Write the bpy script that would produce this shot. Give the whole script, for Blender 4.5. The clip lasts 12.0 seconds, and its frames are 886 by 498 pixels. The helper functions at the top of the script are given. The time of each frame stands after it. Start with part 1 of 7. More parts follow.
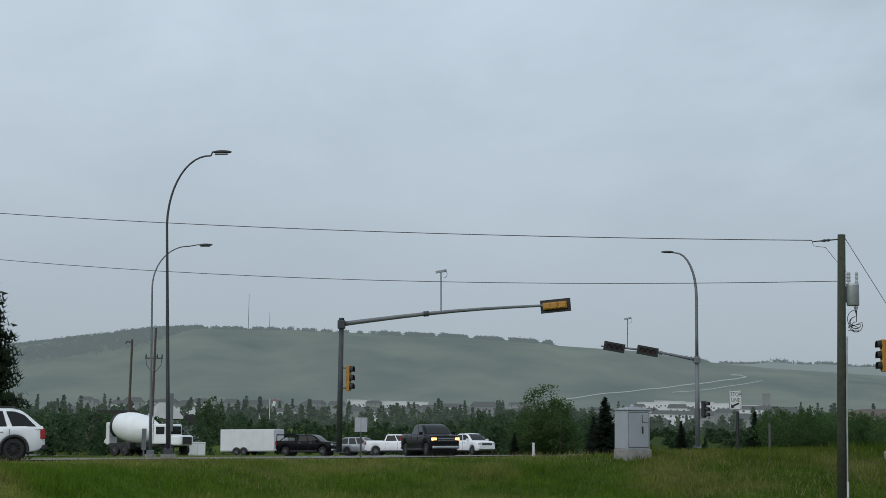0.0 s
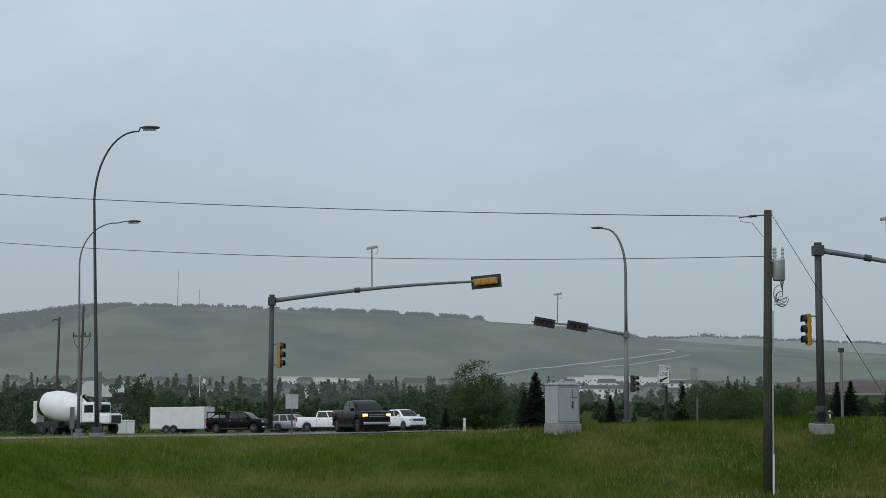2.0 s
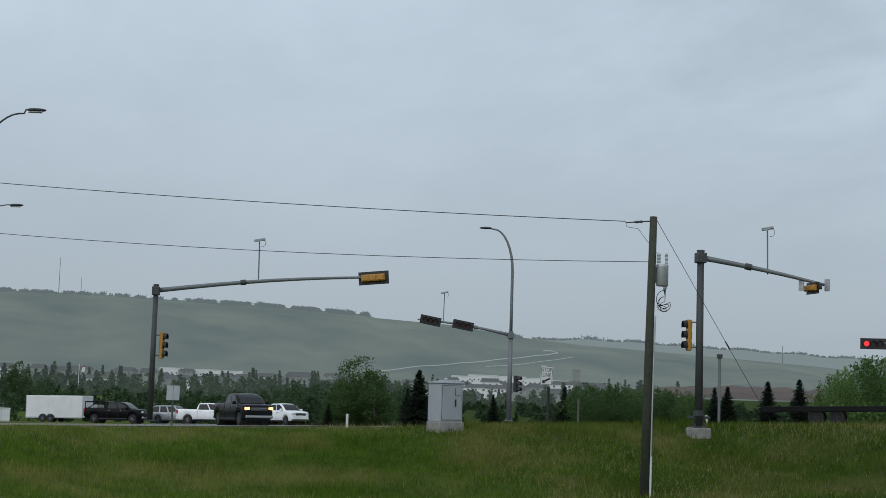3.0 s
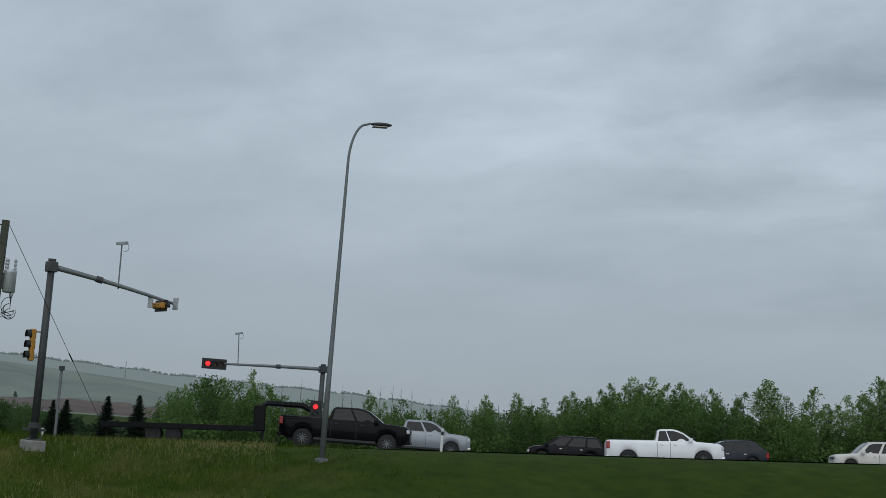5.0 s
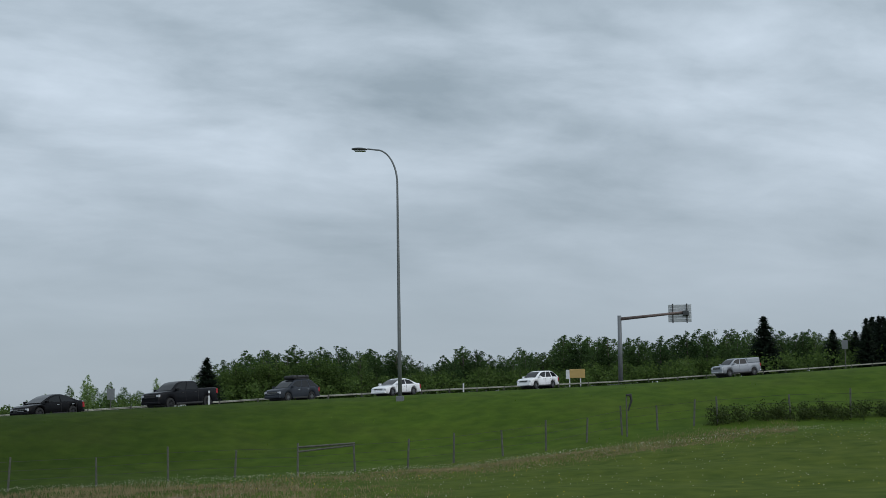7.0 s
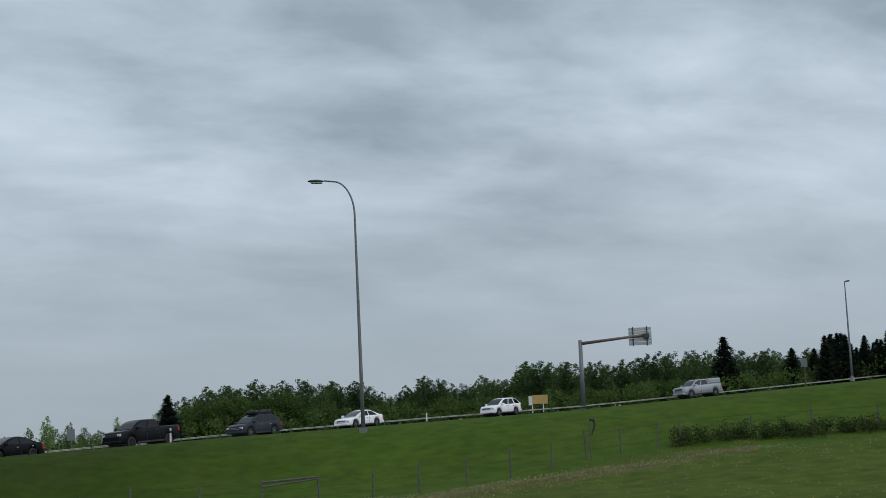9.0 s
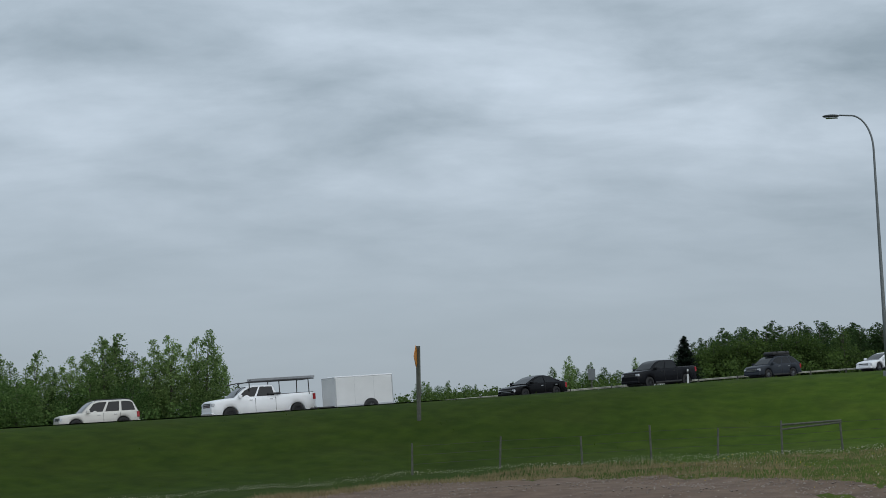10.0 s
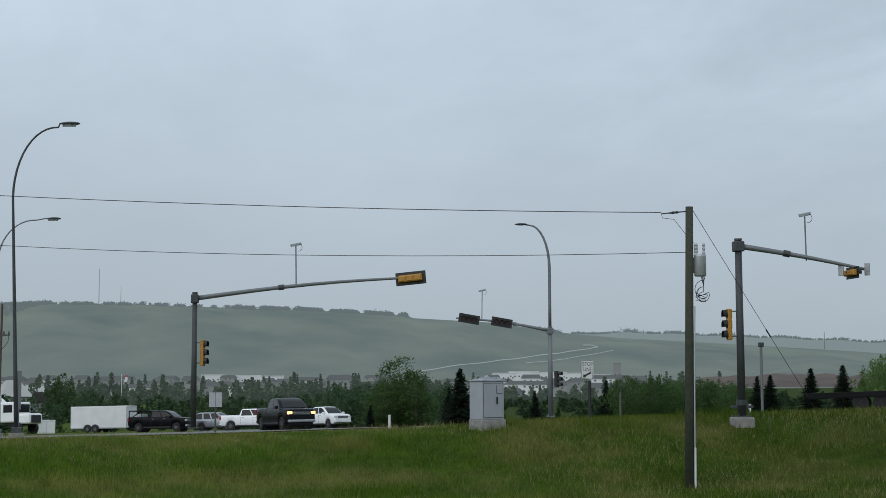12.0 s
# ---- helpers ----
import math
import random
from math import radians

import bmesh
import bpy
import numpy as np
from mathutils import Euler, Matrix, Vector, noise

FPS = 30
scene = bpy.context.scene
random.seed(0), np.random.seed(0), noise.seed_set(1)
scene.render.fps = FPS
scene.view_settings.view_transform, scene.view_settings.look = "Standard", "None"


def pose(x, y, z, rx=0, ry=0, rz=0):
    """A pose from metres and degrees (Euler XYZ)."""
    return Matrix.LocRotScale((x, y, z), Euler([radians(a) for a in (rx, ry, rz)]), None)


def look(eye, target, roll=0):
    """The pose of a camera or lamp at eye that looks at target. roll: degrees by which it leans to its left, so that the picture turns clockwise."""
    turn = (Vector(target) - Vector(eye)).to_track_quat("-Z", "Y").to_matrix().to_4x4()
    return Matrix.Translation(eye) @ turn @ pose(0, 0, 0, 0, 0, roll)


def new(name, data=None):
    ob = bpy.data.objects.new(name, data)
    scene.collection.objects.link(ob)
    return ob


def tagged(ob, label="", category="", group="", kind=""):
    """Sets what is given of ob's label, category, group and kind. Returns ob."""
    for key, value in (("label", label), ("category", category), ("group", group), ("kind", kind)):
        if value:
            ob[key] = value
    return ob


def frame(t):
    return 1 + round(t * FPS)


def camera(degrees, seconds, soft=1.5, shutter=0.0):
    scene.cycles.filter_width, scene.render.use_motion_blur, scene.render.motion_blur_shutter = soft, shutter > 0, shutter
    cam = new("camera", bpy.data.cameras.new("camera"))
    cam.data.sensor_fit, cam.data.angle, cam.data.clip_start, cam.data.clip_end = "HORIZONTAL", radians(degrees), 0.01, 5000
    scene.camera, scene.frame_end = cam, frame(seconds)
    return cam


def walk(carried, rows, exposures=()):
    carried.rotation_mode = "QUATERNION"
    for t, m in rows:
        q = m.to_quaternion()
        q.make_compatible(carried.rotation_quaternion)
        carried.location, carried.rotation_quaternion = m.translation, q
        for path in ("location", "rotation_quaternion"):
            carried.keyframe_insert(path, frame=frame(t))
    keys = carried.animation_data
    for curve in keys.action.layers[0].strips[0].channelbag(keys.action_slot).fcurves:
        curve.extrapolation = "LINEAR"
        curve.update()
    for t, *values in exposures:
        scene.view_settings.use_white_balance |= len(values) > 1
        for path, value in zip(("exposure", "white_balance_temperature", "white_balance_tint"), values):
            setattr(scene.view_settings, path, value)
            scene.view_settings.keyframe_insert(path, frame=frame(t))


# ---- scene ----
# ======== camera: turns on one spot ========
EYE = (0.0, 0.0, 0.0)
TURNS = [  # seconds, azimuth right of north, pitch, roll
    (0, 0.000, 6.431, 0.670),
    (0.2, 0.470, 6.270, 0.630),
    (0.5, 1.079, 5.889, 0.536),
    (1, 1.687, 6.064, 0.594),
    (1.5, 2.229, 5.774, 0.495),
    (2, 2.816, 5.492, 0.254),
    (2.5, 4.051, 5.410, 0.491),
    (3, 7.339, 5.440, 1.763),
    (3.5, 12.938, 5.877, 3.501),
    (3.7, 14.843, 6.139, 3.879),
    (5.3, 40.954, 7.290, 3.563),
    (5.5, 47.122, 7.204, 3.147),
    (5.8, 55.896, 7.591, 2.627),
    (6, 61.540, 7.644, 1.951),
    (6.2, 66.900, 7.625, 1.240),
    (6.5, 73.350, 7.762, 0.530),
    (6.8, 79.360, 7.200, -0.150),
    (7, 83.116, 7.344, -0.413),
    (7.2, 86.847, 7.487, -0.872),
    (8, 92.4, 8.05, -2.1),
    (8.8, 86.906, 8.590, -3.009),
    (9, 84.823, 8.486, -2.259),
    (9.2, 83.120, 8.090, -2.000),
    (9.5, 78.665, 7.639, -0.723),
    (9.8, 70.930, 7.085, -1.050),
    (10, 64.075, 6.710, -0.968),
    (10.2, 56.914, 6.504, -1.112),
    (10.5, 46.616, 6.440, -1.502),
    (10.7, 40.299, 6.008, -1.434),
    (10.9, 34.429, 5.673, -1.395),
    (11, 31.585, 5.683, -1.257),
    (11.2, 26.121, 5.797, -1.052),
    (11.5, 18.145, 5.625, -0.720),
    (12, 5.880, 5.360, -0.172),
]


def aim(az, el):
    a, e = radians(az), radians(el)
    return (math.sin(a) * math.cos(e), math.cos(a) * math.cos(e), math.sin(e))


cam = camera(34.70, 12.0, soft=0.8)
walk(cam, [(t, look(EYE, aim(az, el), roll)) for t, az, el, roll in TURNS],
     exposures=[(0, 0.03), (3.5, 0.03), (4.5, -0.1), (5.5, -0.22), (6.5, -0.05), (7.2, 0.0), (9, -0.05), (10.5, 0.0), (11.0, 0.05), (12, 0.08)])

# ======== light: overcast sky ========
world = bpy.data.worlds.new("overcast_sky")
scene.world = world
world.use_nodes = True
wn, wl = world.node_tree.nodes, world.node_tree.links
wn.clear()


def wnode(kind, **values):
    n = wn.new(kind)
    for key, value in values.items():
        n.inputs[key].default_value = value
    return n


def wmath(op, a, b=None, c=None, clamp=False):
    n = wn.new("ShaderNodeMath")
    n.operation, n.use_clamp = op, clamp
    for i, v in enumerate((a, b, c)):
        if v is None:
            continue
        if isinstance(v, (int, float)):
            n.inputs[i].default_value = v
        else:
            wl.new(v, n.inputs[i])
    return n.outputs[0]


geo = wn.new("ShaderNodeTexCoord")
sep = wn.new("ShaderNodeSeparateXYZ")
wl.new(geo.outputs["Generated"], sep.inputs[0])
up = wmath("ADD", wmath("MAXIMUM", sep.outputs[2], 0.0), 0.24)
flat = wn.new("ShaderNodeCombineXYZ")
wl.new(wmath("DIVIDE", sep.outputs[0], up), flat.inputs[0])
wl.new(wmath("DIVIDE", sep.outputs[1], up), flat.inputs[1])
# cloud deck drifting from the north-west, seen in perspective
turn = wn.new("ShaderNodeMapping")
turn.inputs["Rotation"].default_value = (0, 0, radians(65))
wl.new(flat.outputs[0], turn.inputs[0])
long_ = wn.new("ShaderNodeMapping")
long_.inputs["Scale"].default_value = (0.72, 1.0, 1.0)
wl.new(turn.outputs[0], long_.inputs[0])
turn = long_
big = wnode("ShaderNodeTexNoise", Scale=1.25, Detail=6.0, Roughness=0.50, Distortion=0.25)
wl.new(turn.outputs[0], big.inputs["Vector"])
fine = wnode("ShaderNodeTexNoise", Scale=3.8, Detail=7.0, Roughness=0.57, Distortion=0.25)
wl.new(turn.outputs[0], fine.inputs["Vector"])
mixed = wmath("ADD", wmath("MULTIPLY", big.outputs[0], 0.62), wmath("MULTIPLY", fine.outputs[0], 0.38))
# broken clouds towards the east, a plain rain-grey veil towards the north
east = wmath("MULTIPLY_ADD", sep.outputs[0], 1.25, -0.15, clamp=True)
contrast = wmath("MULTIPLY_ADD", east, 3.2, 1.1)
# near the horizon the deck closes to an even grey
clear_ = wmath("MULTIPLY_ADD", sep.outputs[2], 6.5, -0.45, clamp=True)
contrast = wmath("MULTIPLY", contrast, wmath("MULTIPLY_ADD", clear_, 0.9, 0.10))
# the veil towards the north is the lighter one
middle = wmath("MULTIPLY_ADD", east, -0.06, 0.54)
cloud = wmath("ADD", wmath("MULTIPLY", wmath("SUBTRACT", mixed, 0.5), contrast), middle, clamp=True)
ramp = wn.new("ShaderNodeValToRGB")
ramp.color_ramp.elements[0].position, ramp.color_ramp.elements[0].color = 0.0, (0.264, 0.327, 0.379, 1)
ramp.color_ramp.elements[1].position, ramp.color_ramp.elements[1].color = 1.0, (0.576, 0.662, 0.754, 1)
wl.new(cloud, ramp.inputs[0])
# the deck is a little darker low over the land
low = wmath("SMOOTH_MIN", wmath("MULTIPLY_ADD", sep.outputs[2], 1.5, 0.76), 1.13, 0.1)
lift = wn.new("ShaderNodeVectorMath")
lift.operation = "SCALE"
wl.new(ramp.outputs[0], lift.inputs[0])
wl.new(low, lift.inputs["Scale"])
sky = wn.new("ShaderNodeTexSky")
sky.sky_type, sky.sun_disc = "NISHITA", False
sky.sun_elevation, sky.sun_rotation = radians(38), radians(216)
bg_sky = wnode("ShaderNodeBackground", Strength=0.006)
wl.new(sky.outputs[0], bg_sky.inputs[0])
bg_cloud = wnode("ShaderNodeBackground", Strength=1.0)
wl.new(lift.outputs[0], bg_cloud.inputs[0])
both = wn.new("ShaderNodeAddShader")
wl.new(bg_sky.outputs[0], both.inputs[0])
wl.new(bg_cloud.outputs[0], both.inputs[1])
out = wn.new("ShaderNodeOutputWorld")
wl.new(both.outputs[0], out.inputs[0])

sun = new("sun", bpy.data.lights.new("sun", "SUN"))
sun.data.energy, sun.data.angle, sun.data.color = 0.9, radians(80), (1.0, 0.98, 0.95)
sun.matrix_world = look((0, 0, 60), (45, 62, 0))

# ======== materials ========


def material(name, base, rough=0.7, metal=0.0, second=None, scale=6.0, amount=0.5, bump=0.0, bump_scale=40.0,
             emit=None, strength=0.0, spec=0.5, coat=0.0, vary=0.0, detail=5.0, sharp=0.0, stretch=None):
    """A surface with two colours mixed by noise in metres, fine relief and a random shade from object to object."""
    m = bpy.data.materials.new(name)
    m.use_nodes = True
    n, l = m.node_tree.nodes, m.node_tree.links
    b = n["Principled BSDF"]
    b.inputs["Roughness"].default_value, b.inputs["Metallic"].default_value = rough, metal
    b.inputs["Specular IOR Level"].default_value = spec
    b.inputs["Coat Weight"].default_value = coat
    b.inputs["Base Color"].default_value = (*base, 1)
    tc = n.new("ShaderNodeTexCoord")
    last = None
    if second:
        tex = n.new("ShaderNodeTexNoise")
        tex.inputs["Scale"].default_value, tex.inputs["Detail"].default_value = scale, detail
        if stretch:
            mp = n.new("ShaderNodeMapping")
            mp.inputs["Scale"].default_value = stretch
            l.new(tc.outputs["Object"], mp.inputs[0])
            l.new(mp.outputs[0], tex.inputs["Vector"])
        else:
            l.new(tc.outputs["Object"], tex.inputs["Vector"])
        r = n.new("ShaderNodeValToRGB")
        r.color_ramp.elements[0].position = 0.5 - 0.25 * (1 - sharp)
        r.color_ramp.elements[1].position = 0.5 + 0.25 * (1 - sharp) + 0.01
        r.color_ramp.elements[0].color = (*base, 1)
        r.color_ramp.elements[1].color = (*[x + (y - x) * amount * 2 if amount < 0.5 else y for x, y in zip(base, second)], 1)
        l.new(tex.outputs[0], r.inputs[0])
        last = r.outputs[0]
    if vary and last:
        info = n.new("ShaderNodeObjectInfo")
        hsv = n.new("ShaderNodeHueSaturation")
        mr = n.new("ShaderNodeMapRange")
        mr.inputs["To Min"].default_value, mr.inputs["To Max"].default_value = 1 - vary, 1 + vary
        l.new(info.outputs["Random"], mr.inputs[0])
        l.new(mr.outputs[0], hsv.inputs["Value"])
        l.new(last, hsv.inputs["Color"])
        last = hsv.outputs[0]
    if last:
        l.new(last, b.inputs["Base Color"])
    if bump:
        tb = n.new("ShaderNodeTexNoise")
        tb.inputs["Scale"].default_value, tb.inputs["Detail"].default_value = bump_scale, 6.0
        l.new(tc.outputs["Object"], tb.inputs["Vector"])
        bm_ = n.new("ShaderNodeBump")
        bm_.inputs["Strength"].default_value, bm_.inputs["Distance"].default_value = bump, 0.02
        l.new(tb.outputs[0], bm_.inputs["Height"])
        l.new(bm_.outputs[0], b.inputs["Normal"])
    if emit:
        b.inputs["Emission Color"].default_value = (*emit, 1)
        b.inputs["Emission Strength"].default_value = strength
    return m


STEEL = material("galvanised_steel", (0.16, 0.173, 0.182), 0.55, 0.3, (0.195, 0.208, 0.217), 1.2, 0.6)
RAIL_STEEL = material("weathered_rail_steel", (0.34, 0.34, 0.28), 0.6, 0.2, (0.42, 0.42, 0.35), 2.0, 0.6)
DARK_STEEL = material("weathered_steel", (0.045, 0.050, 0.053), 0.6, 0.2, (0.075, 0.08, 0.082), 2.5, 0.6)
ALU = material("sign_back_aluminium", (0.42, 0.44, 0.46), 0.45, 0.5, (0.50, 0.52, 0.53), 5.0, 0.6)
WOOD_POLE = material("treated_pole_wood", (0.032, 0.040, 0.027), 0.9, 0, (0.064, 0.067, 0.047), 7.0, 0.7, 0.6, 30)
POST_WOOD = material("weathered_post_wood", (0.070, 0.073, 0.060), 0.9, 0, (0.125, 0.128, 0.106), 9.0, 0.7, 0.5, 40)
CONCRETE = material("concrete", (0.20, 0.195, 0.18), 0.9, 0, (0.34, 0.33, 0.31), 4.0, 0.6, 0.4, 30)
ASPHALT = material("wet_asphalt", (0.045, 0.046, 0.048), 0.42, 0, (0.075, 0.076, 0.078), 0.7, 0.7, 0.35, 25)
LINE_WHITE = material("road_paint_white", (0.62, 0.62, 0.60), 0.6, 0, (0.42, 0.42, 0.41), 3.0, 0.6)
LINE_YELLOW = material("road_paint_yellow", (0.62, 0.42, 0.06), 0.6, 0, (0.42, 0.30, 0.06), 3.0, 0.6)
CABINET = material("painted_cabinet_metal", (0.36, 0.385, 0.42), 0.45, 0.1, (0.42, 0.445, 0.475), 2.0, 0.6)
SIGNAL_YELLOW = material("signal_yellow_paint", (0.50, 0.25, 0.03), 0.5, 0, (0.40, 0.19, 0.03), 5.0, 0.6)
SIGNAL_BLACK = material("signal_black", (0.012, 0.012, 0.013), 0.5, 0, (0.022, 0.022, 0.022), 5.0, 0.6)
SIGN_WHITE = material("sign_white", (0.72, 0.73, 0.73), 0.45, 0, (0.63, 0.64, 0.64), 4.0, 0.6)
SIGN_ORANGE = material("sign_orange", (0.62, 0.24, 0.03), 0.5, 0, (0.52, 0.19, 0.03), 4.0, 0.6)
SIGN_TAN = material("sign_tan", (0.52, 0.36, 0.12), 0.6, 0, (0.42, 0.29, 0.10), 2.0, 0.6)
LETTER_BLACK = material("lettering_black", (0.015, 0.015, 0.016), 0.6)
RED_LENS = material("lit_red_lens", (0.5, 0.01, 0.01), 0.3, emit=(1.0, 0.03, 0.04), strength=1.3)
RED_LENS_DIM = material("unlit_red_lens", (0.05, 0.008, 0.009), 0.3)
DARK_LENS = material("unlit_lens", (0.03, 0.03, 0.02), 0.25)
WIRE = material("cable_black", (0.02, 0.02, 0.021), 0.6)
CERAMIC = material("grey_porcelain", (0.40, 0.42, 0.43), 0.3)

# ======== small builders ========


def part(name, bm, mat, parent=None, label="", smooth=False):
    """Links a bmesh as one mesh object under a thing or a part."""
    me = bpy.data.meshes.new(name)
    if smooth:
        for f in bm.faces:
            f.smooth = True
    bm.to_mesh(me)
    bm.free()
    me.materials.append(mat)
    ob = new(name, me)
    ob.parent = parent
    if label:
        tagged(ob, label)
    return ob


def thing(name, place, label, category, group="", kind="", rz=0.0):
    ob = new(name)
    ob.empty_display_size = 0.2
    ob.matrix_basis = Matrix.Translation(place) @ Matrix.Rotation(radians(rz), 4, "Z")
    return tagged(ob, label, category, group, kind)


def raw(name, verts, faces, mats, parent=None, smooth=False, index=None):
    me = bpy.data.meshes.new(name)
    me.from_pydata(verts, [], faces)
    for m in (mats if isinstance(mats, (list, tuple)) else [mats]):
        me.materials.append(m)
    if smooth:
        me.polygons.foreach_set("use_smooth", [True] * len(me.polygons))
    if index is not None:
        me.polygons.foreach_set("material_index", index)
    me.update()
    ob = new(name, me)
    ob.parent = parent
    return ob


def box(bm, lo, hi, bevel=0.0, m=None):
    """Adds an upright box between two corners, its edges rounded by bevel."""
    c = [(a + b) / 2 for a, b in zip(lo, hi)]
    s = [abs(b - a) for a, b in zip(lo, hi)]
    mat = Matrix.Translation(c) @ Matrix.Diagonal((*s, 1))
    if m is not None:
        mat = m @ mat
    r = bmesh.ops.create_cube(bm, size=1, matrix=mat)
    if bevel:
        edges = list({e for v in r["verts"] for e in v.link_edges})
        bmesh.ops.bevel(bm, geom=edges, offset=bevel, segments=2, affect="EDGES", profile=0.5)
    return bm


def tube(bm, pts, radii, sides=10, caps=True):
    """Adds a round tube along points, with one radius or one for each point."""
    pts = [Vector(q) for q in pts]
    if isinstance(radii, (int, float)):
        radii = [radii] * len(pts)
    rings, ref = [], None
    for i, q in enumerate(pts):
        d = (pts[min(i + 1, len(pts) - 1)] - pts[max(i - 1, 0)]).normalized()
        if ref is None:
            ref = d.orthogonal().normalized()
        ref = (ref - d * ref.dot(d)).normalized()
        side = d.cross(ref)
        rings.append([bm.verts.new(q + (ref * math.cos(a) + side * math.sin(a)) * radii[i])
                      for a in (2 * math.pi * k / sides for k in range(sides))])
    for a, b in zip(rings, rings[1:]):
        for k in range(sides):
            bm.faces.new((a[k], a[(k + 1) % sides], b[(k + 1) % sides], b[k]))
    if caps:
        bm.faces.new(rings[0][::-1])
        bm.faces.new(rings[-1])
    return bm


def plate(bm, outline, thick, m=None):
    """Adds a flat plate in the xz plane from its outline, thick along y."""
    m = m or Matrix()
    a = [bm.verts.new(m @ Vector((x, -thick / 2, z))) for x, z in outline]
    b = [bm.verts.new(m @ Vector((x, thick / 2, z))) for x, z in outline]
    bm.faces.new(a)
    bm.faces.new(b[::-1])
    n = len(a)
    for i in range(n):
        bm.faces.new((a[(i + 1) % n], a[i], b[i], b[(i + 1) % n]))
    return bm


def polar(az, d, z=0.0):
    return Vector((d * math.sin(radians(az)), d * math.cos(radians(az)), z))


def smooth(a, b, x):
    t = np.clip((x - a) / (b - a), 0, 1)
    return t * t * (3 - 2 * t)


# ======== the lie of the land ========
AZ = (-60, -20, -5, 5, 12, 20, 30, 42, 56, 66, 76, 90, 104, 125, 180)
ROAD_EL = (-2.3, -2.05, -1.92, -1.80, -1.55, -1.28, -0.90, -0.42, 0.18, 0.72, 1.25, 1.80, 2.60, 2.7, 0.5)
CREST = (40, 42, 54, 54.5, 53.5, 56.5, 51.5, 57, 61, 64, 67, 68, 72, 75, 75)
FAR_Z = (-9, -9, -9, -9, -9, -9, -8, -8, -6, -3.0, 2.0, 5.0, 9.0, 9.0, 3.0)


def land(x, y):
    """Height of the ground over the plan, with the eye at zero."""
    x, y = np.asarray(x, float), np.asarray(y, float)
    d = np.hypot(x, y) + 1e-6
    az = np.degrees(np.arctan2(x, y))
    az = np.where(az < -90, az + 360, az)
    el, crest = np.interp(az, AZ, ROAD_EL), np.interp(az, AZ, CREST)
    near = -2.2 + 0.022 * x - 0.031 * y
    near = near + 1.05 * smooth(80, 97, az) * smooth(36, 62, d)
    side = smooth(-40, -10, az) * (1 - smooth(110, 150, az))
    near = near * side + (-2.2) * (1 - side)
    keep = 175 + 75 * smooth(60, 100, az)
    shelf = np.minimum(d, keep) * np.tan(np.radians(el)) - 0.16 * (1 - smooth(60, 120, d)) * (1 - smooth(-4, 8, az))
    shelf = shelf + (np.interp(az, AZ, FAR_Z) - shelf) * smooth(keep, keep + 500, d)
    dip = np.interp(az, (28, 35, 40, 46, 56, 62, 68, 74, 79, 84), (0, 0.4, 0.62, 0.55, 0.45, 0.42, 0.3, 0.2, 0.1, 0))
    shelf = shelf - dip * smooth(crest + 10, crest + 18, d)
    w = smooth(crest - 14, crest, d)
    bumps = 0.07 * np.sin(x * 0.9 + 1.3 * np.sin(y * 0.45)) * np.sin(y * 0.8 + 0.7 * np.sin(x * 0.5)) * (1 - smooth(crest - 9, crest - 3, d)) * smooth(5, 20, d)
    return near * (1 - w) + shelf * w + bumps


def on_land(x, y, lift=0.0):
    return Vector((x, y, float(land(x, y)) + lift))


# ground materials -------------------------------------------------------------


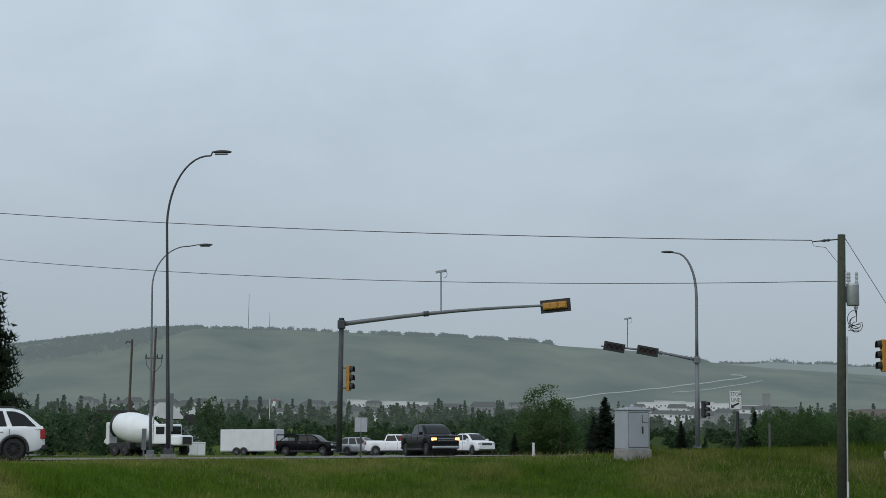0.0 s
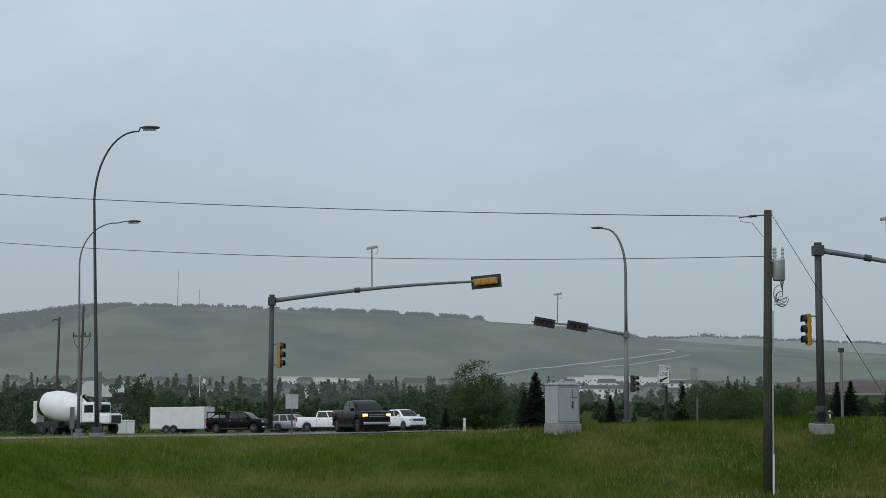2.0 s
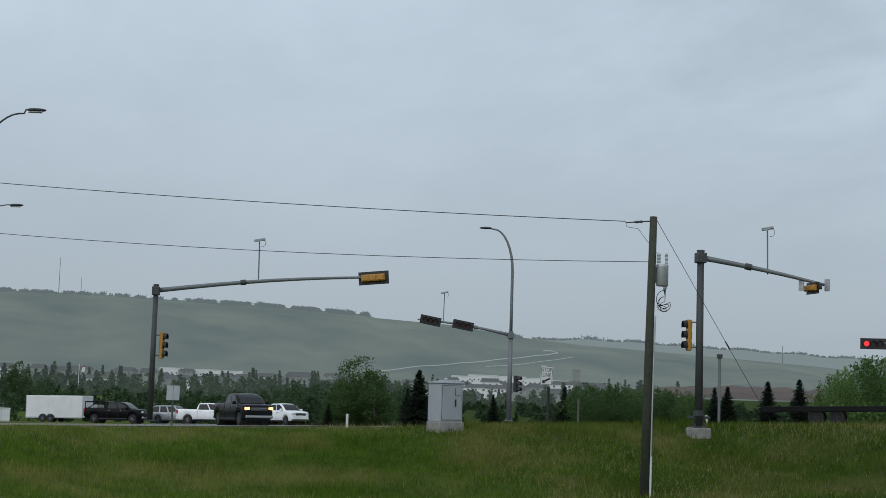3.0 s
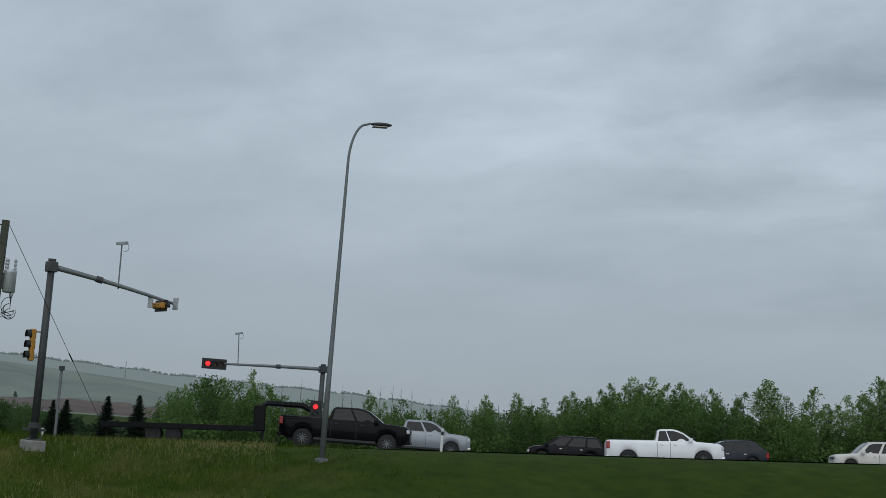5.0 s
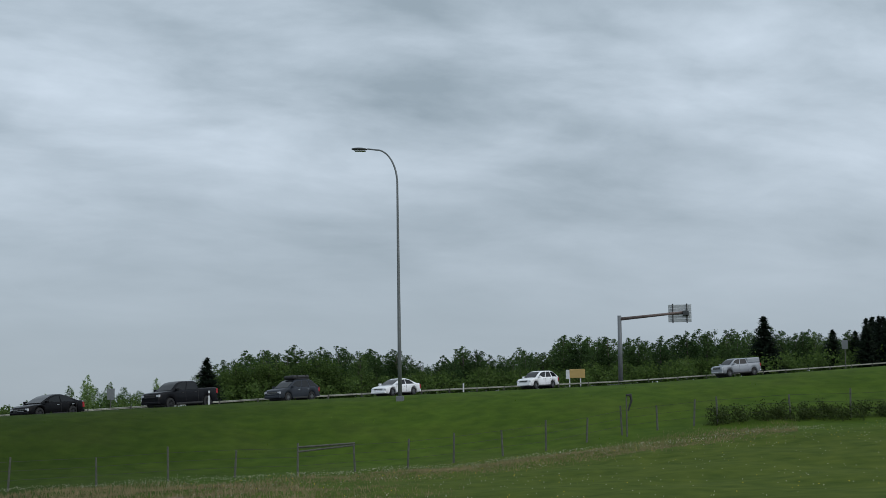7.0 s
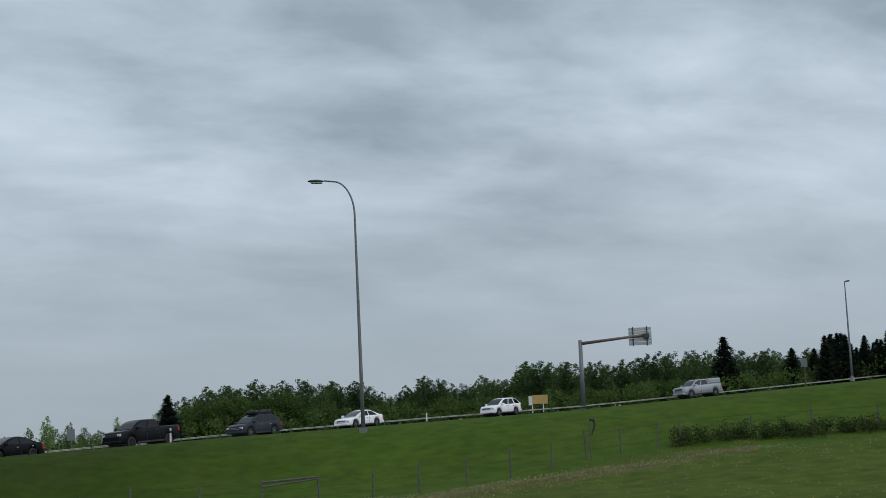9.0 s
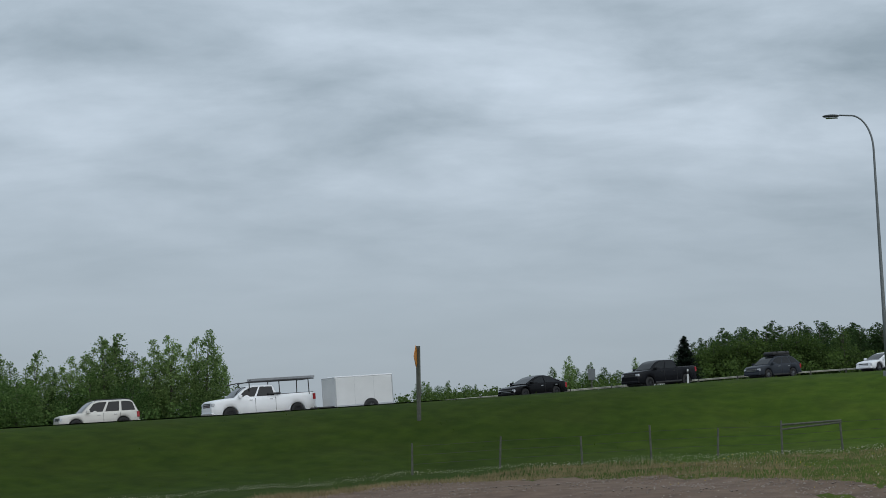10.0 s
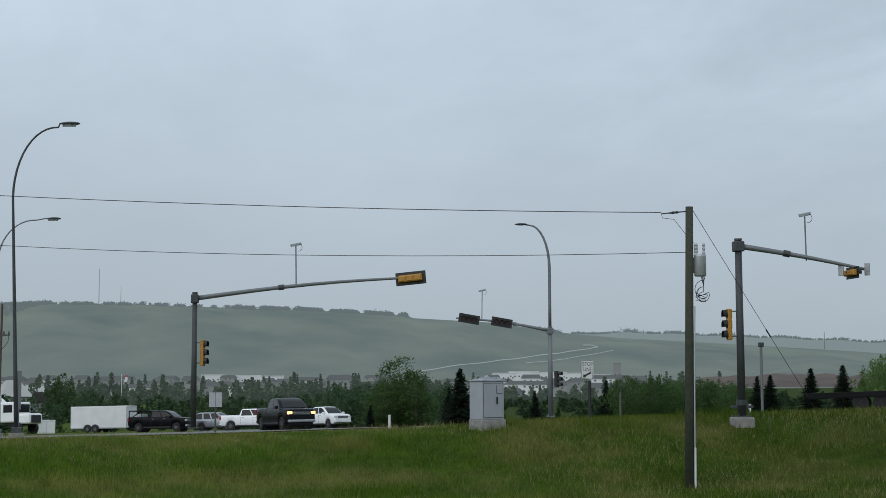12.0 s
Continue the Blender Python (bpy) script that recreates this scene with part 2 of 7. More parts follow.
def grass_material(name, vert=False):
    m = bpy.data.materials.new(name)
    m.use_nodes = True
    n, l = m.node_tree.nodes, m.node_tree.links
    b = n["Principled BSDF"]
    b.inputs["Roughness"].default_value = 0.9
    b.inputs["Specular IOR Level"].default_value = 0.05
    g = n.new("ShaderNodeNewGeometry")
    large = n.new("ShaderNodeTexNoise")
    large.inputs["Scale"].default_value, large.inputs["Detail"].default_value = 0.30, 6.0
    l.new(g.outputs["Position"], large.inputs["Vector"])
    small = n.new("ShaderNodeTexNoise")
    small.inputs["Scale"].default_value, small.inputs["Detail"].default_value = 1.4, 8.0
    l.new(g.outputs["Position"], small.inputs["Vector"])
    green = n.new("ShaderNodeValToRGB")
    e = green.color_ramp.elements
    e[0].position, e[0].color = 0.3, (0.034, 0.064, 0.007, 1)
    e[1].position, e[1].color = 0.72, (0.057, 0.096, 0.010, 1)
    l.new(small.outputs[0], green.inputs[0])
    dry = n.new("ShaderNodeValToRGB")
    d = dry.color_ramp.elements
    d[0].position, d[0].color = 0.45, (0, 0, 0, 1)
    d[1].position, d[1].color = 0.68, (1, 1, 1, 1)
    l.new(large.outputs[0], dry.inputs[0])
    # the bank below the crossing has more dry grass than the mown slope beside the highway
    sp = n.new("ShaderNodeSeparateXYZ")
    l.new(g.outputs["Position"], sp.inputs[0])
    part_dry = n.new("ShaderNodeMapRange")
    part_dry.inputs["From Min"].default_value, part_dry.inputs["From Max"].default_value = 30, 14
    part_dry.inputs["To Min"].default_value, part_dry.inputs["To Max"].default_value = 0.06, 0.48
    l.new(sp.outputs[0], part_dry.inputs[0])
    mul = n.new("ShaderNodeMath")
    mul.operation = "MULTIPLY"
    l.new(dry.outputs[0], mul.inputs[0])
    l.new(part_dry.outputs[0], mul.inputs[1])
    mix = n.new("ShaderNodeMix")
    mix.data_type = "RGBA"
    l.new(mul.outputs[0], mix.inputs["Factor"])
    l.new(green.outputs[0], mix.inputs["A"])
    mix.inputs["B"].default_value = (0.165, 0.138, 0.050, 1)
    # grass value is higher on the low bank and the mown slope, lower between
    fresh = n.new("ShaderNodeMapRange")
    fresh.inputs["From Min"].default_value, fresh.inputs["From Max"].default_value = 22, -10
    fresh.inputs["To Min"].default_value, fresh.inputs["To Max"].default_value = 0.66, 1.20
    l.new(sp.outputs[0], fresh.inputs[0])
    slope = n.new("ShaderNodeMapRange")
    slope.inputs["From Min"].default_value, slope.inputs["From Max"].default_value = 38, 9
    slope.inputs["To Min"].default_value, slope.inputs["To Max"].default_value = 0.0, 1.16
    l.new(sp.outputs[1], slope.inputs[0])
    tufts = n.new("ShaderNodeTexNoise")
    tufts.inputs["Scale"].default_value, tufts.inputs["Detail"].default_value = 0.55, 5.0
    l.new(g.outputs["Position"], tufts.inputs["Vector"])
    patchy = n.new("ShaderNodeMapRange")
    patchy.inputs["From Min"].default_value, patchy.inputs["From Max"].default_value = 0.32, 0.68
    patchy.inputs["To Min"].default_value, patchy.inputs["To Max"].default_value = 0.91, 1.09
    l.new(tufts.outputs[0], patchy.inputs[0])
    larger = n.new("ShaderNodeMath")
    larger.operation = "MAXIMUM"
    l.new(fresh.outputs[0], larger.inputs[0])
    l.new(slope.outputs[0], larger.inputs[1])
    fresh = n.new("ShaderNodeMath")
    fresh.operation = "MULTIPLY"
    l.new(larger.outputs[0], fresh.inputs[0])
    l.new(patchy.outputs[0], fresh.inputs[1])
    tone = n.new("ShaderNodeHueSaturation")
    l.new(fresh.outputs[0], tone.inputs["Value"])
    l.new(mix.outputs["Result"], tone.inputs["Color"])
    # the mown field in front of the fence is lighter
    ln = n.new("ShaderNodeVectorMath")
    ln.operation = "LENGTH"
    l.new(g.outputs["Position"], ln.inputs[0])
    inner = n.new("ShaderNodeMapRange")
    inner.inputs["From Min"].default_value, inner.inputs["From Max"].default_value = 56, 50
    l.new(ln.outputs["Value"], inner.inputs[0])
    south = n.new("ShaderNodeMapRange")
    south.inputs["From Min"].default_value, south.inputs["From Max"].default_value = 13, 6
    l.new(sp.outputs[1], south.inputs[0])
    field = n.new("ShaderNodeMath")
    field.operation = "MULTIPLY"
    l.new(inner.outputs[0], field.inputs[0])
    l.new(south.outputs[0], field.inputs[1])
    mown = n.new("ShaderNodeMix")
    mown.data_type = "RGBA"
    l.new(field.outputs[0], mown.inputs["Factor"])
    l.new(tone.outputs[0], mown.inputs["A"])
    fieldc = n.new("ShaderNodeValToRGB")
    fieldc.color_ramp.elements[0].position, fieldc.color_ramp.elements[0].color = 0.3, (0.044, 0.072, 0.008, 1)
    fieldc.color_ramp.elements[1].position, fieldc.color_ramp.elements[1].color = 0.75, (0.096, 0.124, 0.018, 1)
    l.new(small.outputs[0], fieldc.inputs[0])
    l.new(fieldc.outputs[0], mown.inputs["B"])
    last = mown.outputs["Result"]
    if vert:
        isl = n.new("ShaderNodeHueSaturation")
        mr = n.new("ShaderNodeMapRange")
        mr.inputs["To Min"].default_value, mr.inputs["To Max"].default_value = 1.5, 2.4
        l.new(g.outputs["Random Per Island"], mr.inputs[0])
        l.new(mr.outputs[0], isl.inputs["Value"])
        l.new(last, isl.inputs["Color"])
        last = isl.outputs[0]
    l.new(last, b.inputs["Base Color"])
    if vert:
        tr = n.new("ShaderNodeBsdfTranslucent")
        l.new(last, tr.inputs[0])
        ms = n.new("ShaderNodeMixShader")
        ms.inputs[0].default_value = 0.5
        l.new(b.outputs[0], ms.inputs[1])
        l.new(tr.outputs[0], ms.inputs[2])
        l.new(ms.outputs[0], n["Material Output"].inputs["Surface"])
    if not vert:
        bp = n.new("ShaderNodeBump")
        bp.inputs["Strength"].default_value, bp.inputs["Distance"].default_value = 0.5, 0.08
        l.new(small.outputs[0], bp.inputs["Height"])
        l.new(bp.outputs[0], b.inputs["Normal"])
    return m


GRASS = grass_material("meadow_grass")
BLADES = grass_material("grass_blades", True)
GRAVEL = material("gravel", (0.085, 0.050, 0.030), 0.95, 0, (0.19, 0.125, 0.082), 1.6, 0.7, 0.9, 9, detail=9.0)

# ground: one sheet to the horizon, fine near the bank, coarse far off
rings = [0, 4, 10, 20, 28] + list(np.arange(32, 76, 1.0)) + list(np.arange(78, 130, 4.0)) + list(np.geomspace(130, 4300, 34))
spokes = [-180 + 6 * k for k in range(26)] + list(np.arange(-24, 112, 0.8)) + [112 + 4 * k for k in range(17)]
spokes = sorted(set(round(float(s), 3) for s in spokes if s < 180))
gv, gf = [], []
for r in rings:
    a = np.radians(spokes)
    xs, ys = r * np.sin(a), r * np.cos(a)
    for x, y, z in zip(xs, ys, land(xs, ys)):
        gv.append((x, y, z))
ns = len(spokes)
for i in range(len(rings) - 1):
    for k in range(ns):
        a, b = i * ns + k, i * ns + (k + 1) % ns
        gf.append((a, b, b + ns, a + ns))
ground = raw("ground", gv, gf, GRASS, smooth=True)
tagged(ground, "rough green meadow bank with dry grass patches", "ground", kind="structure")


def spline(points, step=2.0):
    pts = [Vector((*q, 0)) for q in points]
    pts = [2 * pts[0] - pts[1]] + pts + [2 * pts[-1] - pts[-2]]
    res = []
    for a, b, c, d in zip(pts, pts[1:], pts[2:], pts[3:]):
        n = max(2, int((c - b).length / step))
        for k in range(n):
            t = k / n
            res.append(0.5 * ((2 * b) + (c - a) * t + (2 * a - 5 * b + 4 * c - d) * t * t + (3 * b - a - 3 * c + d) * t ** 3))
    res.append(pts[-2])
    return res


def strip(name, line, left, right, lift, mat, dash=None, thick=0.0, cross=5):
    """A ribbon over the land beside a line: from left to right metres off it, dashed if asked."""
    v, f, s, prev = [], [], 0.0, None
    rows_ = []
    for i, q in enumerate(line):
        d = (line[min(i + 1, len(line) - 1)] - line[max(i - 1, 0)]).normalized()
        nrm = Vector((d.y, -d.x, 0))
        if prev is not None:
            s += (q - prev).length
        prev = q
        rows_.append((s, [q + nrm * (left + (right - left) * k / (cross - 1)) for k in range(cross)]))
    for s, row in rows_:
        for q in row:
            v.append((q.x, q.y, float(land(q.x, q.y)) + lift))
    for i in range(len(rows_) - 1):
        if dash and (rows_[i][0] % (dash[0] + dash[1])) > dash[0]:
            continue
        for k in range(cross - 1):
            a = i * cross + k
            f.append((a, a + cross, a + cross + 1, a + 1))
    return raw(name, v, f, mat)


# the highway: its far lane line runs through the queue of waiting cars
HIGHWAY = spline([(-150, 235), (-75, 185), (-35, 158), (-12, 141), (3, 116), (20, 86), (42, 63), (68, 46), (98, 31), (122, 17),
                  (146, 1), (164, -20), (190, -47), (250, -80), (330, -110)])
CROSS = spline([(14, 110), (2, 88), (-12, 65), (-20, 45), (-34, 22), (-60, 0), (-120, -30)])
tagged(strip("road", HIGHWAY, -6.0, 12.5, 0.05, ASPHALT, cross=9), "damp grey asphalt highway with painted lines", "road", kind="structure")
tagged(strip("side_road", CROSS, -6.0, 9.0, 0.055, ASPHALT, cross=9), "damp grey asphalt side road", "road", kind="structure")
tagged(strip("edge_line", HIGHWAY, -2.9, -2.75, 0.06, LINE_WHITE, cross=2), "painted white edge line", "road marking", kind="structure")
tagged(strip("edge_line", HIGHWAY, 10.6, 10.75, 0.06, LINE_WHITE, cross=2), "painted white edge line", "road marking", kind="structure")
tagged(strip("lane_line", HIGHWAY, 5.2, 5.35, 0.06, LINE_WHITE, dash=(3, 6), cross=2), "dashed white lane line", "road marking", kind="structure")
tagged(strip("centre_line", HIGHWAY, 2.0, 2.15, 0.06, LINE_YELLOW, cross=2), "painted yellow centre line", "road marking", kind="structure")
tagged(strip("edge_line", CROSS, -5.2, -5.0, 0.066, LINE_WHITE, cross=2), "painted white edge line", "road marking", kind="structure")

# gravel pad in the field
gpad_v, gpad_f = [], []
PAD_AZ, PAD_R = (44, 46.7, 50, 53.5, 56.4, 63, 68.8, 72.3, 75.5, 80, 84), (28, 29, 31, 34, 37.4, 40.2, 40.5, 38.8, 36.5, 32, 29)
na = 240
for i in range(8):
    for k in range(na + 1):
        az = 44 + (84 - 44) * k / na
        r0, r1 = 22.0, float(np.interp(az, PAD_AZ, PAD_R))
        r = r0 + (r1 - r0) * i / 7 + (1.3 * noise.noise(Vector((k * 0.11, 1.0, 0.0))) + 0.7 * noise.noise(Vector((k * 0.5, 4.0, 0.0)))) * (i == 7)
        q = polar(az, r)
        gpad_v.append((q.x, q.y, float(land(q.x, q.y)) + 0.05))
for i in range(7):
    for k in range(na):
        a = i * (na + 1) + k
        gpad_f.append((a, a + na + 1, a + na + 2, a + 1))
tagged(raw("gravel_pad", gpad_v, gpad_f, GRAVEL), "bare brown gravel pad", "gravel", kind="structure")

# ======== lamps, signals, poles ========


def to(place, base):
    """A point of the world as seen from a thing's base."""
    return Vector(place) - Vector(base)


def street_lamp(base, head, bulge, label, radius=0.11, mat=STEEL, plinth=True, lean=0.0, arc=0.62, drop=0.04):
    """A tall tapered pole that curves over into a lamp arm. head: the lamp's place."""
    base, head = Vector(base), Vector(head)
    lamp = thing("street_lamp", base, label, "street lamp", "street lamps")
    h = head - base
    arm = Vector((h.x, h.y, 0))
    reach = arm.length
    out_ = arm.normalized()
    top = h.z
    rise = top - bulge
    pts = [out_ * (lean * u) + Vector((0, 0, rise * u)) for u in (0, 0.3, 0.65, 1.0)]
    for k in range(1, 13):
        a = math.pi / 2 * k / 12
        pts.append(out_ * (lean + (reach * arc - lean) * (1 - math.cos(a))) + Vector((0, 0, rise + (bulge - drop) * math.sin(a))))
    end = out_ * (reach - 0.25) + Vector((0, 0, top + 0.02))
    pts.append(end)
    part("pole", tube(bmesh.new(), pts, [radius * (1 - 0.62 * min(1, (q.z / top))) for q in pts[:-1]] + [radius * 0.34], 12), mat, lamp, smooth=True)
    ang = math.atan2(out_.y, out_.x)
    m = Matrix.Translation(end + out_ * 0.38) @ Matrix.Rotation(ang, 4, "Z") @ Matrix.Rotation(radians(-3), 4, "Y")
    bm = bmesh.new()
    bmesh.ops.create_uvsphere(bm, u_segments=14, v_segments=8, radius=0.5, matrix=m @ Matrix.Diagonal((0.78, 0.32, 0.15, 1)))
    headp = part("lamp_head", bm, DARK_STEEL, lamp, "flat cobra lamp head", smooth=True)
    bm = bmesh.new()
    box(bm, (-0.3, -0.13, -0.105), (0.22, 0.13, -0.07), 0.01, m)
    part("lens", bm, ALU, headp)
    if plinth:
        bm = bmesh.new()
        box(bm, (-0.17, -0.17, 0), (0.17, 0.17, 0.28), 0.02)
        part("base_cover", bm, mat, lamp)
        bm = bmesh.new()
        tube(bm, [(0, 0, -0.5), (0, 0, 0.06)], 0.3, 14)
        part("footing", bm, CONCRETE, lamp, "round concrete footing")
    return lamp


def signal_head(parent, m, lit=None, back=True, box_mat=SIGNAL_YELLOW, lens_dim=False, horizontal=False, shield=True):
    """A three-lens head: its lenses look along its local -y; upright unless horizontal."""
    if horizontal:
        m = m @ Matrix.Rotation(radians(90), 4, "Y")
    bm = bmesh.new()
    box(bm, (-0.15, -0.10, -0.53), (0.15, 0.12, 0.53), 0.03, m)
    for k in (-1, 0, 1):
        box(bm, (-0.12, 0.10, k * 0.35 - 0.15), (0.12, 0.15, k * 0.35 + 0.15), 0.03, m)
    head = part("signal_head", bm, box_mat, parent)
    if shield:
        bm = bmesh.new()
        box(bm, (-0.29, -0.125, -0.68), (0.29, -0.105, 0.68), 0.0, m)
        part("backplate", bm, SIGNAL_BLACK, head)
    for k in (1, 0, -1):
        bm = bmesh.new()
        mm = m @ Matrix.Translation((0, -0.13, k * 0.35)) @ Matrix.Rotation(radians(90), 4, "X")
        bmesh.ops.create_cone(bm, cap_ends=True, segments=16, radius1=0.145, radius2=0.13, depth=0.03, matrix=mm)
        mat = RED_LENS if lit == k else (RED_LENS_DIM if lens_dim else DARK_LENS)
        part("lens", bm, mat, head)
        bm = bmesh.new()
        ring = []
        for j in range(13):
            a = radians(-30 + 240 * j / 12)
            ring.append((0.155 * math.cos(a), 0.155 * math.sin(a)))
        for (x0, z0), (x1, z1) in zip(ring, ring[1:]):
            if horizontal:
                (x0, z0), (x1, z1) = (-z0, x0), (-z1, x1)
            quad = [(x0, -0.13, z0 + k * 0.35), (x1, -0.13, z1 + k * 0.35), (x1, -0.36, z1 + k * 0.35 - 0.02), (x0, -0.36, z0 + k * 0.35 - 0.02)]
            bm.faces.new([bm.verts.new(m @ Vector(q)) for q in quad])
        part("visor", bm, SIGNAL_BLACK, head)
    return head


def camera_mast(parent, foot, top):
    """A thin upright on the arm with a small detector across its top."""
    bm = bmesh.new()
    tube(bm, [foot, top], 0.028, 8)
    mast = part("detector_mast", bm, STEEL, parent)
    d = Vector((0.9, 0.35, 0)).normalized()
    bm = bmesh.new()
    m = Matrix.Translation(Vector(top) + Vector((0, 0, 0.06))) @ Matrix.Rotation(math.atan2(d.y, d.x), 4, "Z") @ Matrix.Rotation(radians(-12), 4, "Y")
    box(bm, (-0.24, -0.06, -0.05), (0.26, 0.06, 0.07), 0.02, m)
    det = part("detector", bm, ALU, mast)
    bm = bmesh.new()
    loop = [Vector(top) + Vector((0.22 * math.cos(a) * 0.7 + 0.12, 0, 0.16 * math.sin(a) - 0.06)) for a in np.linspace(-1.8, 1.7, 10)]
    tube(bm, loop, 0.009, 5)
    part("cable", bm, WIRE, mast)
    return mast


def signal_mast(base, top_z, arm_end, label, radius=0.13, mat=DARK_STEEL, plinth=None, bow=0.14):
    """An upright pole with a rising arm from just under its top to arm_end (world)."""
    base = Vector(base)
    m = thing("traffic_signal", base, label, "traffic signal", "traffic signals")
    h = top_z - base.z
    part("pole", tube(bmesh.new(), [(0, 0, 0), (0, 0, h)], [radius * 1.08, radius * 0.92], 14), mat, m, smooth=True)
    part("cap", tube(bmesh.new(), [(0, 0, h - 0.02), (0, 0, h + 0.05)], radius * 1.05, 14), mat, m)
    e = to(arm_end, base)
    s = Vector((0, 0, h - 0.22))
    d = (e - s).normalized()
    pts = [s + (e - s) * (k / 8) + Vector((0, 0, bow * math.sin(math.pi * k / 8))) for k in range(9)]
    part("arm", tube(bmesh.new(), pts, [0.105 - 0.055 * k / 8 for k in range(9)], 12), STEEL, m, smooth=True)
    mid = pts[3]
    part("arm_joint", tube(bmesh.new(), [mid - d * 0.12, mid + d * 0.12], 0.12, 12), mat, m)
    bm = bmesh.new()
    box(bm, (-radius - 0.05, -radius - 0.05, h - 0.42), (radius + 0.05, radius + 0.05, h - 0.05), 0.03)
    part("bracket", bm, mat, m)
    bm = bmesh.new()
    box(bm, (-0.24, -0.24, 0), (0.24, 0.24, 0.05), 0.01)
    for x in (-0.18, 0.18):
        for y in (-0.18, 0.18):
            tube(bm, [(x, y, 0.02), (x, y, 0.16)], 0.025, 6)
    part("base_plate", bm, mat, m)
    if plinth:
        bm = bmesh.new()
        box(bm, (-plinth, -plinth, -0.75), (plinth, plinth, 0.0), 0.04)
        part("plinth", bm, CONCRETE, m, "weathered concrete footing")
    return m, pts


def facing(place, base, toward):
    """Local pose at a world place whose -y looks at the point toward."""
    d = Vector(toward) - Vector(place)
    return Matrix.Translation(to(place, base)) @ Matrix.Rotation(math.atan2(d.y, d.x) + math.pi / 2, 4, "Z")


# crossing, near corner: mast A and its two heads, seen from behind
A = polar(-4.06, 62, -1.95)
mast_a, arm = signal_mast(A, 3.84, polar(5.0, 62.5, 4.62), "dark grey steel signal mast with long rising arm", 0.115)
signal_head(mast_a, facing(polar(4.55, 62.3, 4.56), A, polar(12, 150, 0)) @ Matrix.Rotation(radians(5), 4, "Y"), horizontal=True)
signal_head(mast_a, facing(polar(-3.72, 62, 1.28), A, polar(86, 100, 0)) @ Matrix.Diagonal((0.68, 0.68, 1.06, 1)), shield=False)
camera_mast(mast_a, to(polar(-0.05, 62.2, 4.28), A), to(polar(-0.07, 62.2, 5.95), A))
for z in (0.85, 1.72):
    part("head_bracket", tube(bmesh.new(), [to(polar(-4.06, 62, z), A), to(polar(-3.7, 62, z), A)], 0.03, 6), STEEL, mast_a)

# crossing, far corner: mast B with a street lamp on top
B = polar(10.18, 92, -2.25)
mast_b, arm = signal_mast(B, 3.5, polar(6.40, 92, 4.13), "grey steel signal mast with lamp pole above it", 0.15, STEEL)
signal_head(mast_b, facing(polar(6.92, 91.8, 4.06), B, (6, 0, 4)) @ Matrix.Rotation(radians(10), 4, "Y"), box_mat=SIGNAL_BLACK, horizontal=True, lens_dim=True)
signal_head(mast_b, facing(polar(8.24, 91.8, 3.82), B, (6, 0, 4)) @ Matrix.Rotation(radians(10), 4, "Y"), box_mat=SIGNAL_BLACK, horizontal=True, lens_dim=True)
signal_head(mast_b, facing(polar(10.44, 91.8, 0.16), B, (60, 60, 0)), box_mat=SIGNAL_BLACK, shield=False)
camera_mast(mast_b, to(polar(7.44, 92, 3.98), B), to(polar(7.46, 92, 5.85), B))
hb = to(polar(9.05, 92, 10.23), B)
pts = [Vector((0, 0, 5.7)), Vector((0, 0, 7.2)), Vector((0, 0, 9.6))]
for k in range(1, 9):
    a = math.pi / 2 * k / 8
    pts.append(Vector((hb.x * 0.7 * (1 - math.cos(a)), hb.y * 0.7 * (1 - math.cos(a)), 9.6 + 2.8 * math.sin(a))))
pts.append(Vector((hb.x * 0.9, hb.y * 0.9, 12.46)))
lp = part("lamp_pole", tube(bmesh.new(), pts, [0.11 - 0.006 * k for k in range(len(pts))], 10), STEEL, mast_b, smooth=True)
bm = bmesh.new()
bmesh.ops.create_uvsphere(bm, u_segments=12, v_segments=8, radius=0.5, matrix=Matrix.Translation((hb.x, hb.y, 12.47)) @ Matrix.Rotation(math.atan2(hb.y, hb.x), 4, "Z") @ Matrix.Diagonal((0.85, 0.32, 0.16, 1)))
part("lamp_head", bm, DARK_STEEL, lp, smooth=True)

# crossing, near corner by the bank: mast C on its concrete footing
C = polar(17.69, 52, -1.28)
mast_c, arm = signal_mast(C, 5.07, polar(22.62, 52.6, 3.93), "dark grey steel signal mast on a concrete footing", 0.135, plinth=0.36, bow=0.05)
signal_head(mast_c, facing(polar(21.95, 52.6, 3.84), C, polar(21.95, 52.6, 3.84) + polar(86, 100)) @ Matrix.Scale(0.72, 4), horizontal=True)
signal_head(mast_c, facing(polar(17.26, 52, 2.03), C, polar(-72, 100, 0)) @ Matrix.Diagonal((0.68, 0.68, 1.06, 1)), shield=False)
camera_mast(mast_c, to(polar(20.3, 52.4, 4.3), C), to(polar(20.28, 52.4, 5.9), C))
for z in (1.6, 2.5):
    part("head_bracket", tube(bmesh.new(), [to(polar(17.69, 52, z), C), to(polar(17.3, 52, z), C)], 0.025, 6), STEEL, mast_c)
for az in (21.6, 22.58):
    mm = facing(polar(az, 52.5, 3.95), C, polar(40, 120, 2))
    bm = bmesh.new()
    box(bm, (-0.1, -0.03, -0.22), (0.1, 0.03, 0.22), 0.01, mm)
    part("end_plate", bm, ALU, mast_c)
bm = bmesh.new()
tube(bm, [(0, 0, 0.42), (0, 0, 0.62)], 0.2, 12)
box(bm, (-0.42, -0.05, 0.32), (0.42, 0.05, 0.42), 0.01)
part("base_collar", bm, DARK_STEEL, mast_c)

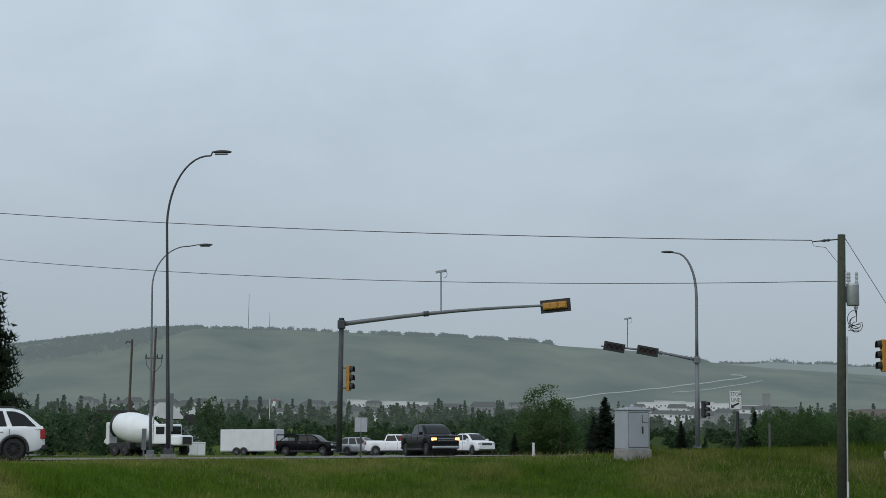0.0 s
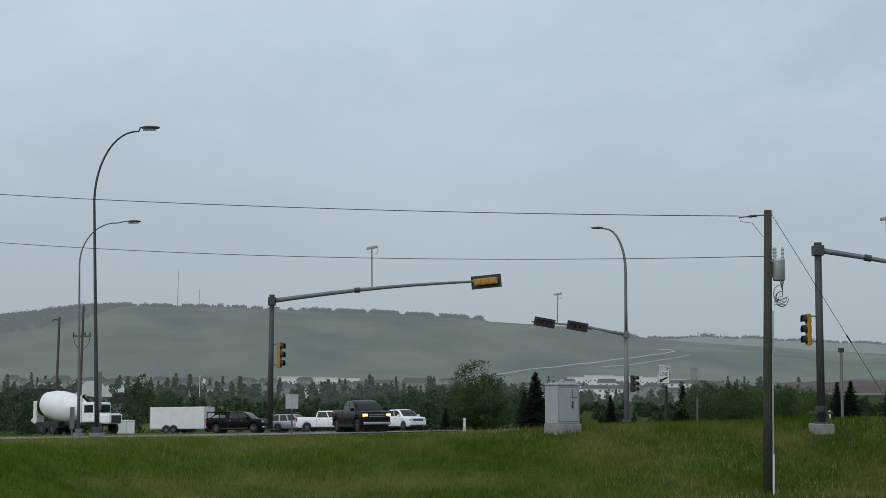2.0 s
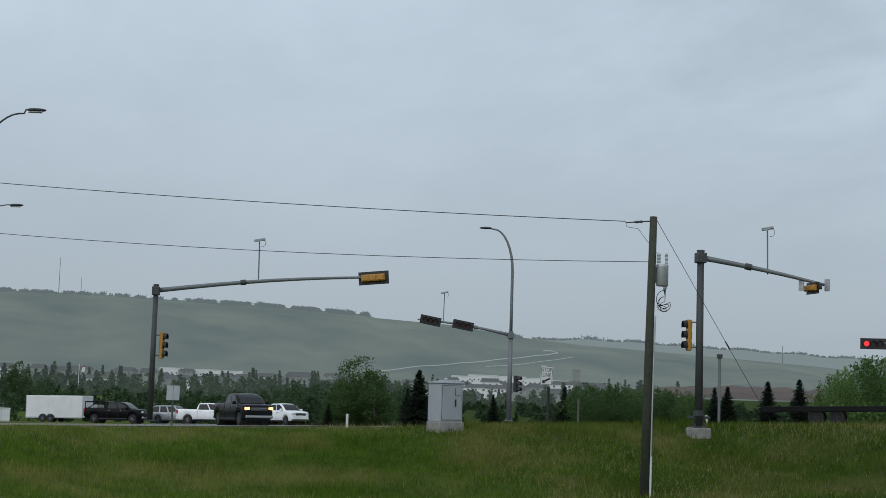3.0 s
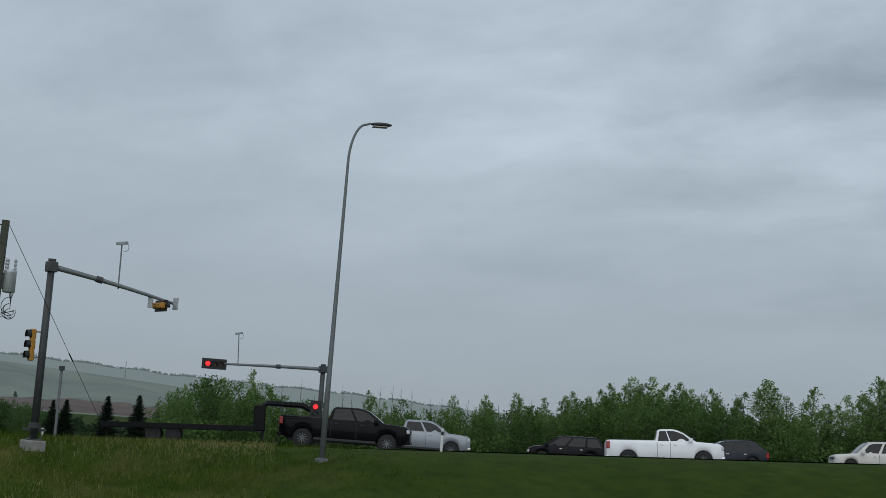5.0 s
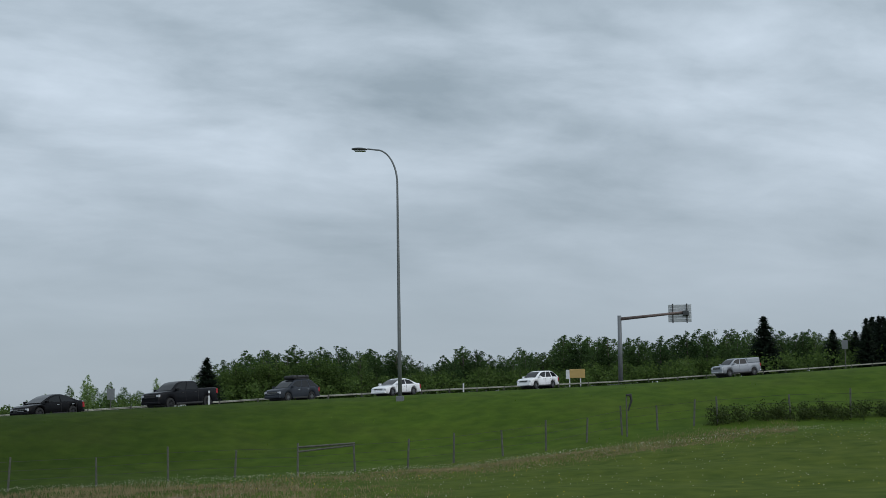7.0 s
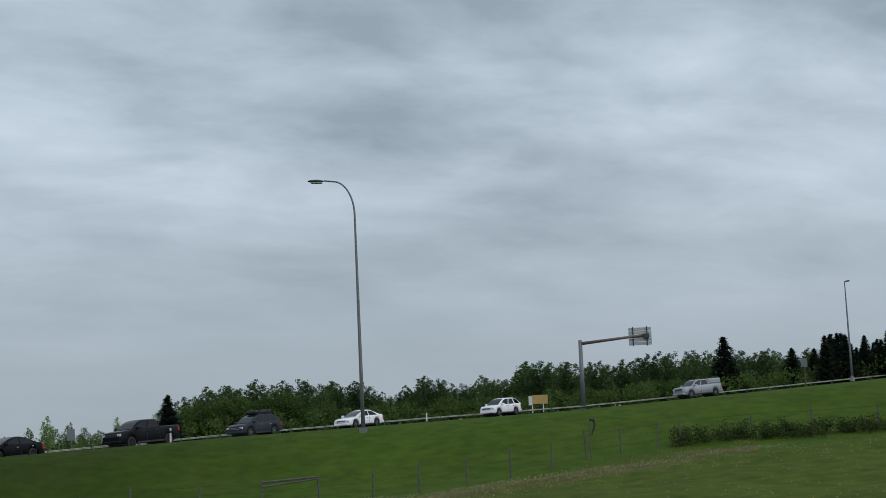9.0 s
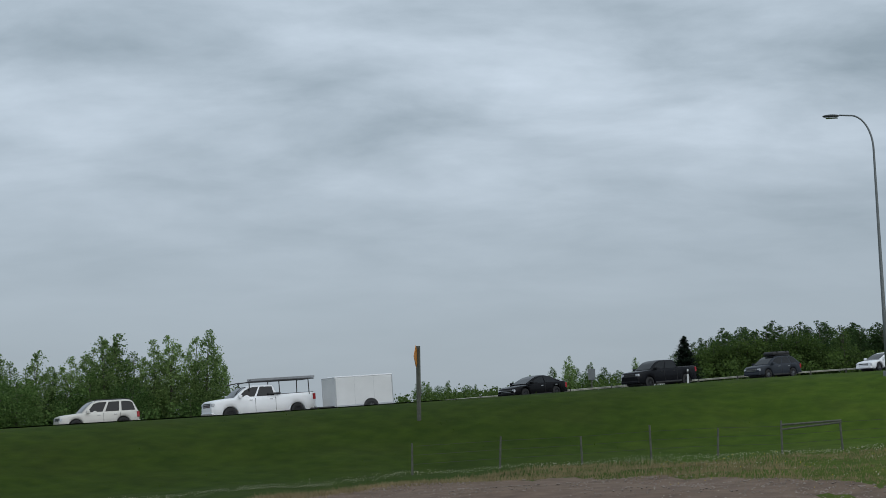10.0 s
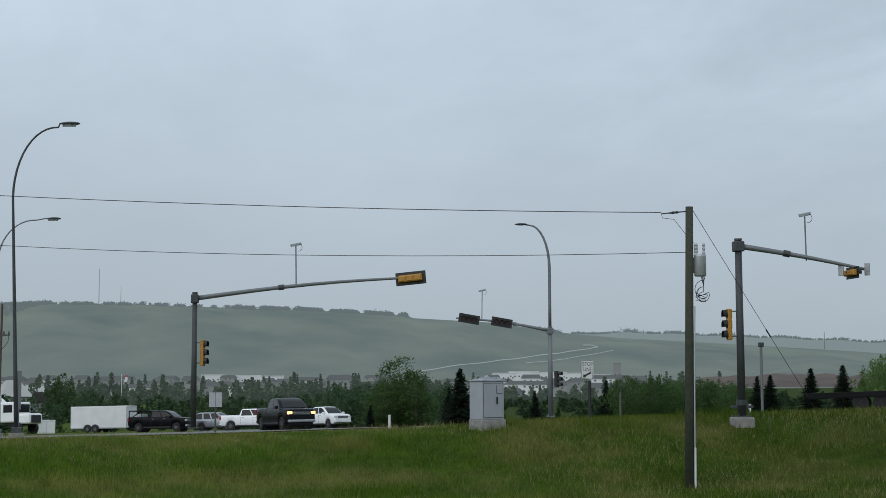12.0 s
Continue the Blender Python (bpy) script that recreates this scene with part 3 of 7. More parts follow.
# beyond the highway: mast D, its red lamps lit
D_ = polar(28.64, 78, float(land(*polar(28.64, 78).xy)))
mast_d, arm = signal_mast(D_, 3.18, polar(23.93, 79.5, 2.86), "dark steel signal mast showing a red light", 0.14, bow=0.02)
signal_head(mast_d, facing(polar(24.3, 79.2, 2.84), D_, (14, 10, 2)), lit=-1, box_mat=SIGNAL_BLACK, horizontal=True, lens_dim=True)
signal_head(mast_d, facing(polar(28.45, 77.8, 0.55), D_, (8, 4, 1)), lit=1, box_mat=SIGNAL_BLACK)
camera_mast(mast_d, to(polar(25.24, 79, 2.95), D_), to(polar(25.18, 79, 4.55), D_))

street_lamp(polar(-10.77, 57, -1.95), polar(-9.14, 57.1, 10.17), 3.0, "tall dark steel street lamp beside the side road", 0.088, DARK_STEEL, lean=-0.34, arc=0.80, drop=0.16)
street_lamp(polar(-11.46, 78, -2.66), polar(-9.65, 78.3, 8.76), 2.4, "tall grey steel street lamp across the side road", 0.085, STEEL, lean=-0.2, arc=0.69, drop=0.1)
street_lamp(polar(28.87, 48, -1.42), polar(30.05, 48.2, 10.37), 1.45, "tall galvanised street lamp on the grass bank", 0.105, STEEL, lean=0.08)
street_lamp(polar(81.35, 65, 1.34), polar(79.82, 65.3, 13.12), 1.7, "tall galvanised street lamp on the mown slope", 0.098, STEEL, lean=0.1)
street_lamp(polar(100.66, 180, 8.0), polar(100.72, 179.9, 19.85), 0.3, "slender grey street lamp far up the highway", 0.15, STEEL)

# utility pole with transformer --------------------------------------------------
U = polar(15.78, 43, -3.3)
pole = thing("utility_pole", U, "treated wooden utility pole with a grey transformer", "utility pole")
top = 43 * math.tan(radians(6.93)) + 3.3
part("pole", tube(bmesh.new(), [(-0.14, 0, -0.4), (-0.065, 0, 4), (0.02, 0, top)], [0.142, 0.130, 0.112], 16), WOOD_POLE, pole, smooth=True)
tx = Vector((0.30, -0.06, 0))
z0, z1 = 43 * math.tan(radians(4.16)) + 3.3, 43 * math.tan(radians(5.04)) + 3.3
tank = part("transformer", tube(bmesh.new(), [tx + Vector((0, 0, z)) for z in (z0, z0 + 0.03, z1 - 0.08, z1 - 0.02, z1)], [0.16, 0.18, 0.18, 0.19, 0.14], 18), ALU, pole, "grey transformer can", smooth=True)
part("bushing", tube(bmesh.new(), [tx + Vector((0.12, 0, z1 - 0.02 + 0.06 * k)) for k in range(7)], [0.03, 0.05, 0.03, 0.05, 0.03, 0.05, 0.02], 10), CERAMIC, tank)
part("arrester", tube(bmesh.new(), [Vector((0.17, -0.1, z1 + 0.02 + 0.05 * k)) for k in range(7)], [0.05, 0.065, 0.05, 0.065, 0.05, 0.065, 0.04], 10), CERAMIC, pole)
bm = bmesh.new()
box(bm, (0.05, -0.08, z0 + 0.1), (0.2, 0.04, z1 - 0.1), 0.01)
part("hanger", bm, DARK_STEEL, pole)
for k, (rad, dz) in enumerate(((0.25, 0.55), (0.2, 0.5), (0.16, 0.62), (0.3, 0.4))):
    loop = [Vector((0.3 + 0.05 * k, -0.1, z0 + 0.05)), *[Vector((0.34 + rad * math.cos(a) * 0.8, -0.16, z0 - dz + rad * 0.9 * math.sin(a))) for a in np.linspace(1.4, 1.4 + 5.2 - 0.5 * k, 14)], Vector((0.13, -0.1, z0 - dz - 0.1))]
    part("drop_cable", tube(bmesh.new(), loop, 0.010, 6), WIRE, pole)
part("conduit", tube(bmesh.new(), [(0.005, -0.10, -0.2), (0.06, -0.10, 4), (0.10, -0.10, z0 - 0.9)], 0.024, 8), ALU, pole)
part("cable_guard", tube(bmesh.new(), [(0.015, -0.105, -0.2), (0.035, -0.105, 1.35)], 0.034, 8), SIGN_WHITE, pole)
# the insulator on top and its strap
wl_ = (polar(-17.52, 60) - polar(15.78, 43)).normalized()
part("insulator", tube(bmesh.new(), [wl_ * s + Vector((0, 0, top - 0.13 - 0.05 * s)) for s in (0.1, 0.3, 0.36, 0.42, 0.48, 0.54, 0.62, 0.84)], [0.02, 0.02, 0.045, 0.03, 0.045, 0.03, 0.018, 0.018], 8), DARK_STEEL, pole)
part("jumper", tube(bmesh.new(), [wl_ * 0.84 + Vector((0, 0, top - 0.17)), wl_ * 0.8 + Vector((0, 0, top - 0.3)), wl_ * 0.45 + Vector((0, 0, top - 0.36)), wl_ * 0.16 + Vector((0, 0, top - 0.75)), Vector((0.1, -0.12, top - 1.1))], 0.008, 5), WIRE, pole)


def cable(name, pts, r, label):
    c = thing(name, pts[0], label, "cable", "overhead wires")
    part("wire", tube(bmesh.new(), [Vector(q) - Vector(pts[0]) for q in pts], r, 6), WIRE, c)
    return c


def hanging(a, b, sag, n=24):
    return [Vector(a).lerp(Vector(b), k / n) - Vector((0, 0, sag * 4 * (k / n) * (1 - k / n))) for k in range(n + 1)]


left_hi = polar(-30, 72, 72 * math.tan(radians(7.62)))
cable("overhead_wire", hanging(U + wl_ * 0.84 + Vector((0, 0, top - 0.13)), left_hi, 0.55), 0.012, "thin black overhead wire sagging from the pole")
left_lo = polar(-30, 72, 72 * math.tan(radians(6.5)))
cable("overhead_wire", hanging(U + Vector((-0.1, 0, 43 * math.tan(radians(5.12)) + 3.3)), left_lo, 1.03), 0.010, "thin black overhead wire sagging from the pole")
anchor = polar(20.6, 55, float(land(*polar(20.6, 55).xy)))
cable("guy_wire", [U + Vector((0.12, 0, top - 0.1)), anchor], 0.009, "steel guy wire slanting from the pole to the ground")
g = thing("guy_grip", U + (anchor - (U + Vector((0.12, 0, top - 0.1)))) * 0.55 + Vector((0.12, 0, top - 0.1)), "black sleeve on the guy wire", "cable sleeve")
gd = (anchor - (U + Vector((0, 0, top)))).normalized()
part("sleeve", tube(bmesh.new(), [-gd * 0.25, gd * 0.25], 0.025, 6), WIRE, g)

# signal controller cabinet -------------------------------------------------------
K = on_land(*polar(7.62, 52).xy)
K.z = -1.82
cab = thing("control_cabinet", K, "pale grey metal signal cabinet on a concrete base", "cabinet", rz=26)
bm = bmesh.new()
box(bm, (-0.50, -0.46, -0.9), (0.54, 0.46, 0.46), 0.03)
part("plinth", bm, CONCRETE, cab, "concrete base")
bm = bmesh.new()
box(bm, (-0.48, -0.42, 0.46), (0.48, 0.42, 1.84), 0.025)
part("body", bm, CABINET, cab)
bm = bmesh.new()
box(bm, (-0.52, -0.46, 1.84), (0.52, 0.46, 1.90), 0.03)
for w_, z_ in ((0.40, 1.93), (0.24, 1.97)):
    box(bm, (-w_, -w_ * 0.85, 1.88), (w_, w_ * 0.85, z_), 0.012)
tube(bm, [(0.0, 0, 1.95), (0.0, 0, 2.02), (0.0, 0, 2.06)], [0.07, 0.09, 0.03], 10)
part("lid", bm, CABINET, cab)
bm = bmesh.new()
box(bm, (-0.41, -0.445, 0.54), (0.41, -0.418, 1.76), 0.01)
door = part("door", bm, CABINET, cab)
for lo, hi in (((-0.425, 0.525), (-0.413, 1.775)), ((0.413, 0.525), (0.425, 1.775)), ((-0.425, 1.763), (0.425, 1.777)), ((-0.425, 0.523), (0.425, 0.537))):
    bm = bmesh.new()
    box(bm, (lo[0], -0.424, lo[1]), (hi[0], -0.415, hi[1]), 0)
    part("door_gap", bm, SIGNAL_BLACK, door)
bm = bmesh.new()
for lo, hi in (((0.13, 1.42), (0.15, 1.70)), ((0.13, 1.40), (0.37, 1.42))):
    box(bm, (lo[0], -0.452, lo[1]), (hi[0], -0.444, hi[1]), 0)
part("police_door", bm, SIGNAL_BLACK, door, "dark outline of a small hatch")
bm = bmesh.new()
box(bm, (0.12, -0.49, 1.02), (0.165, -0.443, 1.28), 0.01)
part("handle", bm, SIGNAL_BLACK, door, "black door handle")

# signs ---------------------------------------------------------------------------


def sign_post(base, height, label, r=0.045, mat=DARK_STEEL, group=""):
    s = thing("road_sign", base, label, "road sign", group)
    part("post", tube(bmesh.new(), [(0, 0, -0.3), (0, 0, height)], r, 10), mat, s)
    return s


S = polar(11.74, 54, -1.72)
s = sign_post(S, 1.75, "white stop line sign on a dark post", 0.06, SIGNAL_BLACK)
m = facing(polar(11.66, 53.9, 0.45), S, (0, 0, 0.45)) @ Matrix.Rotation(radians(3), 4, "Y")
bm = bmesh.new()
box(bm, (-0.23, -0.015, -0.36), (0.23, 0.015, 0.36), 0.0, m)
board = part("board", bm, SIGN_WHITE, s)
bm = bmesh.new()
for lo, hi in (((-0.215, -0.35), (0.215, -0.335)), ((-0.215, 0.335), (0.215, 0.35)), ((-0.215, -0.335), (-0.2, 0.335)), ((0.2, -0.335), (0.215, 0.335))):
    box(bm, (lo[0], -0.02, lo[1]), (hi[0], -0.016, hi[1]), 0, m)
part("border", bm, LETTER_BLACK, board)
for txt, z in (("STOP", 0.14), ("LINE", -0.06)):
    cu = bpy.data.curves.new("lettering", "FONT")
    cu.body, cu.size, cu.align_x, cu.extrude = txt, 0.19, "CENTER", 0.002
    tob = new("lettering_tmp", cu)
    bpy.context.view_layer.update()
    me = bpy.data.meshes.new_from_object(tob.evaluated_get(bpy.context.evaluated_depsgraph_get()))
    bpy.data.objects.remove(tob)
    me.transform(m @ Matrix.Translation((0, -0.021, z)) @ Matrix.Rotation(radians(90), 4, "X") @ Matrix.Diagonal((0.82, 1.1, 1, 1)))
    me.materials.append(LETTER_BLACK)
    ob = new("lettering", me)
    ob.parent = board
bm = bmesh.new()
plate(bm, [(-0.15, -0.30), (-0.14, -0.16), (-0.1, -0.2), (0.12, -0.08), (0.16, -0.13), (-0.06, -0.255), (-0.02, -0.29)], 0.004, m @ Matrix.Translation((0, -0.019, 0)))
part("arrow", bm, LETTER_BLACK, board)

# the backs of two small signs by mast A
S = polar(-3.2, 75, -2.45)
s = sign_post(S, 2.0, "grey backs of two small signs on a thin post", 0.05, POST_WOOD)
bm = bmesh.new()
for x in (-0.17, 0.17):
    box(bm, (x - 0.16, -0.07, 1.2), (x + 0.16, -0.05, 1.95), 0)
part("board", bm, ALU, s)

# orange diamond on a wooden post, turned edge-on
S = polar(63.0, 58, -0.2)
s = thing("road_sign", S, "orange diamond warning sign edge-on on a wooden post", "road sign")
bm = bmesh.new()
box(bm, (-0.07, -0.07, -0.3), (0.07, 0.07, 3.05), 0.01)
part("post", bm, POST_WOOD, s)
bm = bmesh.new()
plate(bm, [(0, -0.45), (0.45, 0), (0, 0.45), (-0.45, 0)], 0.02, Matrix.Translation(to(polar(62.91, 57.8, 2.42), S)) @ Matrix.Rotation(radians(27 - 11), 4, "Z"))
part("board", bm, SIGN_ORANGE, s)

# overhead sign gantry seen from behind
G = polar(90.2, 144, 4.9)
gan = thing("sign_gantry", G, "steel cantilever sign gantry seen from behind", "sign gantry")
part("pole", tube(bmesh.new(), [(0, 0, 0), (0, 0, 6.6)], [0.24, 0.2], 12), STEEL, gan, smooth=True)
ge = to(polar(92.9, 144, 11.75), G)
part("arm", tube(bmesh.new(), [(0, 0, 6.25), ge], [0.17, 0.12], 12), material("arm_brown_steel", (0.14, 0.10, 0.09), 0.6, 0.3, (0.2, 0.16, 0.15), 2, .6), gan, smooth=True)
d = Vector((ge.x, ge.y, 0)).normalized()
gm = Matrix.Translation(to(polar(92.6, 144, 11.6), G)) @ Matrix.Rotation(math.atan2(d.y, d.x), 4, "Z")
for k in range(5):
    bm = bmesh.new()
    box(bm, (-1.15, -0.03, -0.85 + k * 0.36), (1.15, 0.03, -0.52 + k * 0.36), 0.01, gm @ Matrix.Translation((0, 0.2, 0)))
    part("panel", bm, ALU, gan)
bm = bmesh.new()
for x in (-0.7, 0.7):
    box(bm, (x - 0.06, -0.02, -0.95), (x + 0.06, 0.12, 1.0), 0.01, gm)
box(bm, (0.3, -0.3, -0.2), (0.9, 0.1, 0.25), 0.03, gm)
part("strut", bm, DARK_STEEL, gan)

# tan information board beside the highway
S = on_land(*polar(88.4, 150).xy)
s = thing("information_board", S, "faded tan board with a pale end on two posts", "sign board", rz=-88.4)
for x in (-0.62, 0.52):
    bm = bmesh.new()
    box(bm, (x - 0.06, 0.02, -0.2), (x + 0.06, 0.14, 1.5), 0.01)
    part("post", bm, SIGN_WHITE, s)
bm = bmesh.new()
box(bm, (-0.62, -0.05, 0.95), (1.0, 0.02, 1.88), 0.02)
part("board", bm, SIGN_TAN, s)
bm = bmesh.new()
box(bm, (-1.0, -0.055, 0.85), (-0.62, 0.02, 1.80), 0.02)
part("panel", bm, SIGN_WHITE, s)

# far grey sign beyond the queue
for az, d, h in ((69.95, 118, 2.0), (98.9, 150, 2.9)):
    S = on_land(*polar(az, d).xy)
    s = sign_post(S, h, "grey back of a road sign on a post", 0.05, POST_WOOD)
    bm = bmesh.new()
    box(bm, (-0.3, -0.02, h - 0.9), (0.3, 0.02, h), 0, Matrix.Rotation(radians(-az), 4, "Z") @ Matrix.Translation((0, -0.08, 0)))
    part("board", bm, STEEL, s)

# slim grey sign backs beside the two lamps of the side road
for az, d, z0_, z1_, w in ((-10.72, 60, -1.05, 0.5, 0.10), (-11.72, 76, -2.3, -1.2, 0.12)):
    S = on_land(*polar(az, d).xy)
    s = sign_post(S, z1_ - S.z, "grey sign turned edge-on on a thin steel post", 0.04, STEEL, "edge-on signs")
    bm = bmesh.new()
    box(bm, (-w, -0.06, z0_ - S.z), (w, -0.04, z1_ - S.z), 0.0, Matrix.Rotation(radians(-az), 4, "Z"))
    part("board", bm, STEEL, s)

# slim steel post behind mast C and a wooden marker post
S = on_land(*polar(18.48, 60).xy)
s = thing("steel_post", S, "slim grey steel post with a small cap", "post")
part("post", tube(bmesh.new(), [(0, 0, -0.3), (0, 0, 2.85)], 0.06, 8), STEEL, s)
bm = bmesh.new()
box(bm, (-0.1, -0.1, 2.8), (0.1, 0.1, 2.98), 0.02)
part("cap", bm, DARK_STEEL, s)

# ======== vehicles ========


def paint(name, base, rough=0.28, metal=0.0):
    return material(name, base, rough, metal, tuple(min(1, c * 1.12 + 0.003) for c in base), 1.2, 0.6, spec=0.5 if sum(base) > 0.6 else 0.12)


WHITE_PAINT = paint("white_car_paint", (0.84, 0.85, 0.86))
CREAM_PAINT = paint("cream_car_paint", (0.62, 0.60, 0.55))
SILVER_PAINT = paint("silver_car_paint", (0.30, 0.32, 0.35), 0.3, 0.3)
GREY_PAINT = paint("slate_grey_car_paint", (0.036, 0.042, 0.052), 0.3, 0.0)
DARK_PAINT = paint("graphite_car_paint", (0.008, 0.0085, 0.011), 0.25)
BLACK_PAINT = paint("black_car_paint", (0.004, 0.004, 0.005), 0.22)
TINT = material("tinted_car_glass", (0.006, 0.007, 0.008), 0.06, spec=0.4)
TYRE = material("tyre_rubber", (0.018, 0.018, 0.019), 0.85, 0, (0.03, 0.03, 0.03), 20, 0.6)
RIM = material("alloy_rim", (0.20, 0.21, 0.22), 0.4, 0.6, (0.15, 0.16, 0.17), 10, 0.6)
RIM_DARK = material("black_rim", (0.03, 0.03, 0.032), 0.4, 0.3)
TRIM_BLACK = material("black_plastic_trim", (0.02, 0.02, 0.021), 0.6, 0, (0.03, 0.03, 0.03), 8, 0.6)
CHROME = material("chrome_trim", (0.55, 0.56, 0.57), 0.18, 0.9)
HEADLIGHT = material("headlight_glass", (0.55, 0.57, 0.60), 0.12)
HEADLIGHT_LIT = material("lit_amber_headlight", (0.9, 0.6, 0.3), 0.2, emit=(1.0, 0.42, 0.13), strength=3.0)
TAIL = material("tail_lamp_red", (0.35, 0.015, 0.02), 0.2)
TRAILER_WHITE = material("white_trailer_panels", (0.78, 0.79, 0.78), 0.45, 0, (0.68, 0.69, 0.68), 1.0, 0.6)
LADDER = material("ladder_rack_aluminium", (0.22, 0.23, 0.25), 0.4, 0.6, (0.3, 0.31, 0.32), 6, 0.6)

KINDS = {
    # length, width, clearance, wheel radius, wheel x (front, rear), top line, cabin (base front, roof front, roof rear, base rear, belt, roof), pillars, bed
    "pickup": dict(L=5.85, W=1.98, clear=0.36, wr=0.40, wx=(1.86, -1.80), top=[(2.92, 0.86), (2.88, 1.12), (2.72, 1.20), (2.2, 1.26), (1.45, 1.31), (-0.95, 1.33), (-1.0, 1.36), (-2.9, 1.38), (-2.92, 1.3)],
                   cab=(1.66, 0.80, -0.80, -0.98, 1.29, 1.93), pillars=(0.02, 0.08, 0.46, 0.51, 0.93), bed=(-1.04, -2.86)),
    "long_pickup": dict(L=6.25, W=2.02, clear=0.38, wr=0.41, wx=(2.06, -1.98), top=[(3.12, 0.88), (3.08, 1.16), (2.92, 1.25), (2.4, 1.31), (1.6, 1.36), (-0.75, 1.37), (-0.8, 1.40), (-3.1, 1.42), (-3.12, 1.34)],
                        cab=(1.82, 0.96, -0.60, -0.78, 1.33, 1.98), pillars=(0.02, 0.08, 0.46, 0.51, 0.93), bed=(-0.84, -3.06)),
    "extended_pickup": dict(L=5.9, W=2.0, clear=0.38, wr=0.41, wx=(1.9, -1.86), top=[(2.94, 0.88), (2.90, 1.12), (2.74, 1.22), (2.2, 1.28), (1.35, 1.34), (-0.5, 1.35), (-0.55, 1.37), (-2.92, 1.39), (-2.94, 1.3)],
                            cab=(1.58, 0.72, -0.36, -0.52, 1.31, 1.94), pillars=(0.02, 0.1, 0.62, 0.66, 0.93), bed=(-0.6, -2.88)),
    "suv": dict(L=4.6, W=1.84, clear=0.26, wr=0.35, wx=(1.38, -1.32), top=[(2.3, 0.66), (2.24, 0.86), (2.0, 0.97), (1.05, 1.07), (-1.9, 1.13), (-2.22, 1.1), (-2.3, 0.9)],
                cab=(1.3, 0.36, -1.5, -2.22, 1.05, 1.68), pillars=(0.02, 0.07, 0.38, 0.42, 0.68, 0.73, 0.95), bed=None),
    "boxy_suv": dict(L=4.65, W=1.84, clear=0.30, wr=0.36, wx=(1.40, -1.36), top=[(2.32, 0.7), (2.27, 0.92), (2.0, 1.0), (0.95, 1.08), (-2.1, 1.12), (-2.28, 1.1), (-2.32, 0.9)],
                     cab=(1.05, 0.38, -1.98, -2.22, 1.07, 1.74), pillars=(0.02, 0.08, 0.36, 0.41, 0.66, 0.71, 0.96), bed=None),
    "sedan": dict(L=4.75, W=1.82, clear=0.2, wr=0.33, wx=(1.42, -1.36), top=[(2.37, 0.55), (2.3, 0.72), (2.0, 0.82), (0.95, 0.93), (-1.6, 1.0), (-2.25, 1.0), (-2.37, 0.8)],
                  cab=(1.25, 0.16, -0.80, -2.02, 0.93, 1.44), pillars=(0.03, 0.1, 0.47, 0.51, 0.86), bed=None),
    "minivan": dict(L=4.95, W=1.92, clear=0.22, wr=0.34, wx=(1.55, -1.45), top=[(2.47, 0.6), (2.4, 0.82), (2.1, 0.98), (1.4, 1.06), (-2.0, 1.1), (-2.4, 1.08), (-2.47, 0.85)],
                    cab=(1.62, 0.55, -1.95, -2.34, 1.04, 1.7), pillars=(0.02, 0.1, 0.36, 0.4, 0.68, 0.72, 0.95), bed=None),
}


def on_road(az, d, heading, lift=0.05):
    """Pose of a vehicle on the road surface: its x axis points along the heading (azimuth), tilted with the ground."""
    q = polar(az, d)
    f = Vector((math.sin(radians(heading)), math.cos(radians(heading)), 0))
    s = Vector((-f.y, f.x, 0))
    z = lambda v: float(land(v.x, v.y))
    fx = (f * 4 + Vector((0, 0, z(q + f * 2) - z(q - f * 2)))).normalized()
    sy = (s * 4 + Vector((0, 0, z(q + s * 2) - z(q - s * 2))))
    sy = (sy - fx * sy.dot(fx)).normalized()
    up_ = fx.cross(sy)
    m = Matrix((fx, sy, up_)).transposed().to_4x4()
    m.translation = (q.x, q.y, z(q) + lift)
    return m


def wheels(car, places, r, width, rim, y):
    for x in places:
        for s in (1, -1):
            bm = bmesh.new()
            c = Matrix.Translation((x, s * y, r))
            prof = [(-width / 2, r * 0.62), (-width / 2, r * 0.9), (-width / 2 + 0.03, r), (width / 2 - 0.03, r), (width / 2, r * 0.9), (width / 2, r * 0.62)]
            n = 22
            ringv = [[bm.verts.new(c @ Vector((pr * math.cos(2 * math.pi * k / n), py, pr * math.sin(2 * math.pi * k / n)))) for py, pr in prof] for k in range(n)]
            for k in range(n):
                a, b = ringv[k], ringv[(k + 1) % n]
                for j in range(len(prof) - 1):
                    bm.faces.new((a[j], a[j + 1], b[j + 1], b[j]))
            yy = s * (width / 2 - 0.03)
            tube(bm, [c @ Vector((0, yy - 0.12 * s, 0)), c @ Vector((0, yy - 0.04 * s, 0))], r * 0.64, 16)
            w = part("wheel", bm, TYRE, car)
            bm = bmesh.new()
            yy = s * (width / 2 - 0.03)
            for k in range(10):
                a = 2 * math.pi * k / 10
                mm = c @ Matrix.Rotation(a, 4, "Y")
                box(bm, (-0.016, yy - 0.02, 0.03), (0.016, yy + 0.015, r * 0.6), 0, mm)
            tube(bm, [c @ Vector((0, yy - 0.03 * s, 0)), c @ Vector((0, yy + 0.02 * s, 0))], r * 0.16, 10)
            part("rim", bm, rim, w)


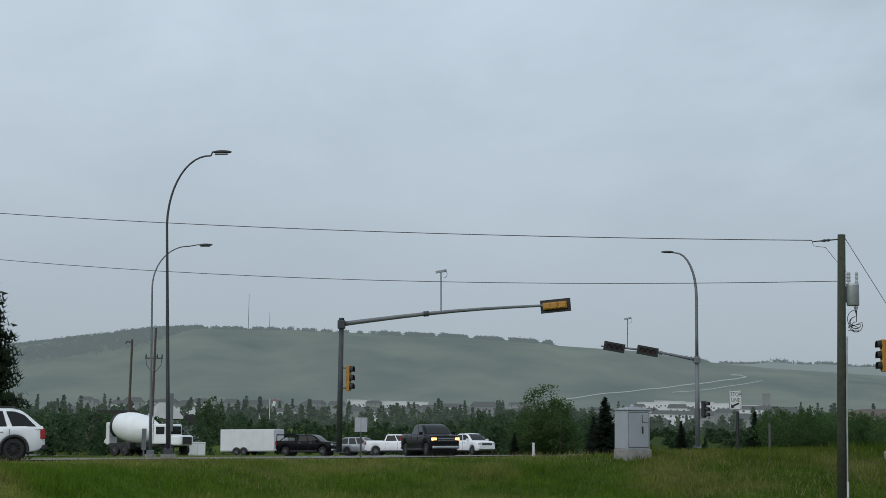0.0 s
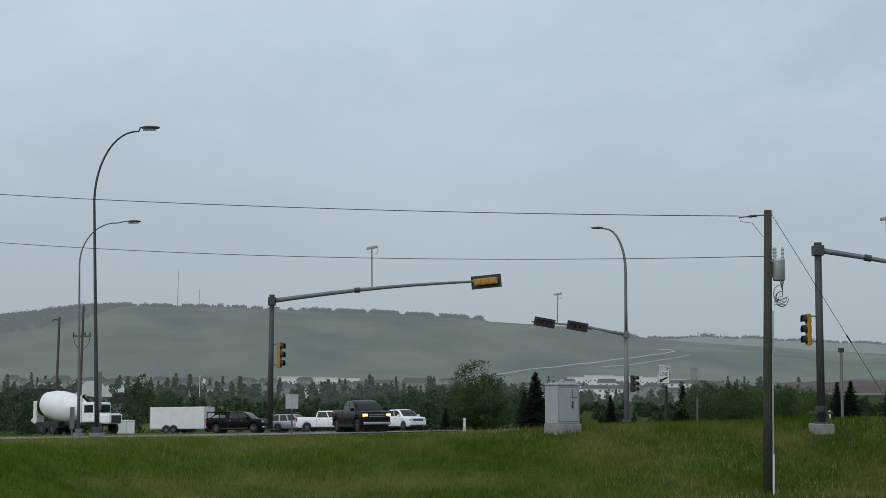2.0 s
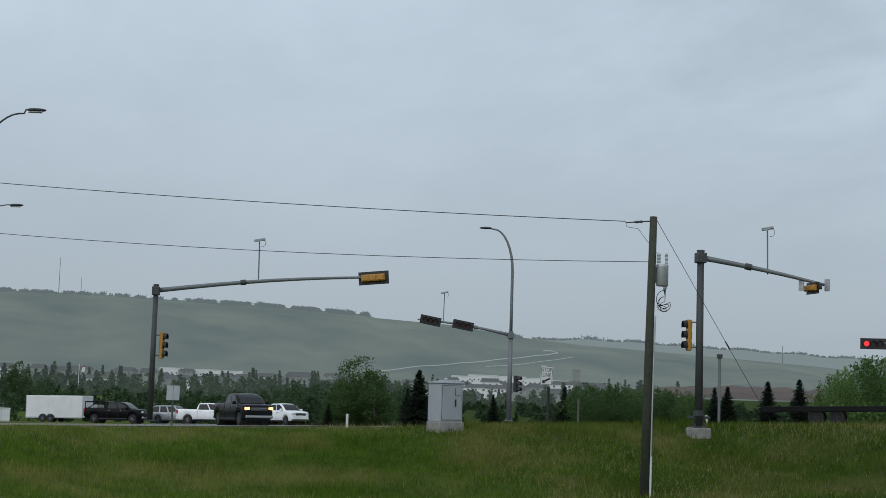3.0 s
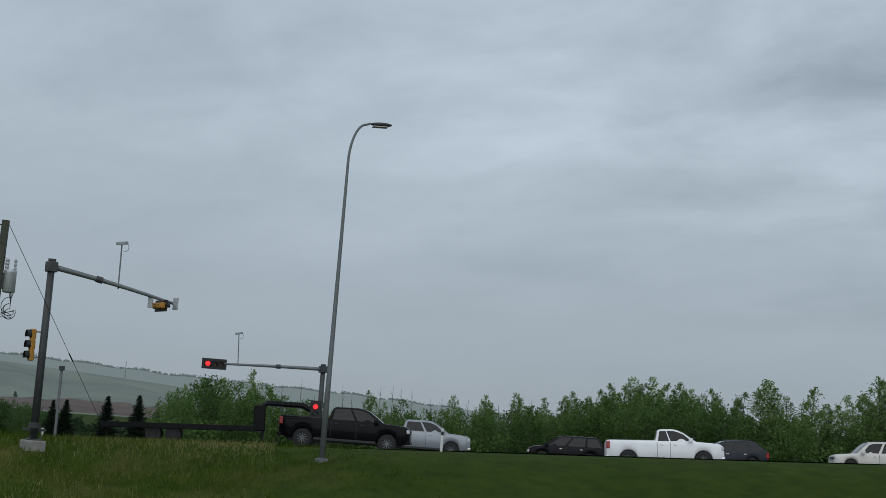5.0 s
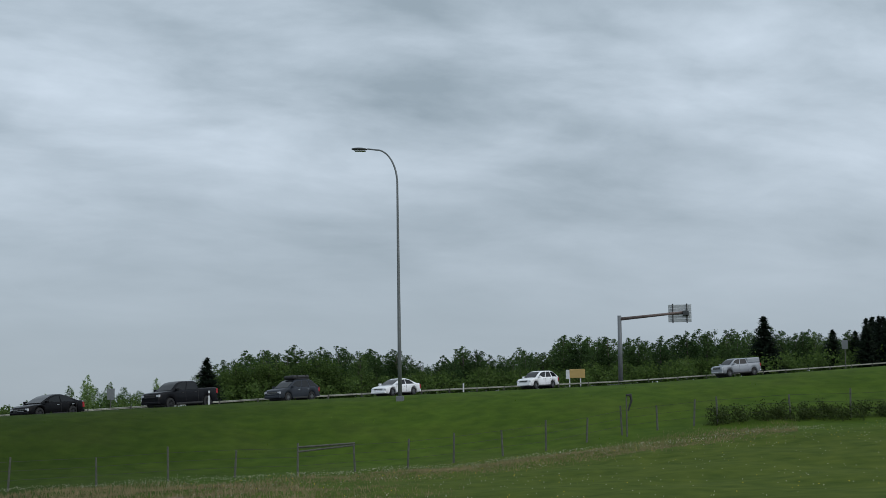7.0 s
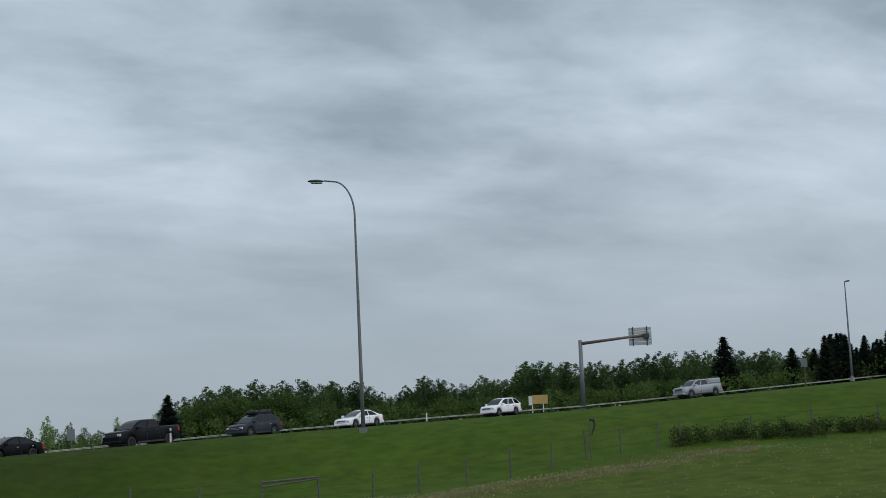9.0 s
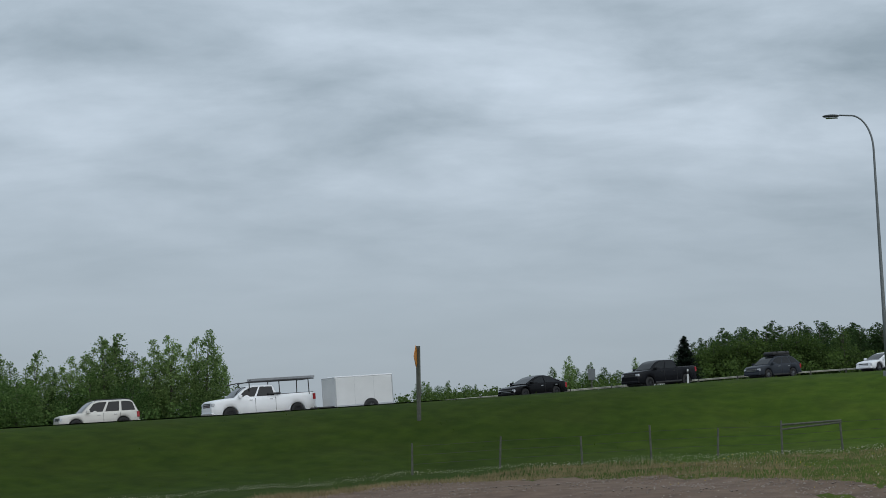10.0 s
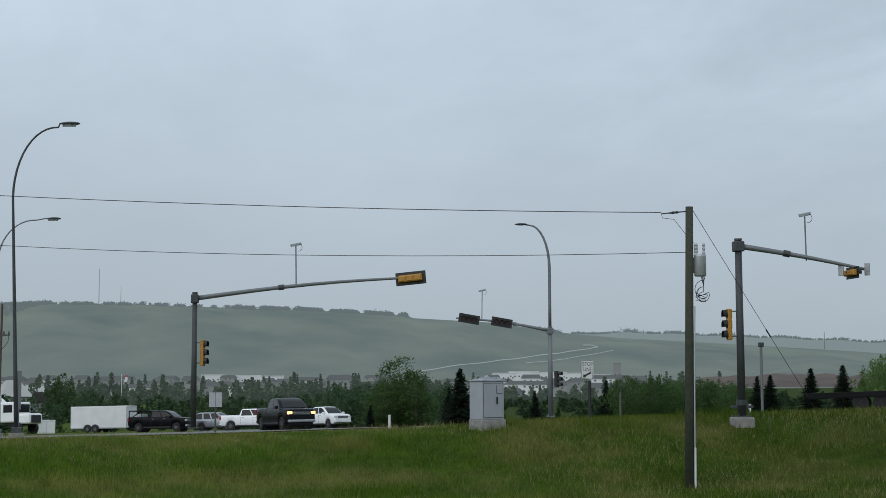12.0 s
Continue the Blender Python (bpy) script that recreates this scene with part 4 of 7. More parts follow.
def vehicle(name, kind, m, mat, label, rim=RIM, lit=False, rails=False, chrome=True, trim=False, category="car", group="vehicles"):
    k = KINDS[kind]
    L, W, wr = k["L"], k["W"], k["wr"]
    car = thing(name, (0, 0, 0), label, category, group)
    car.matrix_basis = m
    hw = W / 2
    tx_, tz_ = [q[0] for q in k["top"]][::-1], [q[1] for q in k["top"]][::-1]
    xs = set(np.linspace(-L / 2, L / 2, 34)) | {q[0] for q in k["top"]}
    for xw in k["wx"]:
        for a in np.linspace(0, math.pi, 15):
            xs.add(xw + (wr + 0.07) * math.cos(a))
    xs = sorted(xs)
    xs = [x for i, x in enumerate(xs) if i == 0 or x - xs[i - 1] > 0.004]
    bm = bmesh.new()
    prev = None
    for x in xs:
        zt = float(np.interp(x, tx_, tz_))
        zb = k["clear"] + 0.10 * smooth(L / 2 - 0.5, L / 2, abs(x))
        for xw in k["wx"]:
            q = (wr + 0.07) ** 2 - (x - xw) ** 2
            if q >= -1e-6:
                zb = max(zb, wr + math.sqrt(max(q, 0)))
        zb = min(zb, zt - 0.1)
        end = abs(x) / (L / 2)
        w = hw * (1 - 0.05 * smooth(0.6, 1.0, end) - 0.10 * smooth(0.9, 1.0, end))
        mid = (zb + zt) / 2
        half = [(0.0, zb), (w * 0.93, zb), (w * 0.985, zb + min(0.06, (zt - zb) * 0.2)), (w, max(mid, zb + 0.08) if zt - zb > 0.2 else mid), (w * 0.99, zt - (zt - zb) * 0.22), (w * 0.955, zt - 0.03), (w * 0.88, zt), (0.0, zt + 0.02)]
        pts_ = [(y, z) for y, z in half] + [(-y, z) for y, z in half[-2:0:-1]]
        row = [bm.verts.new((x, y, z)) for y, z in pts_]
        if prev:
            n = len(row)
            for j in range(n):
                bm.faces.new((prev[j], row[j], row[(j + 1) % n], prev[(j + 1) % n]))
        else:
            bm.faces.new(row)
        prev = row
    bm.faces.new(prev[::-1])
    bmesh.ops.recalc_face_normals(bm, faces=bm.faces)
    body = part("body", bm, mat, car, smooth=True)
    body.data.polygons.foreach_set("use_smooth", [abs(p.normal.x) < 0.9 for p in body.data.polygons])
    # underside between the wheels
    bm = bmesh.new()
    box(bm, (-L / 2 + 0.35, -hw + 0.28, 0.2 if k["clear"] < 0.3 else 0.28), (L / 2 - 0.35, hw - 0.28, k["clear"] + 0.35), 0.03)
    part("underbody", bm, TRIM_BLACK, car)
    for xw in k["wx"]:
        part("wheel_well", tube(bmesh.new(), [(xw, -hw + 0.2, wr), (xw, hw - 0.2, wr)], wr + 0.062, 20), TRIM_BLACK, car)
    # cabin: a greenhouse under a rounded roof line
    bf, rf, rr, br, zbelt, zr = k["cab"]
    wb, wt = hw * 0.94, hw * 0.77
    a_, b_, c_, d_ = Vector((bf, 0, zbelt)), Vector((rf, 0, zr)), Vector((rr, 0, zr)), Vector((br, 0, zbelt))

    def bend(p0, p1, p2, r):
        r0, r1 = min(r, (p0 - p1).length * 0.6), min(r, (p2 - p1).length * 0.45)
        q0, q2 = p1 + (p0 - p1).normalized() * r0, p1 + (p2 - p1).normalized() * r1
        return [q0 * (1 - u) ** 2 + p1 * (2 * u * (1 - u)) + q2 * u * u for u in np.linspace(0, 1, 7)]

    roof = [a_, a_.lerp(b_, 0.25)] + bend(a_, b_, c_, 0.42) + bend(b_, c_, d_, 0.34 if not k["bed"] else 0.16) + [d_]
    roof = roof[::-1]
    lx, lz = [q.x for q in roof], [q.z + 0.025 * math.sin(math.pi * min(1, max(0, (rf - q.x) / (rf - rr)))) for q in roof]
    roof_z = lambda x: float(np.interp(x, lx, lz))
    side_y = lambda x, z: (wb + (wt - wb) * (z - zbelt) / (zr - zbelt)) * (1 - 0.05 * float(smooth(bf - 0.9, bf, x)))
    bm = bmesh.new()
    prev = None
    for x, z in zip(lx, lz):
        half = [(side_y(x, zbelt - 0.05), zbelt - 0.05), (side_y(x, zbelt), zbelt), (side_y(x, max(zbelt, z - 0.08)), max(zbelt, z - 0.08)), (side_y(x, z) - 0.03, z - 0.03), (side_y(x, z) - 0.11, z), (side_y(x, z) * 0.4, z + 0.014), (0.0, z + 0.016)]
        row = [bm.verts.new((x, y, h)) for y, h in half] + [bm.verts.new((x, -y, h)) for y, h in half[-2::-1]]
        if prev:
            for q in range(len(row) - 1):
                bm.faces.new((prev[q], row[q], row[q + 1], prev[q + 1]))
        prev = row
    bmesh.ops.recalc_face_normals(bm, faces=bm.faces)
    cabin = part("cabin", bm, mat, car, smooth=True)

    def pane(nm, rim_, out_):
        """A pane over an outline, a little proud of the cabin and as thick as glass."""
        b = bmesh.new()
        o = [b.verts.new(Vector(q) + Vector(out_)) for q in rim_]
        i_ = [b.verts.new(Vector(q) - Vector(out_)) for q in rim_]
        b.faces.new(o)
        n_ = len(o)
        for q in range(n_):
            b.faces.new((o[q], i_[q], i_[(q + 1) % n_], o[(q + 1) % n_]))
        bmesh.ops.recalc_face_normals(b, faces=b.faces)
        return part(nm, b, TINT, cabin)

    def side_at(u, v, s):
        while True:
            z = zbelt + (zr - zbelt) * v
            x = bf + (br - bf) * u + ((rf - bf) + ((rr - br) - (rf - bf)) * u) * v
            if v <= 0.06 or z < roof_z(x) - 0.09:
                return (x, s * side_y(x, z), z)
            v -= 0.02

    pl = k["pillars"]
    spans = list(zip(pl[1::2], pl[2::2]))
    for s in (1, -1):
        for u0, u1 in spans:
            rim_ = [side_at(u0, 0.06, s), side_at(u1, 0.06, s)] + [side_at(u, 0.9, s) for u in np.linspace(u1, u0, 6)]
            pane("side_window", rim_, (0, s * 0.010, 0.003))

    def screen(nm, v0, v1, wide_, front):
        """The curved windscreen or rear window, in rows up the roof line."""
        b = bmesh.new()
        fx, fz = (lx, lz) if not front else (lx[::-1], lz[::-1])
        m_ = len(fx) // 2
        prev_ = None
        for v in np.linspace(v0, v1, 6):
            z = zbelt + (zr - zbelt) * v
            x = float(np.interp(z, fz[:m_], fx[:m_]))
            row_ = [b.verts.new((x + (0.016 if front else -0.016), side_y(x, z) * t_, z + 0.028 - 0.02 * t_ * t_)) for t_ in np.linspace(-wide_, wide_, 7)]
            if prev_:
                for q in range(6):
                    b.faces.new((prev_[q], prev_[q + 1], row_[q + 1], row_[q]))
            prev_ = row_
        bmesh.ops.recalc_face_normals(b, faces=b.faces)
        return part(nm, b, TINT, cabin, smooth=True)

    screen("windscreen", 0.05, 0.90, 0.86, True)
    screen("rear_window", 0.18, 0.84, 0.84, False)
    # lamps, grille, bumpers, mirrors, handles
    zl = float(np.interp(L / 2 - 0.12, tx_, tz_))
    for s in (1, -1):
        bm = bmesh.new()
        box(bm, (L / 2 - 0.34, s * hw * 0.60, zl - 0.26), (L / 2 - 0.015, s * hw * 0.90, zl - 0.08), 0.03)
        part("headlight", bm, HEADLIGHT_LIT if lit else HEADLIGHT, car)
        bm = bmesh.new()
        zt = float(np.interp(-L / 2 + 0.1, tx_, tz_))
        box(bm, (-L / 2 - 0.01, s * hw * 0.74, zt - 0.42), (-L / 2 + 0.16, s * hw * 0.93, zt - 0.08), 0.02)
        part("tail_lamp", bm, TAIL, car)
        bm = bmesh.new()
        box(bm, (bf - 0.42, s * (hw - 0.02), zbelt - 0.02), (bf - 0.22, s * (hw + 0.2), zbelt + 0.18), 0.04)
        part("wing_mirror", bm, mat if not trim else TRIM_BLACK, car)
        for u0, u1 in spans[:2]:
            bm = bmesh.new()
            hx = bf + (br - bf) * u1 + 0.12
            box(bm, (hx, s * (hw - 0.02), zbelt - 0.17), (hx + 0.18, s * (hw + 0.015), zbelt - 0.12), 0.01)
            part("door_handle", bm, CHROME if chrome else TRIM_BLACK, car)
            bm = bmesh.new()
            dx = bf + (br - bf) * (u1 + 0.02)
            box(bm, (dx - 0.008, s * hw * 0.985, k["clear"] + 0.14), (dx + 0.008, s * (hw * 1.0 + 0.003), zbelt - 0.05), 0)
            part("door_gap", bm, TRIM_BLACK, car)
        bm = bmesh.new()
        box(bm, (k["wx"][1] + wr + 0.12, s * (hw - 0.06), k["clear"] - 0.03), (k["wx"][0] - wr - 0.12, s * (hw + 0.012), k["clear"] + 0.09), 0.02)
        part("sill", bm, TRIM_BLACK, car)
        if lit:
            bm = bmesh.new()
            box(bm, (L / 2 - 0.1, s * hw * 0.58, k["clear"] + 0.12), (L / 2 + 0.01, s * hw * 0.72, k["clear"] + 0.22), 0.02)
            part("fog_lamp", bm, HEADLIGHT_LIT, car)
    bm = bmesh.new()
    box(bm, (L / 2 - 0.16, -hw * 0.56, zl - 0.36), (L / 2 - 0.003, hw * 0.56, zl - 0.07), 0.03)
    grille = part("grille", bm, TRIM_BLACK, car)
    bm = bmesh.new()
    for dz in (-0.16, -0.26):
        box(bm, (L / 2 - 0.05, -hw * 0.54, zl + dz), (L / 2 + 0.012, hw * 0.54, zl + dz + 0.03), 0.008)
    part("grille_bar", bm, CHROME if chrome else TRIM_BLACK, grille)
    for nm, x0, x1 in (("front_bumper", L / 2 - 0.22, L / 2 + 0.05), ("rear_bumper", -L / 2 - 0.07, -L / 2 + 0.2)):
        bm = bmesh.new()
        box(bm, (x0, -hw * 0.88, k["clear"] + 0.06), (x1, hw * 0.88, k["clear"] + 0.24), 0.05)
        part(nm, bm, (CHROME if k["bed"] and chrome else mat) if not trim else TRIM_BLACK, car)
    if k["bed"]:
        bm = bmesh.new()
        zt = float(np.interp(-L / 2 + 0.5, tx_, tz_))
        box(bm, (k["bed"][1], -hw * 0.8, zt - 0.02), (k["bed"][0], hw * 0.8, zt + 0.026), 0.01)
        part("bed_cover", bm, TRIM_BLACK, car)
    if rails:
        for s in (1, -1):
            bm = bmesh.new()
            tube(bm, [(rf - 0.1, s * (wt - 0.05), zr - 0.02), (rf - 0.2, s * (wt - 0.05), zr + 0.06), (rr + 0.2, s * (wt - 0.05), zr + 0.06), (rr + 0.1, s * (wt - 0.05), zr - 0.02)], 0.02, 6)
            part("roof_rail", bm, TRIM_BLACK, car)
    if trim:
        for xw in k["wx"]:
            for s in (1, -1):
                arch = [(xw + (wr + 0.09) * math.cos(a), s * (hw - 0.02), wr + (wr + 0.09) * math.sin(a)) for a in np.linspace(-0.25, math.pi + 0.25, 17)]
                part("arch_trim", tube(bmesh.new(), arch, 0.05, 6), TRIM_BLACK, car)
        for s in (1, -1):
            bm = bmesh.new()
            box(bm, (k["wx"][1] + wr + 0.1, s * (hw - 0.05), k["clear"]), (k["wx"][0] - wr - 0.1, s * (hw + 0.014), k["clear"] + 0.17), 0.02)
            part("side_cladding", bm, TRIM_BLACK, car)
    wheels(car, k["wx"], wr, 0.24, rim, hw - 0.14)
    return car


def box_trailer(m, length, width, height, label, name="cargo_trailer", axles=1):
    t = thing(name, (0, 0, 0), label, "trailer", "vehicles")
    t.matrix_basis = m
    hl, hw = length / 2, width / 2
    bm = bmesh.new()
    box(bm, (-hl, -hw, 0.42), (hl, hw, height), 0.05)
    body = part("body", bm, TRAILER_WHITE, t)
    bm = bmesh.new()
    box(bm, (-hl - 0.02, -hw - 0.015, height - 0.02), (hl + 0.02, hw + 0.015, height + 0.06), 0.03)
    part("roof", bm, WHITE_PAINT, t)
    for s in (1, -1):
        bm = bmesh.new()
        box(bm, (-hl + 0.02, s * (hw - 0.01), 0.40), (hl - 0.02, s * (hw + 0.012), 0.52), 0.01)
        part("skirt_rail", bm, ALU, body)
        for x in (-hl + 0.03, hl - 0.03):
            bm = bmesh.new()
            box(bm, (x - 0.03, s * (hw - 0.01), 0.5), (x + 0.03, s * (hw + 0.012), height - 0.05), 0.01)
            part("corner_trim", bm, ALU, body)
        n = max(2, int(length / 1.2))
        for i in range(1, n):
            x = -hl + length * i / n
            bm = bmesh.new()
            box(bm, (x - 0.003, s * (hw - 0.005), 0.53), (x + 0.003, s * (hw + 0.004), height - 0.05), 0)
            part("panel_seam", bm, ALU, body)
        for i in range(axles):
            x = -0.35 - 0.8 * i
            bm = bmesh.new()
            pr = [(x + 0.46 * math.cos(a), 0.36 + 0.46 * math.sin(a)) for a in np.linspace(0, math.pi, 13)]
            plate(bm, pr, 0.1, Matrix.Translation((0, s * (hw + 0.01), 0)))
            part("wheel_arch", bm, TRIM_BLACK, t)
    bm = bmesh.new()
    for s in (1, -1):
        tube(bm, [(hl - 0.1, s * hw * 0.8, 0.45), (hl + 1.15, 0, 0.47)], 0.05, 6)
    part("drawbar", bm, TRIM_BLACK, t)
    bm = bmesh.new()
    box(bm, (hl, -hw + 0.05, 0.45), (hl + 0.02, hw - 0.05, 1.0), 0.005)
    part("stone_guard", bm, TRAILER_WHITE, t)
    bm = bmesh.new()
    box(bm, (-hl - 0.03, -hw * 0.9, 0.5), (-hl - 0.01, hw * 0.9, height - 0.08), 0.005)
    part("rear_door", bm, TRAILER_WHITE, t)
    wheels(t, [-0.35 - 0.8 * i for i in range(axles)], 0.34, 0.22, RIM, hw + 0.0)
    return t


def highway_heading(az, d):
    q = polar(az, d)
    i = min(range(1, len(HIGHWAY) - 1), key=lambda j: (HIGHWAY[j] - q).length)
    v = HIGHWAY[i + 1] - HIGHWAY[i - 1]
    return math.degrees(math.atan2(v.x, v.y))


def queue(az, d, turn=0.0):
    return on_road(az, d, highway_heading(az, d) + 180 + turn)


# the queue on the highway, waiting for the signal
vehicle("minivan", "minivan", queue(38.6, 90), DARK_PAINT, "dark blue-grey minivan waiting in the queue", RIM_DARK)
vehicle("station_wagon", "suv", queue(44.9, 87), GREY_PAINT, "slate grey crossover waiting in the queue", RIM_DARK, rails=True)
vehicle("suv", "boxy_suv", queue(50.35, 86, 6), CREAM_PAINT, "cream white boxy SUV waiting in the queue", RIM_DARK, rails=True)
ram = vehicle("pickup_truck", "long_pickup", queue(56.65, 82, 6), WHITE_PAINT, "white crew cab pickup with a ladder rack", RIM_DARK, category="pickup truck")
for x in (0.85, -0.95, -2.75):
    bm = bmesh.new()
    tube(bm, [(x, -0.92, 1.3 if x < 0 else 1.7), (x, -0.86, 2.18), (x, 0.86, 2.18), (x, 0.92, 1.3 if x < 0 else 1.7)], 0.03, 6)
    part("rack_hoop", bm, TRIM_BLACK, ram)
for s in (1, -1):
    bm = bmesh.new()
    tube(bm, [(1.55, s * 0.86, 2.1), (0.85, s * 0.86, 2.2), (-3.1, s * 0.86, 2.2)], 0.03, 6)
    part("rack_rail", bm, TRIM_BLACK, ram)
bm = bmesh.new()
box(bm, (-0.95, 0.94, 1.42), (-0.2, 1.06, 1.52), 0.02)
part("tool_tube", bm, TRIM_BLACK, ram)
lad = thing("ladder", (0, 0, 0), "aluminium ladder lying on a pickup rack", "ladder")
lad.matrix_basis = queue(56.65, 82, 6)
for s in (0.2, 0.75):
    bm = bmesh.new()
    box(bm, (-3.2, s - 0.03, 2.24), (0.7, s + 0.03, 2.37), 0.01)
    part("stile", bm, LADDER, lad)
for k_ in range(12):
    bm = bmesh.new()
    tube(bm, [(-3.05 + k_ * 0.33, 0.2, 2.3), (-3.05 + k_ * 0.33, 0.75, 2.3)], 0.018, 6)
    part("rung", bm, LADDER, lad)
box_trailer(queue(60.6, 82, 9), 3.6, 1.9, 2.08, "white enclosed cargo trailer behind a pickup")
vehicle("sedan", "sedan", queue(67.6, 95), BLACK_PAINT, "black sedan waiting in the queue", RIM_DARK)
vehicle("pickup_truck", "pickup", queue(72.65, 104), DARK_PAINT, "graphite crew cab pickup waiting in the queue", RIM_DARK, chrome=False, category="pickup truck")
suv = vehicle("suv", "suv", queue(77.05, 113), GREY_PAINT, "grey SUV carrying a black roof bag", RIM, rails=True)
bag = thing("roof_bag", (0, 0, 0), "black soft roof bag strapped on an SUV", "roof bag")
bag.matrix_basis = queue(77.05, 113)
bm = bmesh.new()
box(bm, (-1.5, -0.55, 1.74), (0.35, 0.55, 2.03), 0.12)
part("bag", bm, TRIM_BLACK, bag)
for x in (-1.1, -0.1):
    bm = bmesh.new()
    box(bm, (x - 0.03, -0.57, 1.70), (x + 0.03, 0.57, 2.04), 0.0)
    part("strap", bm, SIGNAL_BLACK, bag)
vehicle("sedan", "sedan", queue(81.2, 123.5), WHITE_PAINT, "white sedan waiting in the queue", RIM)
vehicle("suv", "suv", queue(86.9, 141), WHITE_PAINT, "white compact SUV on the climbing highway", RIM)
cap_truck = vehicle("pickup_truck", "pickup", queue(94.75, 161), SILVER_PAINT, "silver pickup with a canopy over its bed", RIM, category="pickup truck")
bm = bmesh.new()
box(bm, (-2.85, -0.86, 1.36), (-0.95, 0.86, 1.95), 0.12)
part("canopy", bm, SILVER_PAINT, cap_truck)

# near lanes
vehicle("pickup_truck", "extended_pickup", on_road(42.45, 74, highway_heading(42.35, 69) + 2), WHITE_PAINT, "white extended cab pickup driving up the highway", RIM, category="pickup truck")
hd = highway_heading(29.7, 69) - 6
vehicle("pickup_truck", "long_pickup", on_road(29.75, 69, hd), BLACK_PAINT, "black crew cab pickup towing a flat trailer", RIM, chrome=False, category="pickup truck")
vehicle("pickup_truck", "pickup", on_road(32.7, 82, hd), SILVER_PAINT, "silver grey pickup waiting beside a black one", RIM, category="pickup truck")
flat = thing("flatbed_trailer", (0, 0, 0), "long black gooseneck flatbed trailer", "trailer", "vehicles")
flat.matrix_basis = on_road(23.6, 68, 116)
bm = bmesh.new()
for s in (1, -1):
    box(bm, (-4.0, s * 1.15 - 0.08, 0.62), (3.1, s * 1.15 + 0.08, 0.86), 0.01)
part("side_rail", bm, BLACK_PAINT, flat)
for i in range(22):
    bm = bmesh.new()
    box(bm, (-4.0 + i * 0.322, -1.08, 0.80), (-3.71 + i * 0.322, 1.08, 0.85), 0.0)
    part("deck_plank", bm, TRIM_BLACK, flat)
bm = bmesh.new()
for s in (-0.35, 0.35):
    tube(bm, [(3.0, s, 0.75), (3.15, s, 1.2), (3.25, s, 1.75), (3.6, s, 1.95), (5.2, s, 1.9), (5.6, s, 1.7)], 0.13, 8)
box(bm, (2.95, -0.5, 0.62), (3.5, 0.5, 1.85), 0.05)
part("gooseneck", bm, BLACK_PAINT, flat)
bm = bmesh.new()
tube(bm, [(3.4, 0.6, 0.2), (3.4, 0.6, 1.1)], 0.06, 8)
part("landing_leg", bm, TRIM_BLACK, flat)
wheels(flat, (-1.6, -0.7), 0.36, 0.3, RIM_DARK, 1.0)

# vehicles at the crossing
vehicle("suv", "suv", on_road(-18.1, 50, -106, 0.06), WHITE_PAINT, "white compact SUV driving along the side road", RIM_DARK, rails=True, trim=True)
hauler = vehicle("pickup_truck", "long_pickup", on_road(-5.3, 141, 112), BLACK_PAINT, "black crew cab pickup towing a white trailer", RIM, category="pickup truck")
for x in (-0.86, -1.6, -2.95):
    part("rack_hoop", tube(bmesh.new(), [(x, -0.94, 1.35), (x, -0.9, 2.0), (x, 0.9, 2.0), (x, 0.94, 1.35)], 0.05, 6), BLACK_PAINT, hauler)
for s in (1, -1):
    part("rack_rail", tube(bmesh.new(), [(-0.86, s * 0.92, 2.0), (-2.95, s * 0.92, 2.0)], 0.06, 6), BLACK_PAINT, hauler)
    part("rack_brace", tube(bmesh.new(), [(-1.6, s * 0.92, 2.0), (-2.6, s * 0.93, 1.42)], 0.045, 6), BLACK_PAINT, hauler)
bm = bmesh.new()
box(bm, (-2.4, -0.5, 1.38), (-1.7, 0.5, 1.72), 0.05)
part("tool_chest", bm, ALU, hauler)
box_trailer(on_road(-7.5, 147, 108), 6.0, 2.4, 2.55, "white enclosed trailer with scuffed side panels", axles=2)
ramq = vehicle("pickup_truck", "long_pickup", on_road(-0.45, 92, 160), DARK_PAINT, "dark grey pickup with its amber headlights lit", RIM, lit=True, category="pickup truck")
vehicle("pickup_truck", "pickup", on_road(-1.75, 136, 106), WHITE_PAINT, "white pickup behind a dark pickup", RIM, category="pickup truck")
vehicle("pickup_truck", "pickup", on_road(1.15, 131, 148), WHITE_PAINT, "white pickup waiting at the crossing", RIM, category="pickup truck")
vehicle("suv", "boxy_suv", on_road(-3.1, 142, 115), SILVER_PAINT, "silver SUV partly hidden by other vehicles", RIM)

# concrete mixer truck
mx = thing("mixer_truck", (0, 0, 0), "white concrete mixer truck with a round drum", "truck", "vehicles")
mx.matrix_basis = on_road(-11.55, 130, 122)
bm = bmesh.new()
box(bm, (-4.4, -0.5, 0.75), (4.0, 0.5, 1.1), 0.04)
part("frame", bm, TRIM_BLACK, mx)
bm = bmesh.new()
prof = [(-4.1, 0.55), (-3.9, 0.8), (-3.3, 1.12), (-2.4, 1.32), (-1.5, 1.38), (-0.6, 1.3), (0.3, 1.05), (0.95, 0.75), (1.1, 0.5)]
ringv = [[bm.verts.new((x * math.cos(radians(8)) - 0.0, r * math.cos(2 * math.pi * k / 24), 2.25 - x * 0.13 + r * math.sin(2 * math.pi * k / 24))) for k in range(24)] for x, r in prof]
for a, b in zip(ringv, ringv[1:]):
    for k in range(24):
        bm.faces.new((a[k], a[(k + 1) % 24], b[(k + 1) % 24], b[k]))
bm.faces.new(ringv[0][::-1])
bm.faces.new(ringv[-1])
part("drum", bm, WHITE_PAINT, mx, "white mixer drum", smooth=True)
bm = bmesh.new()
